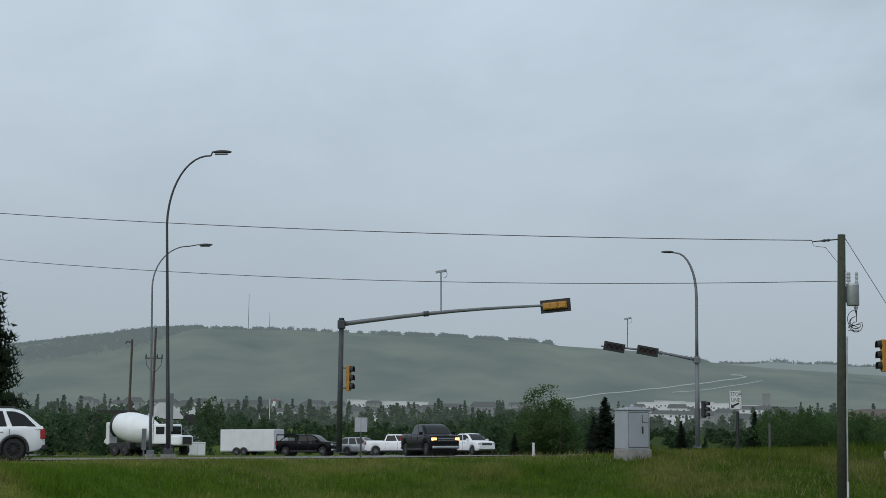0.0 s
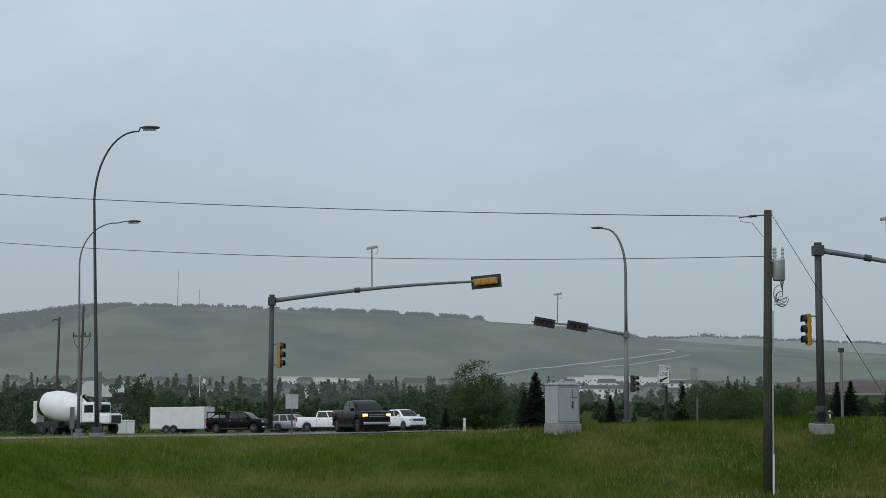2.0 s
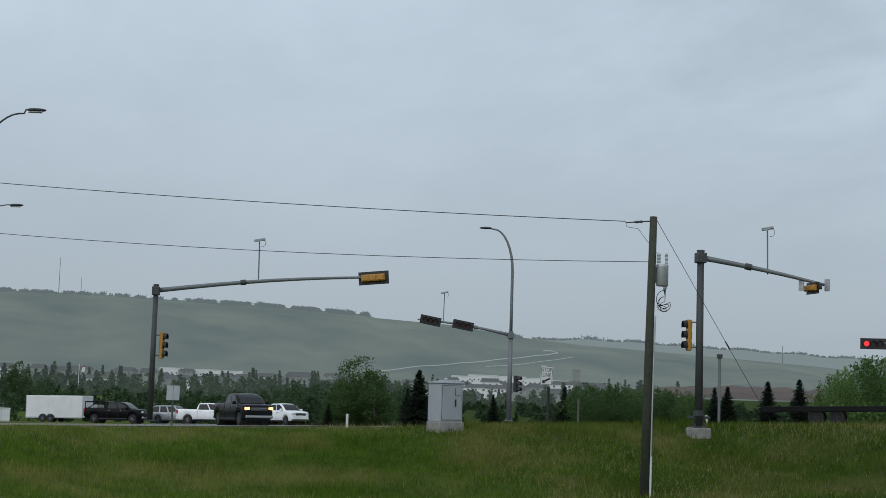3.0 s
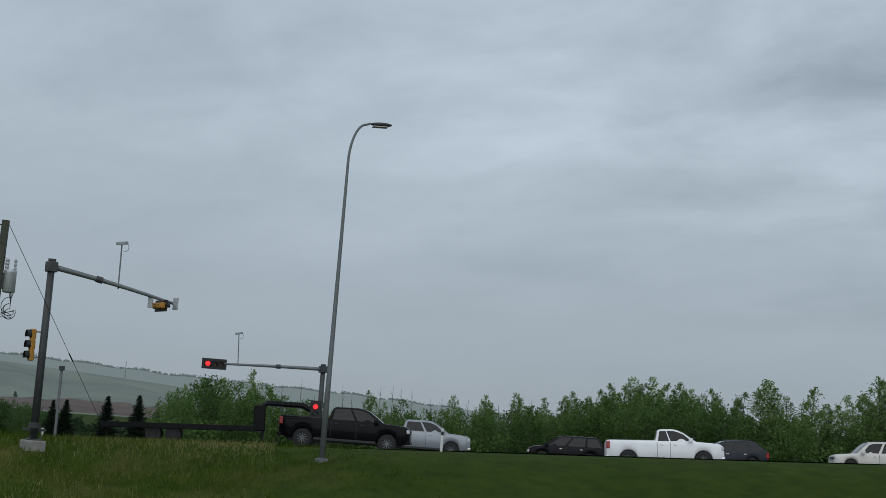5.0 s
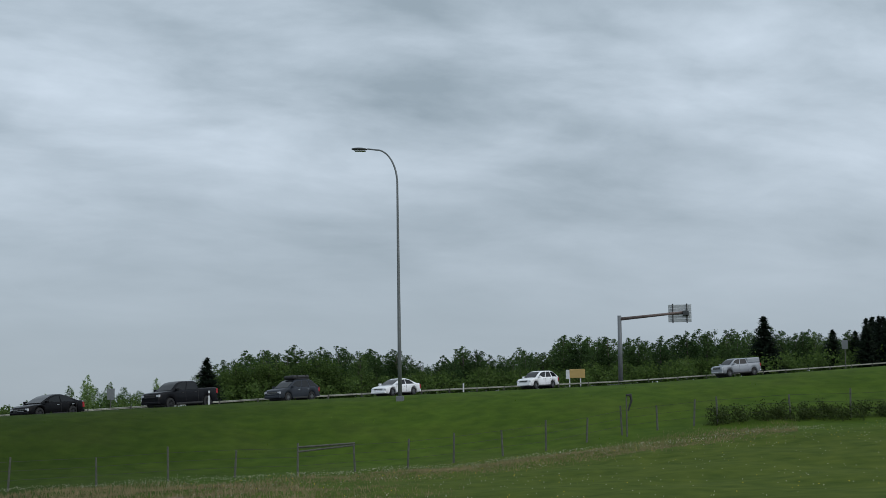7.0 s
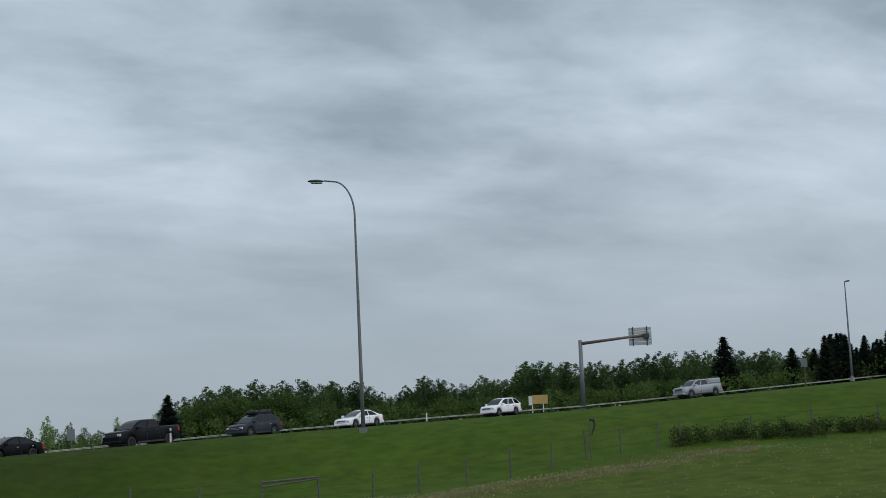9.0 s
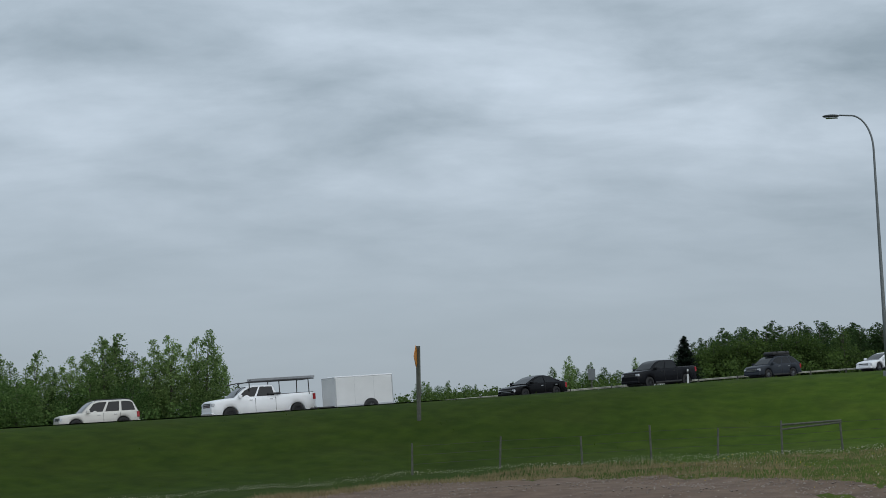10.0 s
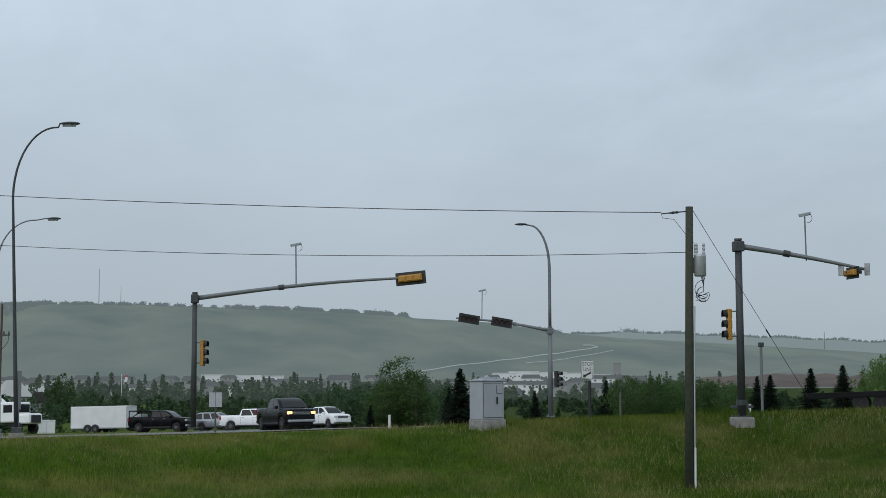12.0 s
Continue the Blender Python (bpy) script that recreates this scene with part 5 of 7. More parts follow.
tube(bm, [(-3.72, 0, 2.74), (-3.52, 0, 2.71)], 1.08, 24)
part("drum_ring", bm, TRIM_BLACK, mx)
bm = bmesh.new()
box(bm, (-4.75, -0.5, 1.0), (-4.3, 0.5, 3.0), 0.08)
tube(bm, [(-4.5, 0, 1.9), (-5.2, 0, 1.2)], 0.22, 8)
part("chute", bm, TRAILER_WHITE, mx)
bm = bmesh.new()
box(bm, (1.5, -1.0, 1.0), (3.1, 1.0, 2.75), 0.12)
cabm = part("cab", bm, WHITE_PAINT, mx)
bm = bmesh.new()
box(bm, (3.0, -0.85, 0.85), (4.6, 0.85, 1.75), 0.18)
part("bonnet", bm, WHITE_PAINT, mx)
for s in (1, -1):
    bm = bmesh.new()
    box(bm, (1.85, s * 0.99, 1.85), (2.85, s * 1.012, 2.5), 0.0)
    part("side_window", bm, TINT, cabm)
bm = bmesh.new()
box(bm, (3.09, -0.85, 1.85), (3.112, 0.85, 2.55), 0.0)
part("windscreen", bm, TINT, cabm)
bm = bmesh.new()
box(bm, (4.56, -0.6, 0.95), (4.62, 0.6, 1.6), 0.02)
part("grille", bm, TRIM_BLACK, mx)
bm = bmesh.new()
tube(bm, [(1.4, -0.9, 1.0), (1.4, -0.9, 3.4)], 0.09, 8)
part("exhaust_pipe", bm, CHROME, mx)
bm = bmesh.new()
box(bm, (-3.6, -1.12, 0.55), (-1.1, 1.12, 1.15), 0.05)
part("mudguard", bm, TRIM_BLACK, mx)
wheels(mx, (3.4, -1.8, -3.0), 0.5, 0.34, RIM, 0.98)

# low white utility box between the mixer and the trailer
S = on_land(*polar(-9.66, 134).xy, 0.05)
s = thing("utility_box", S, "low white utility box beside the road", "utility box", rz=12)
bm = bmesh.new()
box(bm, (-0.75, -0.5, 0.0), (0.75, 0.5, 1.15), 0.03)
body = part("body", bm, TRAILER_WHITE, s)
bm = bmesh.new()
box(bm, (-0.79, -0.54, 1.15), (0.79, 0.54, 1.21), 0.02)
part("lid", bm, TRAILER_WHITE, s)
for x in (-0.37, 0.37):
    bm = bmesh.new()
    box(bm, (x - 0.33, -0.515, 0.1), (x + 0.33, -0.498, 1.08), 0.005)
    part("door", bm, WHITE_PAINT, body)

# ======== vegetation ========


def leaf_material(name, dark, light, rough=0.75):
    m = bpy.data.materials.new(name)
    m.use_nodes = True
    n, l = m.node_tree.nodes, m.node_tree.links
    b = n["Principled BSDF"]
    b.inputs["Roughness"].default_value, b.inputs["Specular IOR Level"].default_value = rough, 0.25
    g, info = n.new("ShaderNodeNewGeometry"), n.new("ShaderNodeObjectInfo")
    add = n.new("ShaderNodeMath")
    add.operation = "MULTIPLY_ADD"
    add.inputs[1].default_value, add.inputs[2].default_value = 0.58, 0.0
    l.new(g.outputs["Random Per Island"], add.inputs[0])
    add2 = n.new("ShaderNodeMath")
    add2.operation = "MULTIPLY_ADD"
    add2.inputs[1].default_value = 0.42
    l.new(info.outputs["Random"], add2.inputs[0])
    l.new(add.outputs[0], add2.inputs[2])
    r = n.new("ShaderNodeValToRGB")
    r.color_ramp.elements[0].color, r.color_ramp.elements[1].color = (*dark, 1), (*light, 1)
    l.new(add2.outputs[0], r.inputs[0])
    l.new(r.outputs[0], b.inputs["Base Color"])
    tr = n.new("ShaderNodeBsdfTranslucent")
    l.new(r.outputs[0], tr.inputs[0])
    mx_ = n.new("ShaderNodeMixShader")
    mx_.inputs[0].default_value = 0.5
    l.new(b.outputs[0], mx_.inputs[1])
    l.new(tr.outputs[0], mx_.inputs[2])
    l.new(mx_.outputs[0], n["Material Output"].inputs["Surface"])
    return m


LEAF_POPLAR = leaf_material("poplar_leaves", (0.034, 0.086, 0.018), (0.34, 0.47, 0.17))
LEAF_DARK = leaf_material("forest_leaves", (0.016, 0.042, 0.013), (0.100, 0.170, 0.050))
LEAF_BUSH = leaf_material("shrub_leaves", (0.024, 0.070, 0.014), (0.18, 0.29, 0.085))
LEAF_SHADE = leaf_material("shaded_shrub_leaves", (0.024, 0.060, 0.018), (0.12, 0.20, 0.065))
LEAF_EDGE = leaf_material("forest_edge_leaves", (0.026, 0.060, 0.012), (0.135, 0.205, 0.05))
LEAF_PALE = leaf_material("pale_forest_leaves", (0.026, 0.062, 0.016), (0.150, 0.230, 0.070))
LEAF_VALLEY = leaf_material("valley_leaves", (0.030, 0.066, 0.030), (0.125, 0.190, 0.090))
NEEDLE = leaf_material("spruce_needles", (0.007, 0.015, 0.009), (0.024, 0.040, 0.022))
NEEDLE_NEAR = leaf_material("near_spruce_needles", (0.012, 0.026, 0.013), (0.050, 0.076, 0.036))
BARK = material("grey_bark", (0.075, 0.065, 0.05), 0.9, 0, (0.14, 0.125, 0.10), 5, 0.6, 0.5, 20)
rng = np.random.default_rng(7)


def leaf_cloud(centres, radii, per, size, rng):
    """Small leaves scattered in and on clumps: vertices and faces."""
    idx = np.repeat(np.arange(len(centres)), per)
    n = len(idx)
    d = rng.normal(size=(n, 3))
    d /= np.linalg.norm(d, axis=1)[:, None]
    r = np.asarray(radii)[idx] * rng.uniform(0.05, 1.0, n) ** 0.55 * (1 + 0.5 * rng.uniform(0, 1, n) ** 4)
    c = np.asarray(centres)[idx] + d * r[:, None] * np.array([1, 1, 0.9])
    u = rng.normal(size=(n, 3))
    u /= np.linalg.norm(u, axis=1)[:, None]
    w = np.cross(u, rng.normal(size=(n, 3)))
    w /= np.linalg.norm(w, axis=1)[:, None]
    s = size * rng.uniform(0.6, 1.35, n)[:, None]
    a, b, e, g = c - u * s * 0.5, c + w * s * 0.32, c + u * s * 0.5, c - w * s * 0.32
    verts = np.stack([a, b, e, g], 1).reshape(-1, 3)
    faces = np.arange(n * 4).reshape(-1, 4)
    return verts, faces


def mesh_of(name, v, f, mat):
    me = bpy.data.meshes.new(name)
    me.from_pydata(v.tolist() if hasattr(v, "tolist") else v, [], f.tolist() if hasattr(f, "tolist") else f)
    me.materials.append(mat)
    return me


def broad_tree(height, spread, seed, leaf, size=0.2, count=3000, low=0.08, lobes=4, loose=0.5, full=2.4, clump=(0.14, 0.28)):
    """Meshes of one broad-leaved tree: a trunk with limbs, and a crown of several leafy lobes with uneven edges and gaps."""
    rg = np.random.default_rng(seed)
    lean = Vector((rg.uniform(-0.03, 0.03), rg.uniform(-0.03, 0.03), 0)) * height
    at = lambda t: lean * (t * t) + Vector((0.01 * height * math.sin(5 * t + seed), 0.01 * height * math.cos(4 * t + seed), height * t))
    bm = bmesh.new()
    tube(bm, [at(t) for t in np.linspace(0, 0.93, 6)], [0.018 * height * (1 - 0.9 * t) for t in np.linspace(0, 1, 6)], 6)
    shapes = [(0.0, 0.0, low, 1.0, 0.80)]
    for i in range(lobes):
        a = 2 * math.pi * (i + rg.uniform(0, 0.8)) / max(lobes, 1)
        o = rg.uniform(0.35, 0.62)
        shapes.append((math.cos(a) * o, math.sin(a) * o, low + rg.uniform(0.0, 0.15), rg.uniform(0.58, 0.95), rg.uniform(0.42, 0.62)))
    centres, radii = [], []
    for ox, oy, z0_, z1_, r_ in shapes:
        for k in range(int(16 + 46 * r_)):
            t = (k + rg.uniform(0, 1)) / int(16 + 46 * r_)
            prof_ = min(1.0, t / 0.32) ** 0.55 * (1 - max(0.0, (t - 0.32) / 0.68) ** full) ** 0.75
            a, u = rg.uniform(0, 2 * math.pi), rg.uniform(0, 1) ** 0.42
            z_ = z0_ + (z1_ - z0_) * t
            q = at(z_)
            centres.append((q.x + spread * (ox * min(1, z_ * 2.5) + math.cos(a) * u * r_ * prof_), q.y + spread * (oy * min(1, z_ * 2.5) + math.sin(a) * u * r_ * prof_), height * z_))
            radii.append(spread * rg.uniform(*clump) * (0.5 + 0.5 * prof_))
    for k in rg.integers(0, len(centres), 12):
        tip = Vector(centres[k])
        q = at(max(0.05, tip.z / height * 0.72))
        tube(bm, [q, q.lerp(tip, 0.5) + Vector((0, 0, 0.02 * height)), tip], [0.006 * height, 0.004 * height, 0.0015 * height], 4, False)
    tm = bpy.data.meshes.new("trunk")
    bm.to_mesh(tm)
    bm.free()
    tm.materials.append(BARK)
    idx = rg.integers(0, len(centres), count)
    c = np.asarray(centres)[idx] + rg.normal(0, loose, (count, 3)) * np.asarray(radii)[idx][:, None]
    c[:, 2] = np.clip(c[:, 2], 0.02 * height, 1.01 * height)
    u = rg.normal(size=(count, 3))
    u /= np.linalg.norm(u, axis=1)[:, None]
    w = np.cross(u, rg.normal(size=(count, 3)))
    w /= np.linalg.norm(w, axis=1)[:, None]
    sz = size * rg.uniform(0.6, 1.35, count)[:, None]
    v = np.stack([c - u * sz * 0.5, c + w * sz * 0.36, c + u * sz * 0.5, c - w * sz * 0.36], 1).reshape(-1, 3)
    return tm, mesh_of("crown", v, np.arange(count * 4).reshape(-1, 4), leaf)


def spruce_meshes(height, spread, seed, mat, size=0.26):
    """Meshes of one spruce: a straight trunk and drooping tiers of needle sprays."""
    rg = np.random.default_rng(seed)
    bm = bmesh.new()
    tube(bm, [(0, 0, 0), (0.02, 0, height * 0.5), (0, 0, height)], [0.02 * height, 0.012 * height, 0.004], 7)
    v, f = [], []
    tiers = int(height * 5.2)
    k = 0
    for i in range(tiers):
        t = i / tiers
        z = height * (0.06 + 0.93 * t)
        r = spread * (1 - t) ** 0.72 * rg.uniform(0.78, 1.1) + 0.1
        for j in range(max(7, int(12 * (1 - t) + 6))):
            a = rg.uniform(0, 2 * math.pi)
            rr = r * rg.uniform(0.65, 1.12)
            d = np.array([math.cos(a), math.sin(a), 0])
            s = np.array([-d[1], d[0], 0])
            n = max(3, int(rr / 0.16))
            for q in range(n):
                u = (q + 0.7) / n
                c = d * rr * u + np.array([0, 0, z - 0.28 * rr * u + 0.16 * rr * u * u + rg.uniform(-0.05, 0.05)])
                w = size * (1.15 - 0.6 * u) * rg.uniform(0.7, 1.2)
                dn = np.array([0, 0, -(0.10 + 0.5 * size) * rg.uniform(0.4, 1.6)])
                v += [c - d * 0.12, c + s * w * 0.5 + dn, c + d * 0.2 + dn * 0.5, c - s * w * 0.5 + dn]
                f.append((k, k + 1, k + 2, k + 3))
                k += 4
    tm = bpy.data.meshes.new("trunk")
    bm.to_mesh(tm)
    bm.free()
    tm.materials.append(BARK)
    return tm, mesh_of("crown", np.array(v), f, mat)


def tree(name, meshes, place, scale, turn, label, group):
    t = thing(name, place, label, "tree", group)
    t.matrix_basis = Matrix.Translation(place) @ Matrix.Rotation(turn, 4, "Z") @ Matrix.Diagonal((scale[0], scale[0], scale[1], 1))
    for nm, me in zip(("trunk", "crown"), meshes):
        o = new(nm, me)
        o.parent = t
    return t


POPLARS = [broad_tree(8, 1.75, 11 + i, LEAF_POPLAR, 0.165, 7200, 0.04, 4, 0.62, 2.8, (0.12, 0.26)) for i in range(5)]
BUSHES = [broad_tree(5, 2.3, 31 + i, LEAF_BUSH, 0.19, 3400, 0.0, 5) for i in range(4)]
ROUNDS = [broad_tree(9, 3.1, 51 + i, LEAF_DARK, 0.28, 3600, 0.02, 5, 0.6) for i in range(4)]
SLIMS = [broad_tree(11, 2.2, 171 + i, LEAF_DARK, 0.29, 3600, 0.02, 4, 0.6) for i in range(5)]
PALE_SLIMS = [broad_tree(11, 2.2, 191 + i, LEAF_PALE, 0.29, 3400, 0.02, 4, 0.6) for i in range(3)]
SHADE_BUSHES = [broad_tree(5, 2.3, 131 + i, LEAF_SHADE, 0.19, 3400, 0.0, 5) for i in range(3)]
EDGE_BUSHES = [broad_tree(5, 2.3, 141 + i, LEAF_EDGE, 0.21, 2600, 0.0, 5, 0.6) for i in range(3)]
SPRUCES = [spruce_meshes(8, 2.1, 71 + i, NEEDLE, size=0.34) for i in range(2)]


def top_of(az, d, el):
    """Height of a tree at that place whose tip is seen at that elevation."""
    q = polar(az, d)
    return d * math.tan(radians(el)) - float(land(q.x, q.y))


def stand(meshes, base_h, name, label, group, az, d, el, wide=1.0):
    q = polar(az, d)
    h = max(0.8, top_of(az, d, el)) + 0.15
    s = h / base_h * (1.03 if name == "spruce_tree" else 1.06)
    return tree(name, meshes, on_land(q.x, q.y, -0.15), (s * wide, s), rng.uniform(0, 6.28), label, group)


# the row of poplars behind the queue
for az, el, d, w, i in ((44.4, 2.05, 118, .8, 3), (45.4, 2.45, 119, .9, 4), (46.35, 2.97, 118, 1.0, 0), (47.1, 2.4, 120, .9, 2), (48.05, 2.79, 117, 1.0, 1), (48.6, 2.2, 121, .9, 0), (49.3, 2.58, 119, .95, 3), (50.1, 2.9, 120, .9, 4), (50.55, 3.3, 117, .9, 1),
                        (51.05, 3.41, 118, .95, 0), (51.75, 2.75, 121, .9, 2), (52.5, 3.2, 118, .9, 3), (53.15, 3.35, 118, .85, 4), (54.1, 3.3, 118, .8, 1), (54.6, 3.55, 117, .85, 2), (55.1, 2.6, 119, .7, 3)):
    stand(POPLARS[i], 8, "poplar_tree", "slender green poplar with sparse pale leaves", "poplar row", az, d, el - 0.24, w * 1.15)
for k in range(22):
    az = 44.6 + 11.2 * (k + rng.uniform(0, 0.9)) / 22
    stand(BUSHES[k % 4], 5, "shrub", "dense fresh green roadside shrub", "roadside shrubs", az, 113 + rng.uniform(0, 10), rng.uniform(0.9, 1.75), 1.1)
# shrubs and young trees left of them
for k in range(34):
    az = 36.6 + 8.2 * (k + rng.uniform(0, 0.8)) / 34
    el = float(np.interp(az, (36, 39, 40.5, 42, 43.5, 45), (1.3, 1.75, 2.1, 2.45, 2.3, 1.9))) + rng.uniform(-0.95, -0.25)
    stand(BUSHES[k % 4], 5, "shrub", "dense fresh green roadside shrub", "roadside shrubs", az, 108 + rng.uniform(0, 12), el, 0.85)
for az, el in ((36.9, 1.3), (37.6, 1.65), (38.3, 1.55), (38.7, 1.95), (39.4, 1.8), (39.9, 2.1), (40.2, 2.35), (40.7, 2.3), (41.0, 2.65), (41.5, 2.45), (41.9, 2.7), (42.4, 2.5), (42.9, 2.55), (43.4, 2.35), (43.9, 2.2), (44.2, 2.4)):
    stand(POPLARS[int(az * 7) % 5], 8, "poplar_tree", "slender green poplar with sparse pale leaves", "poplar row", az, 122, el - 0.15, 0.95)
for k in range(34):
    az = 22.6 + 14.4 * (k + rng.uniform(0, 0.9)) / 34
    el = float(np.interp(az, (22.6, 24, 25.5, 27, 28.5, 31, 36), (0.75, 1.3, 1.6, 0.9, 0.8, 0.9, 1.2))) + rng.uniform(-0.6, 0.1)
    stand(BUSHES[k % 4], 5, "shrub", "dense fresh green roadside shrub", "roadside shrubs", az, 112 + rng.uniform(0, 16), el, 0.8)
for az, el in ((24.7, 1.35), (25.9, 1.75), (30.6, 1.3), (31.2, 0.9), (33.9, 1.35), (35.3, 1.45), (36.5, 1.6), (23.3, 1.0)):
    stand(POPLARS[int(az * 7) % 5], 8, "poplar_tree", "slender green poplar with sparse pale leaves", "poplar row", az, 124, el, 0.8)
# shrubs between the crossing and mast C
for k in range(22):
    az = 13.0 + 5.4 * (k + rng.uniform(0, 0.9)) / 22
    el = float(np.interp(az, (13, 14.5, 16.5, 18.4), (0.05, 0.12, 0.1, -0.1))) + rng.uniform(-0.5, 0.05)
    stand(SHADE_BUSHES[k % 3], 5, "shrub", "dense dark green shrub beyond the crossing", "roadside shrubs", az, 125 + rng.uniform(0, 25), el, 1.0)
# small far trees past the trailer
for k in range(13):
    az = 62.6 + 9.0 * (k + rng.uniform(0, 0.8)) / 13
    el = float(np.interp(az, (62.6, 64, 66, 68.5, 70, 72), (1.3, 1.25, 1.0, 1.9, 1.7, 1.9))) + rng.uniform(-0.3, 0.1)
    stand((BUSHES + POPLARS)[k % 9], 5 if k % 9 < 4 else 8, "young_tree", "small green tree beyond the highway", "far trees", az, 165 + rng.uniform(0, 30), el, 1.0)
for az, el, d in ((69.05, 2.2, 150), (69.9, 1.95, 152), (71.7, 2.1, 155), (63.4, 1.3, 175), (64.2, 1.35, 178), (65.3, 1.2, 180)):
    stand(POPLARS[int(az * 7) % 5], 8, "young_tree", "small airy green tree beyond the highway", "far trees", az, d, el, 0.9)
# the dark belt of forest on the rise
for k in range(200):
    az = 74.2 + 38.2 * (k + rng.uniform(0, 0.9)) / 200
    el = float(np.interp(az, (74, 77, 79.8, 81, 82.4, 83.8, 85.2, 86.6, 88.4, 90.6, 92.5, 94, 95.2, 97, 98, 102, 112), (2.95, 3.3, 3.4, 3.15, 2.85, 3.35, 3.05, 3.4, 3.75, 3.5, 3.88, 3.85, 3.9, 3.85, 3.7, 3.6, 4.3))) + rng.uniform(-0.42, 0.06)
    d = 185 + rng.uniform(-10, 25) + max(0, az - 88) * 2.2
    pale = rng.uniform() < (0.32 if 93 < az < 98.5 else 0.12)
    if pale:
        stand(PALE_SLIMS[k % 3], 11, "forest_tree", "slender fresh green tree in a forest belt", "forest belt", az, d - 6, el - 0.1, 1.5)
    elif k % 5 < 3:
        stand(SLIMS[k % 5], 11, "forest_tree", "slender dark green tree in a forest belt", "forest belt", az, d, el, 1.5)
    else:
        stand(ROUNDS[k % 4], 9, "forest_tree", "dark green broad-leaved tree in a forest belt", "forest belt", az, d, el - 0.1, 1.0)
for k in range(70):
    az = 73.6 + 25.8 * (k + rng.uniform(0, 0.9)) / 70
    el = float(np.interp(az, (72, 74.5, 76, 78.5, 80, 90, 100, 112), (2.0, 2.6, 2.9, 2.85, 2.35, 2.75, 3.0, 3.2))) + rng.uniform(-0.55, 0.1)
    stand(EDGE_BUSHES[k % 3], 5, "shrub", "light green shrub at the forest edge", "forest edge shrubs", az, 172 + max(0, az - 88) * 2, el, 1.2)
for az, el, d in ((73.65, 3.0, 150), (95.85, 4.43, 188), (98.45, 3.85, 198), (99.3, 3.78, 202), (99.95, 4.3, 205)):
    stand(SPRUCES[int(az * 5) % 2], 8, "spruce_tree", "dark green conical spruce", "spruces", az, d, el, 1.6)
for k in range(60):
    az = 99.7 + 11.4 * (k + rng.uniform(0, 0.8)) / 60
    stand(SPRUCES[k % 2], 8, "spruce_tree", "dark green conical spruce", "spruces", az, 196 + rng.uniform(-8, 10), 4.3 + 0.15 * math.sin(az * 2.1) + rng.uniform(-0.45, 0.1), 1.3)
# undergrowth at the foot of the forest belt
cs, rs = [], []
for k in range(900):
    az = rng.uniform(61.5, 113)
    d = 168 + rng.uniform(-4, 14) + max(0, az - 88) * 1.9
    h = rng.uniform(0.2, 2.0) * (0.45 if az < 72 else 1.0)
    q = polar(az, d)
    cs.append((q.x, q.y, float(land(q.x, q.y)) + h))
    rs.append(rng.uniform(0.7, 1.3))
v, f = leaf_cloud(cs, rs, 34, 0.36, rng)
tagged(new("undergrowth", mesh_of("undergrowth", v, f, LEAF_EDGE)), "tangled green undergrowth at the forest edge", "undergrowth", kind="stuff")
# the same along the shrubs behind the queue and the crossing
cs, rs = [], []
for k in range(440):
    az = rng.uniform(22.4, 56)
    d = 116 + rng.uniform(-5, 14)
    q = polar(az, d)
    cs.append((q.x, q.y, float(land(q.x, q.y)) + rng.uniform(0.2, 1.6)))
    rs.append(rng.uniform(0.6, 1.0))
v, f = leaf_cloud(cs, rs, 44, 0.24, rng)
tagged(new("undergrowth", mesh_of("undergrowth", v, f, LEAF_BUSH)), "tangled green undergrowth beside the highway", "undergrowth", kind="stuff")
# bare saplings standing over the shrubs
for k in range(22):
    az = 26.5 + 11.5 * (k + rng.uniform(0, 0.9)) / 22
    q = polar(az, 116 + rng.uniform(0, 8))
    S = on_land(q.x, q.y)
    h = 116 * math.tan(radians(rng.uniform(1.1, 1.75))) - S.z
    s = thing("bare_sapling", S, "thin bare sapling over green shrubs", "tree", "saplings")
    bm = bmesh.new()
    tube(bm, [(0, 0, 0), (0.05, 0, h * 0.6), (0.1 * math.sin(k), 0, h)], [0.035, 0.025, 0.012], 5)
    for j in range(5):
        z_ = h * (0.45 + 0.1 * j)
        sg = 1 if j % 2 else -1
        tube(bm, [(0.04, 0, z_), (sg * 0.18, 0.05, z_ + 0.35)], [0.014, 0.008], 4)
    part("stem", bm, BARK, s)
# two dark spruces and a pair of small ones beyond mast C, one by the cabinet
for az, el, d in ((18.3, 0.2, 105), (18.8, 0.25, 104), (20.35, 0.5, 110), (21.55, 0.62, 108), (6.55, 0.55, 120), (6.1, -0.2, 125), (9.55, -0.35, 130), (2.95, -0.9, 140), (12.4, 0.05, 150)):
    stand(SPRUCES[int(az * 5) % 2], 8, "spruce_tree", "dark green conical spruce", "spruces", az, d, el, 1.3 if az in (6.55, 18.8, 20.35, 21.55) else 1.1)
stand(broad_tree(9, 3.9, 64, LEAF_DARK, 0.26, 9000, 0.02, 6, 0.5, 5.0), 9, "round_tree", "large round dark green tree", "valley trees", 4.15, 150, 0.82, 1.0)
stand(ROUNDS[0], 9, "round_tree", "small round dark green tree", "valley trees", 3.5, 147, -0.4, 1.9)
stand(ROUNDS[3], 9, "round_tree", "small round dark green tree", "valley trees", 4.8, 147, -0.3, 1.9)
stand(ROUNDS[2], 9, "round_tree", "large round dark green tree", "valley trees", -9.1, 230, 0.25, 1.1)
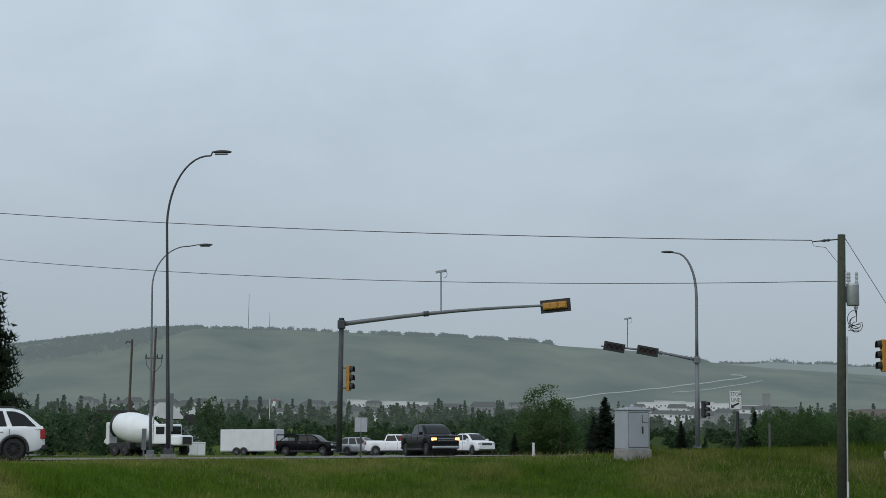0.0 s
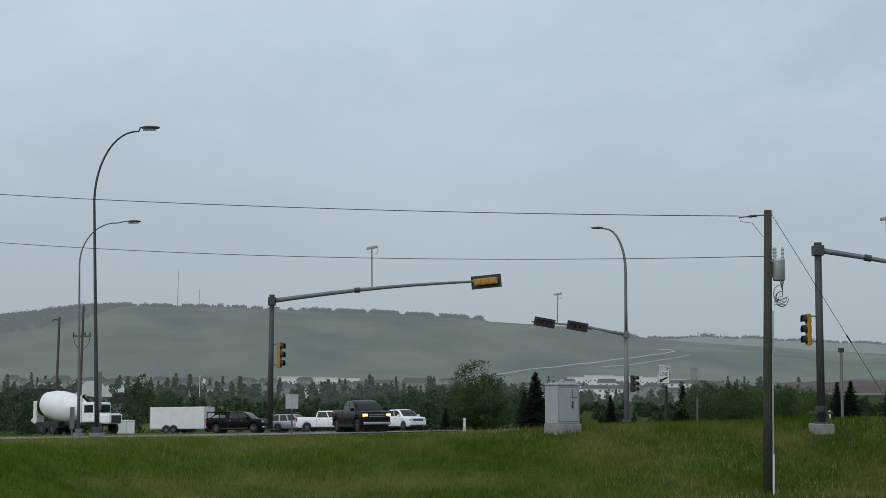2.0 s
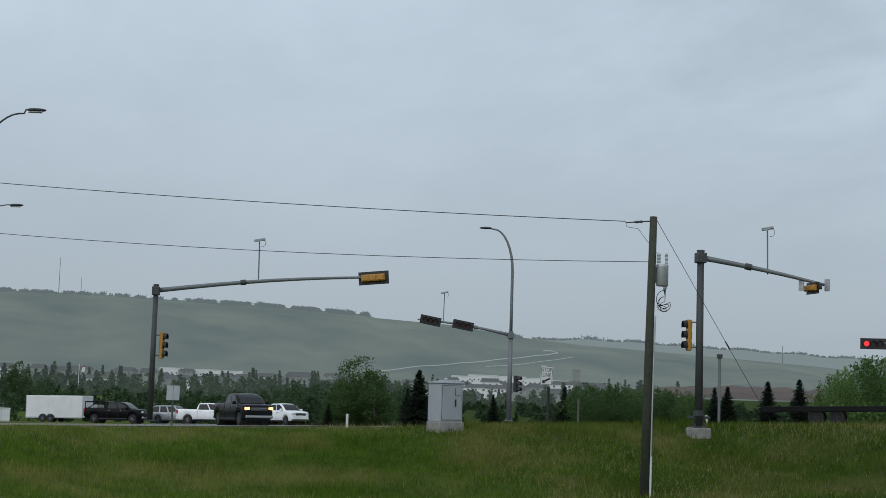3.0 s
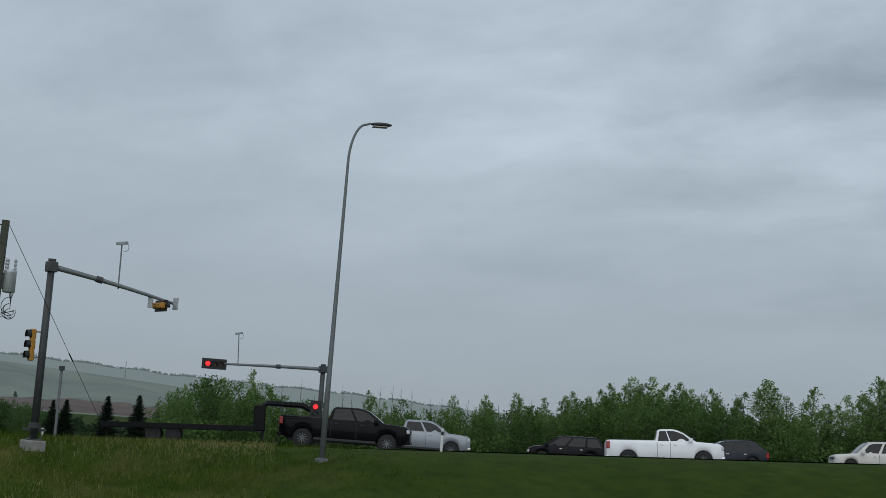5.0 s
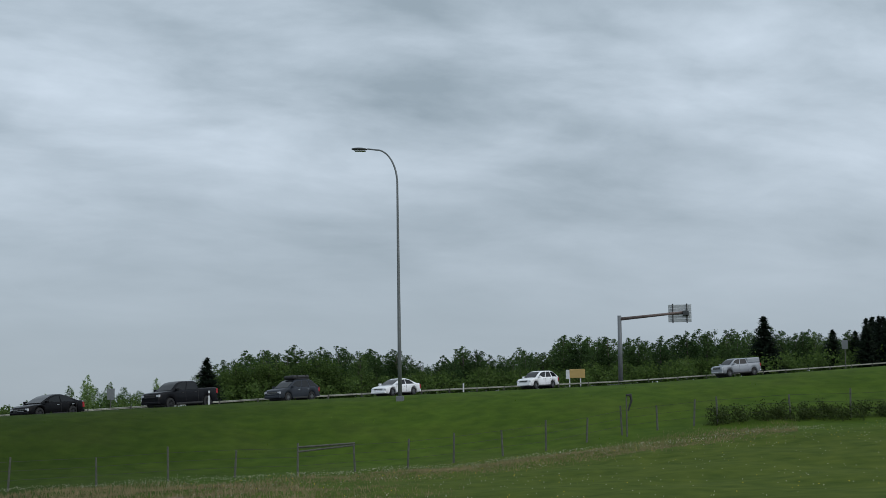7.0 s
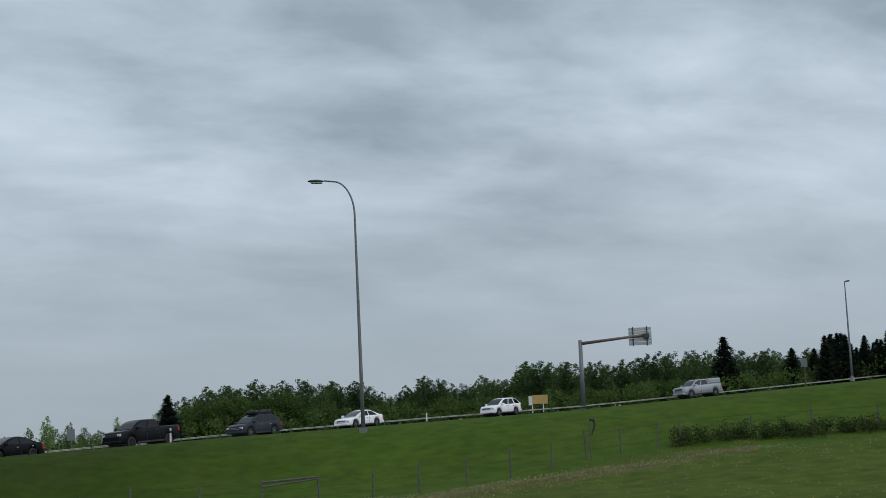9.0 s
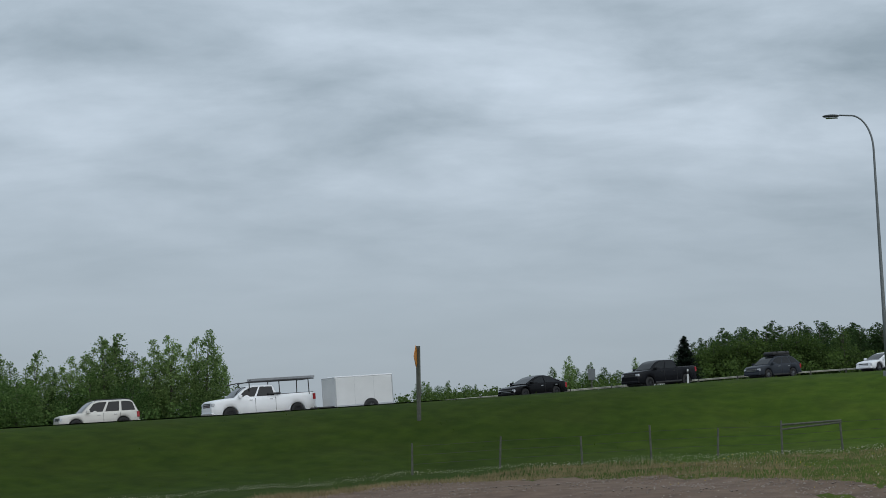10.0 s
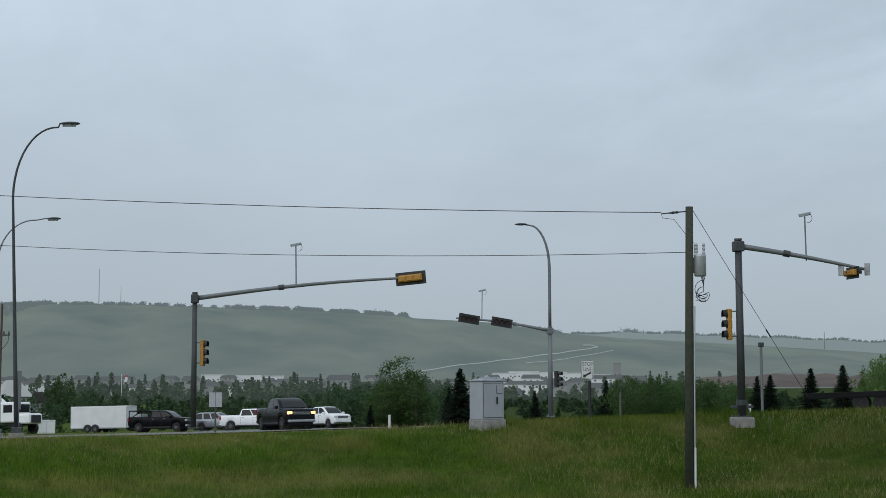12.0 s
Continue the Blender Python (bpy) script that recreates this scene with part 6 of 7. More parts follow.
near_spruce = spruce_meshes(9, 2.3, 91, NEEDLE_NEAR, size=0.42)
stand(near_spruce, 9, "spruce_tree", "near dark spruce beside the side road", "spruces", -17.75, 62, 5.0, 1.12)

# woods of the valley: one mass of crowns, too many to count
cs, rs = [], []
for k in range(950):
    az = -24 + 52 * rng.uniform()
    d = 175 + 330 * rng.uniform() ** 1.5
    el = float(np.interp(az, (-24, -16, -8, -5, 0, 2, 6, 8, 13, 14, 17.5, 18.5, 23, 24, 28), (-0.1, -0.05, -0.3, -0.55, -0.5, 0.1, 0.0, -0.65, -0.6, 0.0, 0.0, -0.45, -0.4, 0.0, 0.1))) + rng.uniform(-1.1, 0.12) * (1 if d < 330 else 0.5)
    q = polar(az, d)
    z0, z1 = float(land(q.x, q.y)), d * math.tan(radians(el))
    h = max(1.5, z1 - z0)
    pointed = rng.uniform() < 0.2
    for j in range(9):
        t = (j + rng.uniform(0.2, 0.9)) / 9.2
        rad = min(0.30 * h, 1.6) * (1.05 - t) if pointed else min(0.34 * h, 2.6) * (1 - 0.75 * max(0, t - 0.45))
        a = rng.uniform(0, 6.28)
        cs.append((q.x + math.cos(a) * rad * 0.7, q.y + math.sin(a) * rad * 0.7, z0 + (h - 0.5 * rad) * t))
        rs.append(rad * (0.5 if pointed else 0.62))
v, f = leaf_cloud(cs, rs, 40, 0.42, rng)
woods = new("valley_woods", mesh_of("valley_woods", v, f, LEAF_VALLEY))
tagged(woods, "dense dark green woods in the valley", "woods", kind="stuff")

# ======== guard rail, fence, markers ========


def guard_rail(i0, i1):
    """A steel beam on posts along the far edge of the highway."""
    pts_ = []
    for i in range(i0, i1):
        q, v_ = HIGHWAY[i], (HIGHWAY[i + 1] - HIGHWAY[i - 1]).normalized()
        nrm = Vector((v_.y, -v_.x, 0))
        pts_.append(q - nrm * 4.6)
    r = thing("guard_rail", on_land(pts_[0].x, pts_[0].y), "galvanised guard rail along the highway", "guard rail")
    o = on_land(pts_[0].x, pts_[0].y)
    v, f = [], []
    prof = [(0.0, 0.29), (0.04, 0.32), (0.0, 0.36), (0.04, 0.40), (0.0, 0.43), (-0.02, 0.43), (-0.02, 0.29)]
    n = len(prof)
    for q in pts_:
        b = on_land(q.x, q.y) - o
        v += [(b.x - 0.5 * y, b.y - y, b.z + z) for y, z in prof]
    for i in range(len(pts_) - 1):
        for k in range(n):
            a, b = i * n + k, i * n + (k + 1) % n
            f.append((a, b, b + n, a + n))
    beam = raw("beam", v, f, RAIL_STEEL, r)
    post = None
    for q in pts_[::2]:
        b = on_land(q.x, q.y) - o
        if post is None:
            bm = bmesh.new()
            box(bm, (-0.06, -0.06, -0.3), (0.06, 0.06, 0.46), 0)
            post = part("post", bm, POST_WOOD, r)
            post.location = b
        else:
            ob = new("post", post.data)
            ob.parent, ob.location = r, b
    return r


near = lambda x: min(range(len(HIGHWAY)), key=lambda j: abs(HIGHWAY[j].x - x))
guard_rail(near(76), near(300))

# wire fence at the foot of the slope
fence = thing("wire_fence", polar(75, 50, -1.5), "old wire fence with weathered wooden posts", "fence")
fo = Vector(polar(75, 50, -1.5))
FENCE = []
for az, d in ((62.7, 48), (66.2, 49), (69.48, 50), (72.21, 50), (74.8, 50), (77.27, 50.5), (79.54, 51), (81.65, 51.5), (83.48, 52.5), (85.45, 53.5), (87.17, 54.5), (88.8, 55.5), (90.2, 56.5), (91.6, 57), (93.03, 57.3), (93.94, 57.5), (96.75, 58), (99, 58.5), (101.5, 59), (104.5, 59.5), (108, 60)):
    FENCE.append(polar(az, d))
for i, q in enumerate(FENCE):
    b = on_land(q.x, q.y) - fo
    bm = bmesh.new()
    h = 1.05 + 0.12 * math.sin(i * 2.7)
    tilt = Matrix.Translation(b) @ Matrix.Rotation(radians(3 * math.sin(i * 1.9)), 4, "X") @ Matrix.Rotation(radians(4 * math.sin(i * 3.1)), 4, "Y")
    tube(bm, [tilt @ Vector((0, 0, -0.3)), tilt @ Vector((0, 0, h))], [0.042, 0.034], 8)
    part("post", bm, POST_WOOD, fence)
for z in (0.35, 0.65, 0.95):
    bm = bmesh.new()
    tube(bm, [on_land(q.x, q.y, z) - fo for q in FENCE], 0.006, 4)
    part("wire", bm, WIRE, fence)
a, b = on_land(*FENCE[5].xy, 1.0) - fo, on_land(*FENCE[6].xy, 1.0) - fo
for dz in (0.0, -0.16):
    bm = bmesh.new()
    tube(bm, [a + Vector((0, 0, dz)), b + Vector((0, 0, dz * 0.4))], 0.034, 8)
    part("brace_rail", bm, POST_WOOD, fence)
# a tall thin post with a hanging rag
S = on_land(*polar(90.4, 56).xy)
s = thing("marker_post", S, "tall thin post with a dark rag", "post")
part("post", tube(bmesh.new(), [(0, 0, -0.3), (0, 0, 1.55)], 0.03, 6), POST_WOOD, s)
bm = bmesh.new()
tube(bm, [(0.02, 0.0, 1.6), (0.1, -0.16, 1.62), (0.08, -0.2, 1.4), (0.04, -0.06, 1.0)], [0.05, 0.07, 0.05, 0.03], 6)
part("rag", bm, TRIM_BLACK, s)

# plastic delineators along the road
for az, d, h, dark in ((33.6, 62, 1.0, True), (73.75, 88, 1.05, True), (87.1, 142, 1.4, False), (83.9, 110, 0.7, False), (3.71, 64, 0.62, False), (18.0, 66, 0.5, False), (12.95, 75, 1.45, False)):
    q = polar(az, d)
    s = thing("delineator", on_land(q.x, q.y), "white plastic delineator post at the road edge", "delineator", "delineators")
    bm = bmesh.new()
    box(bm, (-0.055, -0.03, -0.2), (0.055, 0.03, h), 0.012, Matrix.Rotation(radians(-az), 4, "Z"))
    post = part("post", bm, SIGN_WHITE if az != 12.95 else POST_WOOD, s)
    if dark:
        bm = bmesh.new()
        box(bm, (-0.057, -0.032, h - 0.3), (0.057, 0.032, h - 0.14), 0.0, Matrix.Rotation(radians(-az), 4, "Z"))
        part("reflector", bm, TRIM_BLACK, post)

# two wooden power poles beyond the side road
for az, d, el, cross_el in ((-12.35, 150, 2.58, None), (-11.45, 150, 3.05, 1.85)):
    q = polar(az, d)
    S = on_land(q.x, q.y, -0.2)
    h = d * math.tan(radians(el)) - S.z
    s = thing("utility_pole", S, "brown wooden power pole beyond the side road", "utility pole", "power poles")
    part("pole", tube(bmesh.new(), [(0, 0, 0), (0.12, 0, h)], [0.15, 0.11], 10), material("creosoted_pole", (0.07, 0.05, 0.04), 0.9, 0, (0.12, 0.09, 0.07), 4, 0.6), s)
    if cross_el:
        zc = d * math.tan(radians(cross_el)) - S.z
        bm = bmesh.new()
        box(bm, (-0.9, -0.08, zc - 0.08), (0.95, 0.08, zc + 0.08), 0.01)
        part("crossarm", bm, POST_WOOD, s)
        for x in (-0.8, -0.3, 0.35, 0.85):
            part("insulator", tube(bmesh.new(), [(x, 0, zc + 0.05), (x, 0, zc + 0.2), (x, 0, zc + 0.45)], [0.05, 0.08, 0.03], 8), WIRE, s)
        for sx_ in (-0.8, 0.85):
            part("jumper", tube(bmesh.new(), [(sx_, 0, zc), (sx_ * 0.9, 0, zc - 0.7), (sx_ * 0.4, 0, zc - 1.25), (0.05, 0, zc - 1.5)], 0.03, 6), WIRE, s)
    else:
        part("insulator", tube(bmesh.new(), [(0.1, 0, h - 0.3), (-0.45, 0, h - 0.25), (-0.55, 0, h - 0.5)], 0.06, 6), WIRE, s)

# ======== far: town, hills ========


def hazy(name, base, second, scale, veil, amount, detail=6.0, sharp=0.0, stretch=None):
    """Far backdrop surface: its own colour mixed with pale emission that paints in haze."""
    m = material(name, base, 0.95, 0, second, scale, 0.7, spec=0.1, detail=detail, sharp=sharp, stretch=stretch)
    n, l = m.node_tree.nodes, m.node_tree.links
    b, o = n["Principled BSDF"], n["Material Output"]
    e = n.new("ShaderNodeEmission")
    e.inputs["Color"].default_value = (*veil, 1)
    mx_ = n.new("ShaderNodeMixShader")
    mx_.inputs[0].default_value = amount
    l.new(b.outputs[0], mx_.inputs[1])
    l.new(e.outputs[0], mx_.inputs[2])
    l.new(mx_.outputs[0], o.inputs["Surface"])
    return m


HAZE_GLOW = (0.265, 0.332, 0.355)
# grey haze over both hills and their woods is emission in the materials
HILL = hazy("grass_hill_haze_glow", (0.008, 0.022, 0.014), (0.135, 0.158, 0.088), 0.0085, HAZE_GLOW, 0.38, detail=12.0, sharp=0.0, stretch=(0.75, 0.42, 1.0))
HILL_WOOD = hazy("hill_woods_haze_glow", (0.012, 0.024, 0.016), (0.030, 0.042, 0.028), 0.05, HAZE_GLOW, 0.42)
FAR_HILL = hazy("far_hill_haze_glow", (0.05, 0.062, 0.042), (0.10, 0.105, 0.07), 0.006, HAZE_GLOW, 0.66, detail=9.0)
# haze over town and track is mixed into each colour as glow
TOWN_WALL = hazy("house_walls_haze_glow", (0.12, 0.11, 0.10), (0.34, 0.33, 0.31), 0.02, HAZE_GLOW, 0.2)
TOWN_WHITE = hazy("white_walls_haze_glow", (0.68, 0.69, 0.70), (0.80, 0.80, 0.80), 0.02, HAZE_GLOW, 0.1)
TOWN_ROOF = hazy("roofs_haze_glow", (0.045, 0.042, 0.042), (0.10, 0.09, 0.085), 0.03, HAZE_GLOW, 0.2)
TOWN_TREE = hazy("town_trees_haze_glow", (0.030, 0.060, 0.026), (0.085, 0.120, 0.052), 0.1, HAZE_GLOW, 0.09)
DIRT = hazy("dirt_track_haze_glow", (0.34, 0.34, 0.31), (0.46, 0.46, 0.42), 0.02, HAZE_GLOW, 0.45)


def hill_z(ridge, d_foot, d_ridge, foot_z, rough_, az, d):
    u = (d - d_foot) / (d_ridge - d_foot)
    zr = d_ridge * math.tan(radians(ridge(az)))
    gul = rough_ * (noise.noise(Vector((az * 0.35, u * 1.5, 3.0))) + 0.5 * noise.noise(Vector((az * 0.9, u * 3, 7.0)))) * math.sin(math.pi * u)
    return foot_z + (zr - foot_z) * (u ** 1.25 * 0.75 + 0.25 * float(smooth(0, 1, u))) + gul


def hill_mesh(name, az0, az1, d_ridge, d_foot, ridge, foot_z, mat, label, rough_=10.0, steps=150, rows=26):
    """A long hill: a slope from its foot up to a ridge whose elevation is given over the azimuth, then down behind."""
    v, f = [], []
    for i in range(rows + 1):
        t = i / rows
        for k in range(steps + 1):
            az = az0 + (az1 - az0) * k / steps
            zr = d_ridge * math.tan(radians(ridge(az)))
            if t <= 0.8:
                d = d_foot + (d_ridge - d_foot) * t / 0.8
                z = hill_z(ridge, d_foot, d_ridge, foot_z, rough_, az, d)
            else:
                u = (t - 0.8) / 0.2
                d = d_ridge + 900 * u
                z = zr - 60 * u * u
            q = polar(az, d)
            v.append((q.x, q.y, z))
    n = steps + 1
    for i in range(rows):
        for k in range(steps):
            a = i * n + k
            f.append((a, a + 1, a + n + 1, a + n))
    ob = raw(name, v, f, mat, smooth=True)
    return tagged(ob, label, "hill", kind="structure")


RIDGE_AZ = (-30, -20, -16.5, -13.5, -11.5, -10.2, -6, -4, 0, 4.4, 4.7, 8, 10.5, 13, 17, 22, 26, 30, 36)
RIDGE_EL = (1.0, 1.9, 2.3, 2.75, 3.05, 3.12, 3.12, 3.05, 2.95, 2.72, 2.6, 2.4, 2.0, 1.75, 1.5, 1.15, 0.8, 0.4, 0.0)
hill_mesh("near_hill", -32, 36, 3100, 1700, lambda a: float(np.interp(a, RIDGE_AZ, RIDGE_EL)), -14, HILL, "broad grassy hill with grey haze painted in", 14)
FAR_AZ = (-2, 6, 10, 13.5, 18, 24, 30, 34, 38, 44, 50, 62)
FAR_EL = (1.4, 1.6, 1.9, 1.98, 1.78, 1.45, 1.25, 1.0, 0.85, 0.75, 0.3, -0.1)
hill_mesh("far_hill", -2, 62, 3500, 2300, lambda a: float(np.interp(a, FAR_AZ, FAR_EL)) + 0.03 * math.sin(a * 3), -8, FAR_HILL, "pale far ridge with haze painted in", 8)

# woods on the ridge and gullies of the near hill
cs, rs = [], []
for k in range(2900):
    az = rng.uniform(-17.5, -9.6) if k < 1000 else rng.choice([rng.uniform(-2.5, 0), rng.uniform(-0.5, 4.4), rng.uniform(9.6, 10.6), rng.uniform(-10, -1)], p=[0.2, 0.6, 0.05, 0.15])
    down = rng.uniform(0, 1) ** 2 * (0.55 * float(smooth(-9.6, -12.5, az)) + 0.06)
    if az > -9 and math.sin(az * 4.3) + math.sin(az * 9.1) < rng.uniform(-1.3, 0.7) - 0.9 * float(smooth(-4, -7, az)):
        continue
    el = float(np.interp(az, RIDGE_AZ, RIDGE_EL)) - down
    d = 3090 - down * 900
    q = polar(az, d, d * math.tan(radians(el)) - 1.0)
    cs.append(tuple(q))
    rs.append(rng.uniform(3, 7))
for k in range(420):
    az = rng.uniform(11, 34)
    el = float(np.interp(az, FAR_AZ, FAR_EL)) + 0.03 * math.sin(az * 3)
    q = polar(az, 3490, 3490 * math.tan(radians(el)) - 1)
    cs.append(tuple(q))
    rs.append(rng.uniform(3, 6) * (1.7 if 13 < az < 14.2 else 1))
v, f = leaf_cloud(cs, rs, 44, 3.4, rng)
tagged(new("hill_woods", mesh_of("hill_woods", v, f, HILL_WOOD)), "tree line along the hill ridge with painted haze", "woods", kind="stuff")

# masts on the ridge, in the ridge woods' material with its painted haze
for az, el0, el1, w in ((-7.78, 3.1, 4.47, 0.9), (-6.94, 3.1, 3.78, 0.7), (20.9, 1.3, 1.9, 1.1)):
    S = polar(az, 3050, 3050 * math.tan(radians(el0)) - 4)
    s = thing("radio_mast", S, "thin radio mast on the hill with painted haze", "radio mast", "radio masts")
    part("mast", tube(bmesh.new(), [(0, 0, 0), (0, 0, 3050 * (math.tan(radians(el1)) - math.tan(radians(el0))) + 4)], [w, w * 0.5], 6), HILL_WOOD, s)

# dirt track climbing the hill


NEAR_RIDGE = lambda a: float(np.interp(a, RIDGE_AZ, RIDGE_EL))


def hill_track(legs, half, label):
    """A ribbon laid on the near hill's slope through points given by azimuth and elevation."""
    v, f = [], []
    pts_ = []
    for (a0, e0), (a1, e1) in zip(legs, legs[1:]):
        m_ = max(2, int(abs(a1 - a0) * 5))
        pts_ += [(a0 + (a1 - a0) * k / m_, e0 + (e1 - e0) * k / m_ + 0.012 * math.sin(7 * (a0 + k))) for k in range(m_)]
    pts_.append(legs[-1])
    for az, el in pts_:
        for de in (half, -half):
            lo_, hi_ = 1700.0, 3100.0
            for _ in range(24):
                mid_ = (lo_ + hi_) / 2
                if math.degrees(math.atan2(hill_z(NEAR_RIDGE, 1700, 3100, -14, 14, az, mid_), mid_)) < el + de:
                    lo_ = mid_
                else:
                    hi_ = mid_
            q = polar(az, lo_ - 6)
            v.append((q.x, q.y, hill_z(NEAR_RIDGE, 1700, 3100, -14, 14, az, lo_) + 2.0))
    for i in range(len(pts_) - 1):
        f.append((2 * i, 2 * i + 2, 2 * i + 3, 2 * i + 1))
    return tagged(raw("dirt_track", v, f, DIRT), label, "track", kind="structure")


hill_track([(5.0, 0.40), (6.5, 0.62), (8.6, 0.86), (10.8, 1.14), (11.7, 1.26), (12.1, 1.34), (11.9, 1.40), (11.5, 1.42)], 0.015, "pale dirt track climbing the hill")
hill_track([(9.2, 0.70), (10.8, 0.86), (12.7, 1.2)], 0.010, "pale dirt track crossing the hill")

# town: houses with roofs, sheds and a long white hall


def house(az, d, el, w, h, wall, roof, label, group, flat_=False, name="house", deep=5.0):
    q = polar(az, d)
    z = d * math.tan(radians(el)) - h
    ob = thing(name, (q.x, q.y, z), label, "building", group, rz=-az + rng.uniform(-25, 25) * (not flat_))
    bm = bmesh.new()
    box(bm, (-w / 2, -deep, -12), (w / 2, deep, h * (1.0 if flat_ else 0.62)), 0)
    walls = part("wall", bm, wall, ob)
    bm = bmesh.new()
    if flat_:
        box(bm, (-w / 2 - 0.3, -deep - 0.3, h), (w / 2 + 0.3, deep + 0.3, h + 0.5), 0)
    else:
        r0 = h * 0.6
        pts_ = [(-w / 2 - 0.5, -deep - 0.5, r0), (w / 2 + 0.5, -deep - 0.5, r0), (w / 2 + 0.5, deep + 0.5, r0), (-w / 2 - 0.5, deep + 0.5, r0), (-w / 2 + 1, 0, h), (w / 2 - 1, 0, h)]
        vs = [bm.verts.new(p_) for p_ in pts_]
        for fc in ((0, 1, 5, 4), (1, 2, 5), (2, 3, 4, 5), (3, 0, 4), (3, 2, 1, 0)):
            bm.faces.new([vs[i] for i in fc])
    part("roof", bm, roof, ob)
    nwin = max(2, int(w / 4))
    for i in range(nwin):
        bm = bmesh.new()
        x = -w / 2 + w * (i + 0.5) / nwin
        box(bm, (x - 0.7, -deep - 0.06, h * 0.25), (x + 0.7, -deep + 0.02, h * 0.25 + 1.3), 0)
        part("window", bm, TOWN_ROOF, walls)
    return ob


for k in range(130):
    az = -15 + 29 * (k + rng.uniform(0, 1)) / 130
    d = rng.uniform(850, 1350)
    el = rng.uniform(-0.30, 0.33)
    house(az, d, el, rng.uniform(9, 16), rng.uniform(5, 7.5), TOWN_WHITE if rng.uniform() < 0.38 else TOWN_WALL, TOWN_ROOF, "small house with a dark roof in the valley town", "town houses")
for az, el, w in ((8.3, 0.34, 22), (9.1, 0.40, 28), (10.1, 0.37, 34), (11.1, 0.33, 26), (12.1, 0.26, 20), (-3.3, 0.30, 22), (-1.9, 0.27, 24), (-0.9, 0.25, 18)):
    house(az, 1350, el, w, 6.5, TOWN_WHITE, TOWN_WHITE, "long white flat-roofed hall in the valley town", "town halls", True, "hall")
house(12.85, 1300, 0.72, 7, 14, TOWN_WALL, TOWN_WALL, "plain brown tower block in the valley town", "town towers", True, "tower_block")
SIDING = material("pale_house_siding", (0.40, 0.40, 0.38), 0.8, 0, (0.5, 0.5, 0.48), 0.5, 0.6)
DARK_SIDING = material("brown_house_siding", (0.10, 0.075, 0.06), 0.85, 0, (0.14, 0.11, 0.09), 0.5, 0.6)
SHINGLES = material("dark_roof_shingles", (0.022, 0.020, 0.020), 0.95, 0, (0.045, 0.040, 0.038), 1.5, 0.6, spec=0.1)
house(-10.95, 236, 0.12, 4.2, 6.5, SIDING, SIDING, "pale gabled house behind the mixer truck", "roadside houses", deep=1.8)
house(-12.75, 215, -0.2, 8, 4.6, DARK_SIDING, SHINGLES, "low dark-roofed building behind the mixer truck", "roadside houses", deep=2.5)
house(-9.9, 240, -0.35, 4.0, 4.0, SIDING, SHINGLES, "small pale house half hidden by trees", "roadside houses", deep=1.8)
S = polar(-6.85, 620, 620 * math.tan(radians(-0.35)))
s = thing("flagpole", S, "slim flagpole with a red and white flag", "flagpole")
part("pole", tube(bmesh.new(), [(0, 0, -6), (0, 0, 7.6)], 0.14, 8), TOWN_WHITE, s)
bm = bmesh.new()
box(bm, (0.1, -0.05, 4.4), (1.3, 0.05, 7.4), 0.02, Matrix.Rotation(radians(12), 4, "Y"))
flag = part("flag", bm, TOWN_WHITE, s)
bm = bmesh.new()
box(bm, (0.1, -0.07, 6.5), (1.3, 0.07, 7.4), 0.02, Matrix.Rotation(radians(12), 4, "Y"))
# the stripe's red also has the haze emission mixed in
part("stripe", bm, hazy("flag_red_haze_glow", (0.45, 0.05, 0.05), (0.4, 0.05, 0.05), 0.1, HAZE_GLOW, 0.15), flag)
# bare red-brown cutting beyond mast C
cut = thing("earth_bank", polar(21, 420, -3), "bare red-brown earth bank", "earth bank")
bv, bf_ = [], []
# a little painted haze glows in the bank's earth colours
RED_EARTH = hazy("red_earth_haze_glow", (0.060, 0.038, 0.032), (0.13, 0.085, 0.07), 0.06, HAZE_GLOW, 0.12)
for i in range(7):
    for k in range(41):
        az = 15.2 + 10.0 * k / 40
        d = 400 + 40 * i / 6
        q = polar(az, d) - polar(21, 420)
        z = -0.25 - 3 + (3.4 + 1.2 * noise.noise(Vector((az * 1.7, i * 0.4, 2)))) * (i / 6) ** 0.7 * float(smooth(15.2, 16.6, az) * (1 - smooth(23.8, 25.2, az))) + 4.6
        bv.append((q.x, q.y, z))
for i in range(6):
    for k in range(40):
        a = i * 41 + k
        bf_.append((a, a + 1, a + 42, a + 41))
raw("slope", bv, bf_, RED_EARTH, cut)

# trees among the houses
cs, rs = [], []
for k in range(1700):
    az = -20 + 38 * rng.uniform()
    d = rng.uniform(560, 1150)
    pointed = rng.uniform() < 0.4
    el = rng.uniform(-0.85, 0.08) + (0.36 if pointed and rng.uniform() < 0.4 else 0)
    if 7.4 < az < 12.8:
        el -= 0.22
    h = rng.uniform(5, 9)
    for j in range(5):
        q = polar(az, d, d * math.tan(radians(el)) - h * (j + 0.3) / 5)
        cs.append(tuple(q))
        rs.append(0.35 + 0.36 * j if pointed else (1.1, 1.9, 2.2, 2.2, 1.8)[j])
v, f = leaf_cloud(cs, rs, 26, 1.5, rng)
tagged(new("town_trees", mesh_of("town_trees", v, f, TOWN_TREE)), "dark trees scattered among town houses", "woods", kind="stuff")

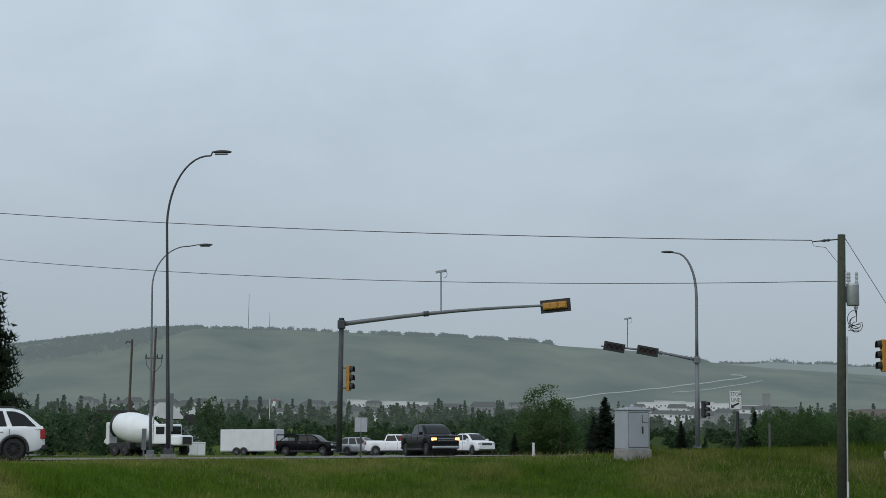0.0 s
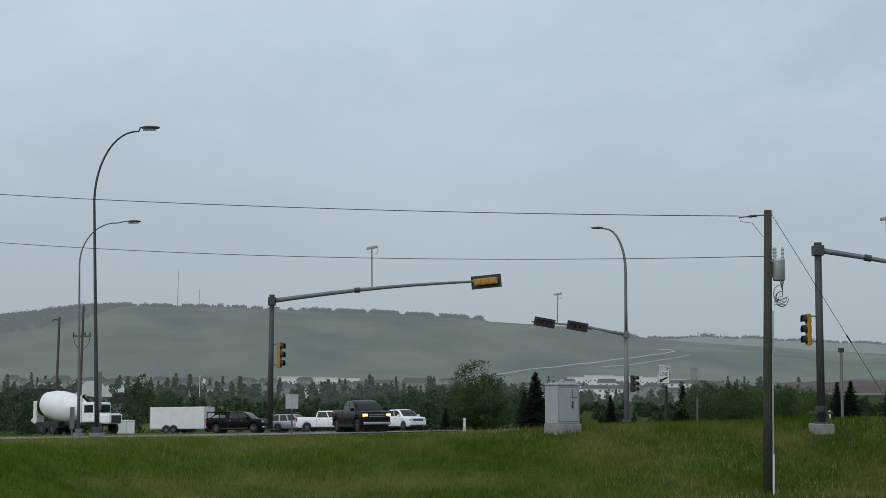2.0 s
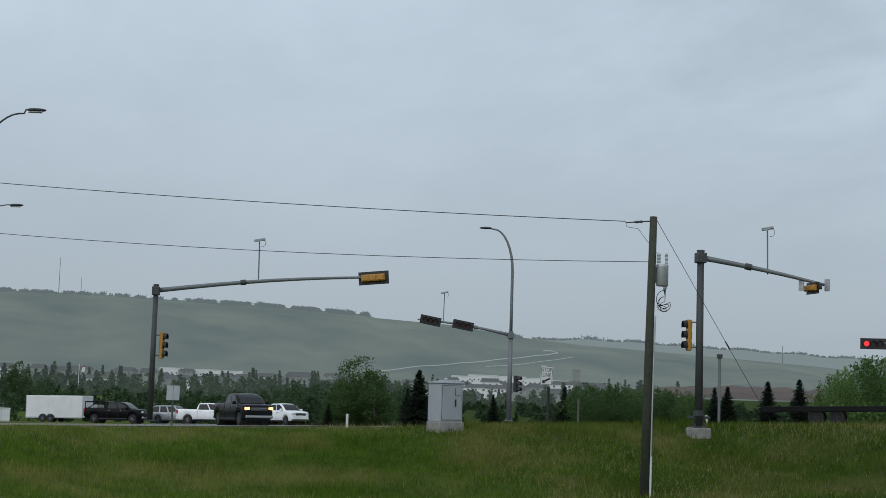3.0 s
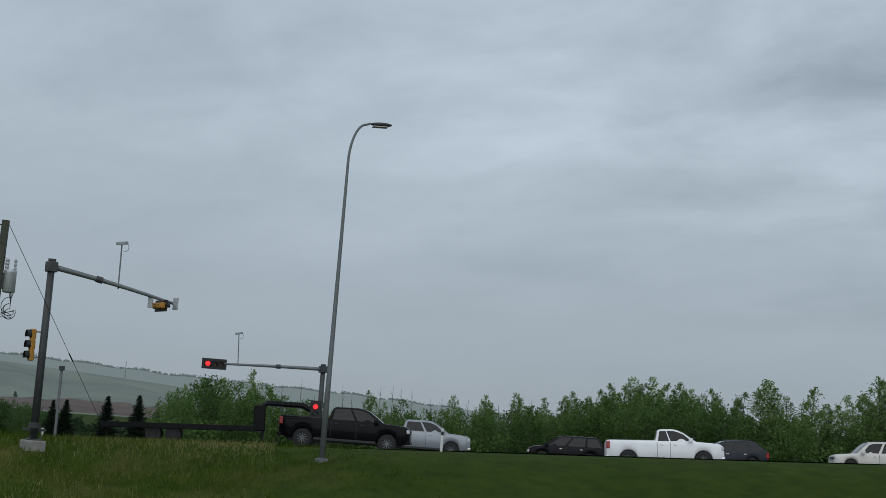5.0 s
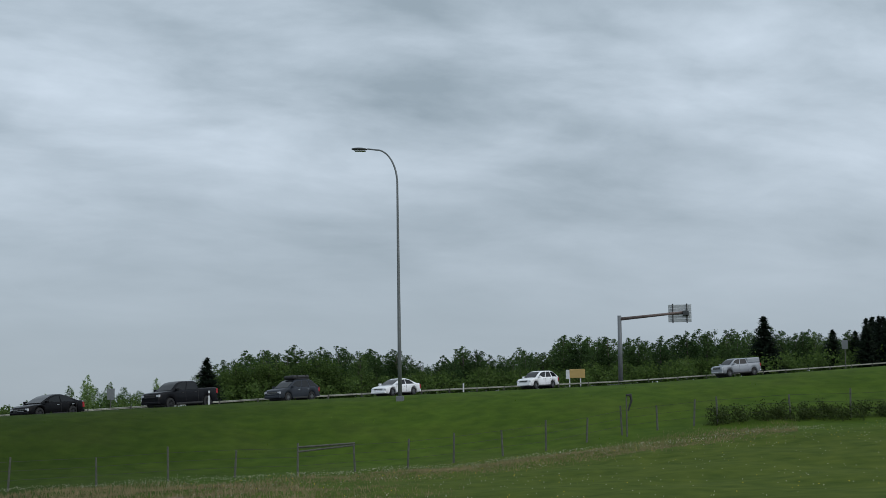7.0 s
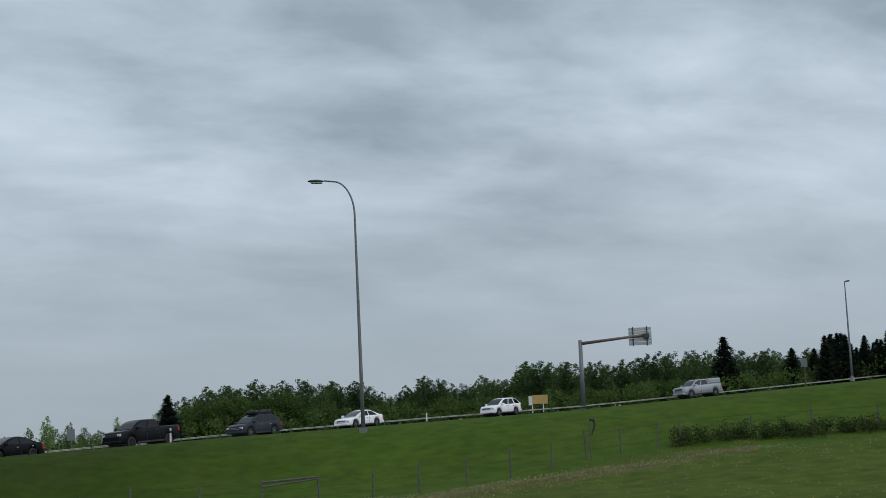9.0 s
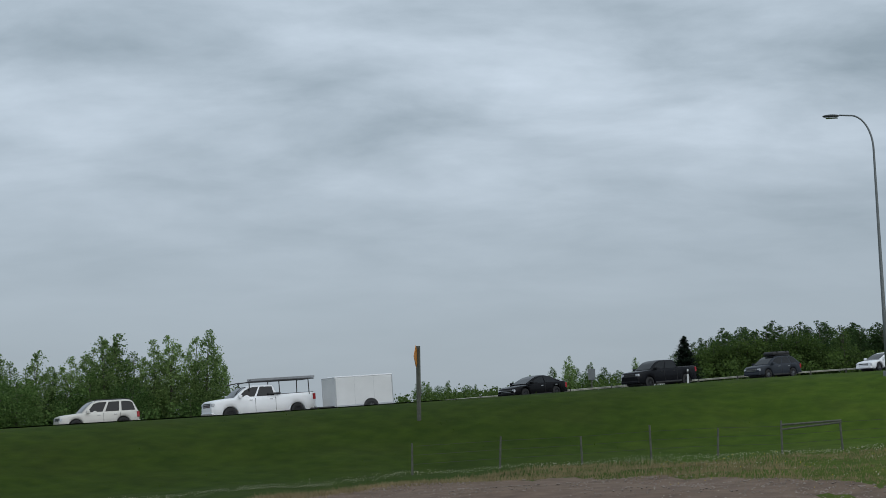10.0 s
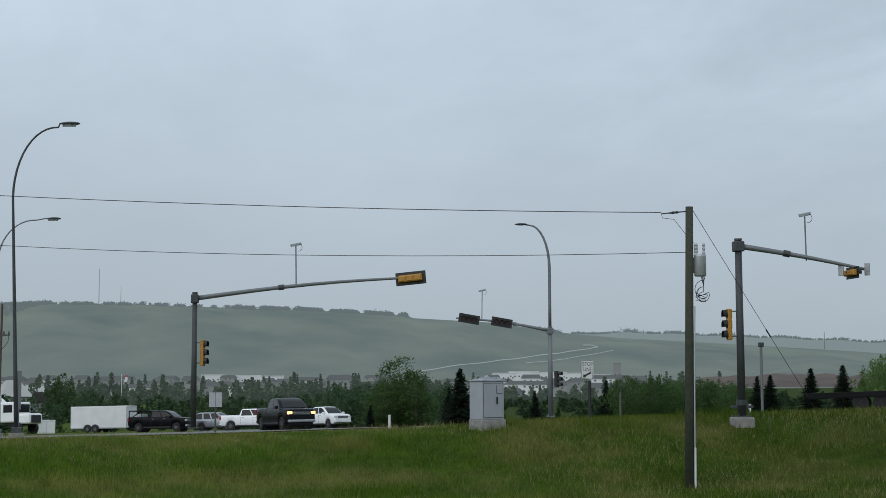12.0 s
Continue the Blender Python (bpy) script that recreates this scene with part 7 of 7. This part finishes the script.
# ======== grass ========
# tufts on the bank: short blades in thousands
n = 230000
gaz = rng.uniform(-21, 112, n)
gd = rng.uniform(0, 1, n)
crest = np.interp(gaz, AZ, CREST)
gd = 30 + (crest + np.where(gaz < 6, 0.0, 3.0) - 30) * np.sqrt(gd)
gx, gy = gd * np.sin(np.radians(gaz)), gd * np.cos(np.radians(gaz))
meadow = 1 - smooth(18, 36, gaz + 3 * np.sin(gd * 0.5))
keep_ = rng.uniform(0, 1, n) < 0.02 + 0.98 * meadow
pad_r = np.interp(gaz, (25.9,) + PAD_AZ + (84.1,), (0,) + PAD_R + (0,))
keep_ &= ~((gd < pad_r - 0.3) & (rng.uniform(0, 1, n) > np.where(gaz < 50, 0.35, 0.06)))
gx, gy, gaz, gd, meadow = gx[keep_], gy[keep_], gaz[keep_], gd[keep_], meadow[keep_]
crest = np.interp(gaz, AZ, CREST)
gz = land(gx, gy)
n = len(gx)
tall = (0.17 * meadow + (1 - meadow) * np.where((gaz > 80) & (gd < 50), 0.035, 0.055)) * rng.uniform(0.5, 1.6, n) * (1 + 0.7 * (np.sin(gx * 0.7) * np.sin(gy * 0.9 + 1) > 0.5))
tall = np.where(gaz < 7, tall * np.clip((crest + 1.5 - gd) / 6, 0.15, 1), tall)
wide = rng.uniform(0.008, 0.022, n)
ang = rng.uniform(0, 6.28, n)
lean_x, lean_y = rng.normal(0, 0.35, n) * tall, rng.normal(0, 0.35, n) * tall
base = np.stack([gx, gy, gz - 0.02], 1)
sx, sy = np.cos(ang) * wide, np.sin(ang) * wide
z0 = np.zeros(n)
va = base + np.stack([sx, sy, z0], 1)
vb = base - np.stack([sx, sy, z0], 1)
vc = base + np.stack([lean_x, lean_y, tall], 1)
gverts = np.stack([va, vb, vc], 1).reshape(-1, 3)
gfaces = np.arange(n * 3).reshape(-1, 3)
tagged(new("grass", mesh_of("grass", gverts, gfaces, BLADES)), "rough uneven meadow grass", "grass", kind="stuff")

# loose stones on the gravel pad
sv, sf = [], []
for i in range(2600):
    az = rng.uniform(48, 82)
    d = float(np.interp(az, PAD_AZ, PAD_R)) - abs(rng.normal(0, 4.0))
    q = polar(az, d)
    c = on_land(q.x, q.y, 0.055)
    r = rng.uniform(0.012, 0.05)
    k = len(sv)
    for o in ((1, 0, 0), (-1, 0.2, 0), (0, 1, 0), (0.1, -1, 0), (0, 0, 0.8), (0, 0, -0.8)):
        sv.append((c.x + o[0] * r, c.y + o[1] * r * 0.8, c.z + o[2] * r * 0.7))
    sf += [(k + a, k + b, k + e) for a, b, e in ((0, 2, 4), (2, 1, 4), (1, 3, 4), (3, 0, 4), (2, 0, 5), (1, 2, 5), (3, 1, 5), (0, 3, 5))]
tagged(new("pad_stones", mesh_of("pad_stones", sv, sf, material("pad_stones", (0.16, 0.125, 0.10), 0.9, 0, (0.30, 0.25, 0.21), 2.0, 0.6))), "loose brown stones on the gravel pad", "stones", kind="stuff")

# dry weeds round the gravel
DRY = material("dry_weed_stalks", (0.12, 0.115, 0.045), 0.9, 0, (0.34, 0.25, 0.14), 1.3, 0.6)
m_ = 30000
waz = rng.uniform(45, 97, m_)
wd = np.interp(waz, PAD_AZ + (97,), PAD_R + (53,))
wout = np.interp(waz, (45, 56.4, 63, 68.8, 72, 78), (0.6, 1.5, 2.4, 8.0, 9.5, 9.5))
wd = wd - 0.5 + wout * rng.uniform(0, 1, m_) + rng.normal(0, 0.4, m_)
wd = np.where((waz > 74 + 10 * rng.uniform(0, 1, m_)), np.interp(waz, (74, 78, 84, 90, 97), (44, 45.5, 48, 50.5, 55)) + rng.normal(0, 1.6, m_), wd)
wx_, wy_ = wd * np.sin(np.radians(waz)), wd * np.cos(np.radians(waz))
wb_ = np.stack([wx_, wy_, land(wx_, wy_)], 1)
wh = rng.uniform(0.03, 0.17, m_) * np.where(waz > 78, 0.6, 1.0)
wa = rng.uniform(0, 6.28, m_)
ws = np.stack([np.cos(wa), np.sin(wa), np.zeros(m_)], 1) * 0.012
wt_ = wb_ + np.stack([rng.normal(0, 0.3, m_) * wh, rng.normal(0, 0.3, m_) * wh, wh], 1)
tagged(new("dry_weeds", mesh_of("dry_weeds", np.stack([wb_ + ws, wb_ - ws, wt_], 1).reshape(-1, 3), np.arange(m_ * 3).reshape(-1, 3), DRY)), "dry brown weeds round the gravel pad", "weeds", kind="stuff")

# pale straw and seed stalks over the bank
m_ = 44000
waz = rng.uniform(-20, 27, m_)
wd = 30 + (np.interp(waz, AZ, CREST) - 29) * np.sqrt(rng.uniform(0, 1, m_))
wx_, wy_ = wd * np.sin(np.radians(waz)), wd * np.cos(np.radians(waz))
patch = np.sin(wx_ * 0.31 + 1.0) * np.sin(wy_ * 0.23 + wx_ * 0.11) + rng.normal(0, 0.45, m_)
wx_, wy_ = wx_[patch > 0.1], wy_[patch > 0.1]
m_ = len(wx_)
wb_ = np.stack([wx_, wy_, land(wx_, wy_) - 0.02], 1)
wh = rng.uniform(0.10, 0.30, m_)
wa = rng.uniform(0, 6.28, m_)
ws = np.stack([np.cos(wa), np.sin(wa), np.zeros(m_)], 1) * 0.007
wt_ = wb_ + np.stack([rng.normal(0, 0.4, m_) * wh, rng.normal(0, 0.4, m_) * wh, wh], 1)
STRAW = material("pale_straw", (0.17, 0.17, 0.05), 0.9, 0, (0.30, 0.26, 0.105), 0.8, 0.6)
tagged(new("straw_stalks", mesh_of("straw_stalks", np.stack([wb_ + ws, wb_ - ws, wt_], 1).reshape(-1, 3), np.arange(m_ * 3).reshape(-1, 3), STRAW)), "pale dry straw stalks among green grass", "grass", kind="stuff")

# dandelion heads in the field
PUFF = material("dandelion_seed_heads", (0.50, 0.48, 0.38), 0.9)
YELLOW = material("dandelion_flowers", (0.60, 0.45, 0.03), 0.8)
for nm, mat, cnt, lab in (("dandelion_clocks", PUFF, 3000, "pale dandelion seed heads in the grass"), ("dandelion_flowers", YELLOW, 260, "yellow dandelion flowers in the grass")):
    fv, ff = [], []
    k = 0
    for i in range(cnt):
        if rng.uniform() < 0.6 and nm == "dandelion_clocks":
            az = rng.uniform(47, 98)
            edge = float(np.interp(az, (47, 56, 66, 74, 84, 98), (36.5, 41.5, 46, 47, 47.5, 53)))
            d = edge + abs(rng.normal(0, 0.9))
        else:
            az = rng.uniform(72, 111)
            d = rng.uniform(30, 50) if rng.uniform() < 0.4 else float(np.interp(az, (72, 84, 98, 111), (46, 49, 54, 57))) - abs(rng.normal(0, 3.0))
        q = polar(az, d)
        c = on_land(q.x, q.y, rng.uniform(0.08, 0.2))
        r = 0.0115 * rng.uniform(0.7, 1.4)
        for o in ((r, 0, 0), (-r, 0, 0), (0, r, 0), (0, -r, 0), (0, 0, r), (0, 0, -r)):
            fv.append((c.x + o[0], c.y + o[1], c.z + o[2]))
        ff += [(k + a, k + b, k + e) for a, b, e in ((0, 2, 4), (2, 1, 4), (1, 3, 4), (3, 0, 4), (2, 0, 5), (1, 2, 5), (3, 1, 5), (0, 3, 5))]
        k += 6
    tagged(new(nm, mesh_of(nm, fv, ff, mat)), lab, "flowers", kind="stuff")

# overgrown hedge along the fence
cs, rs = [], []
for k in range(260):
    az = rng.uniform(93.6, 111)
    d = float(np.interp(az, (93, 104, 111), (57.5, 59.5, 60.5))) + rng.normal(0, 0.35)
    q = polar(az, d)
    h = rng.uniform(0.1, 0.78) * (0.75 + 0.25 * math.sin(az * 3) ** 2)
    cs.append((q.x, q.y, float(land(q.x, q.y)) + h * 0.7))
    rs.append(0.28)
v, f = leaf_cloud(cs, rs, 60, 0.09, rng)
HEDGE = leaf_material("hedge_leaves", (0.018, 0.036, 0.008), (0.088, 0.118, 0.032))
tagged(new("hedge", mesh_of("hedge", v, f, HEDGE)), "low overgrown hedge along the wire fence", "hedge", kind="stuff")
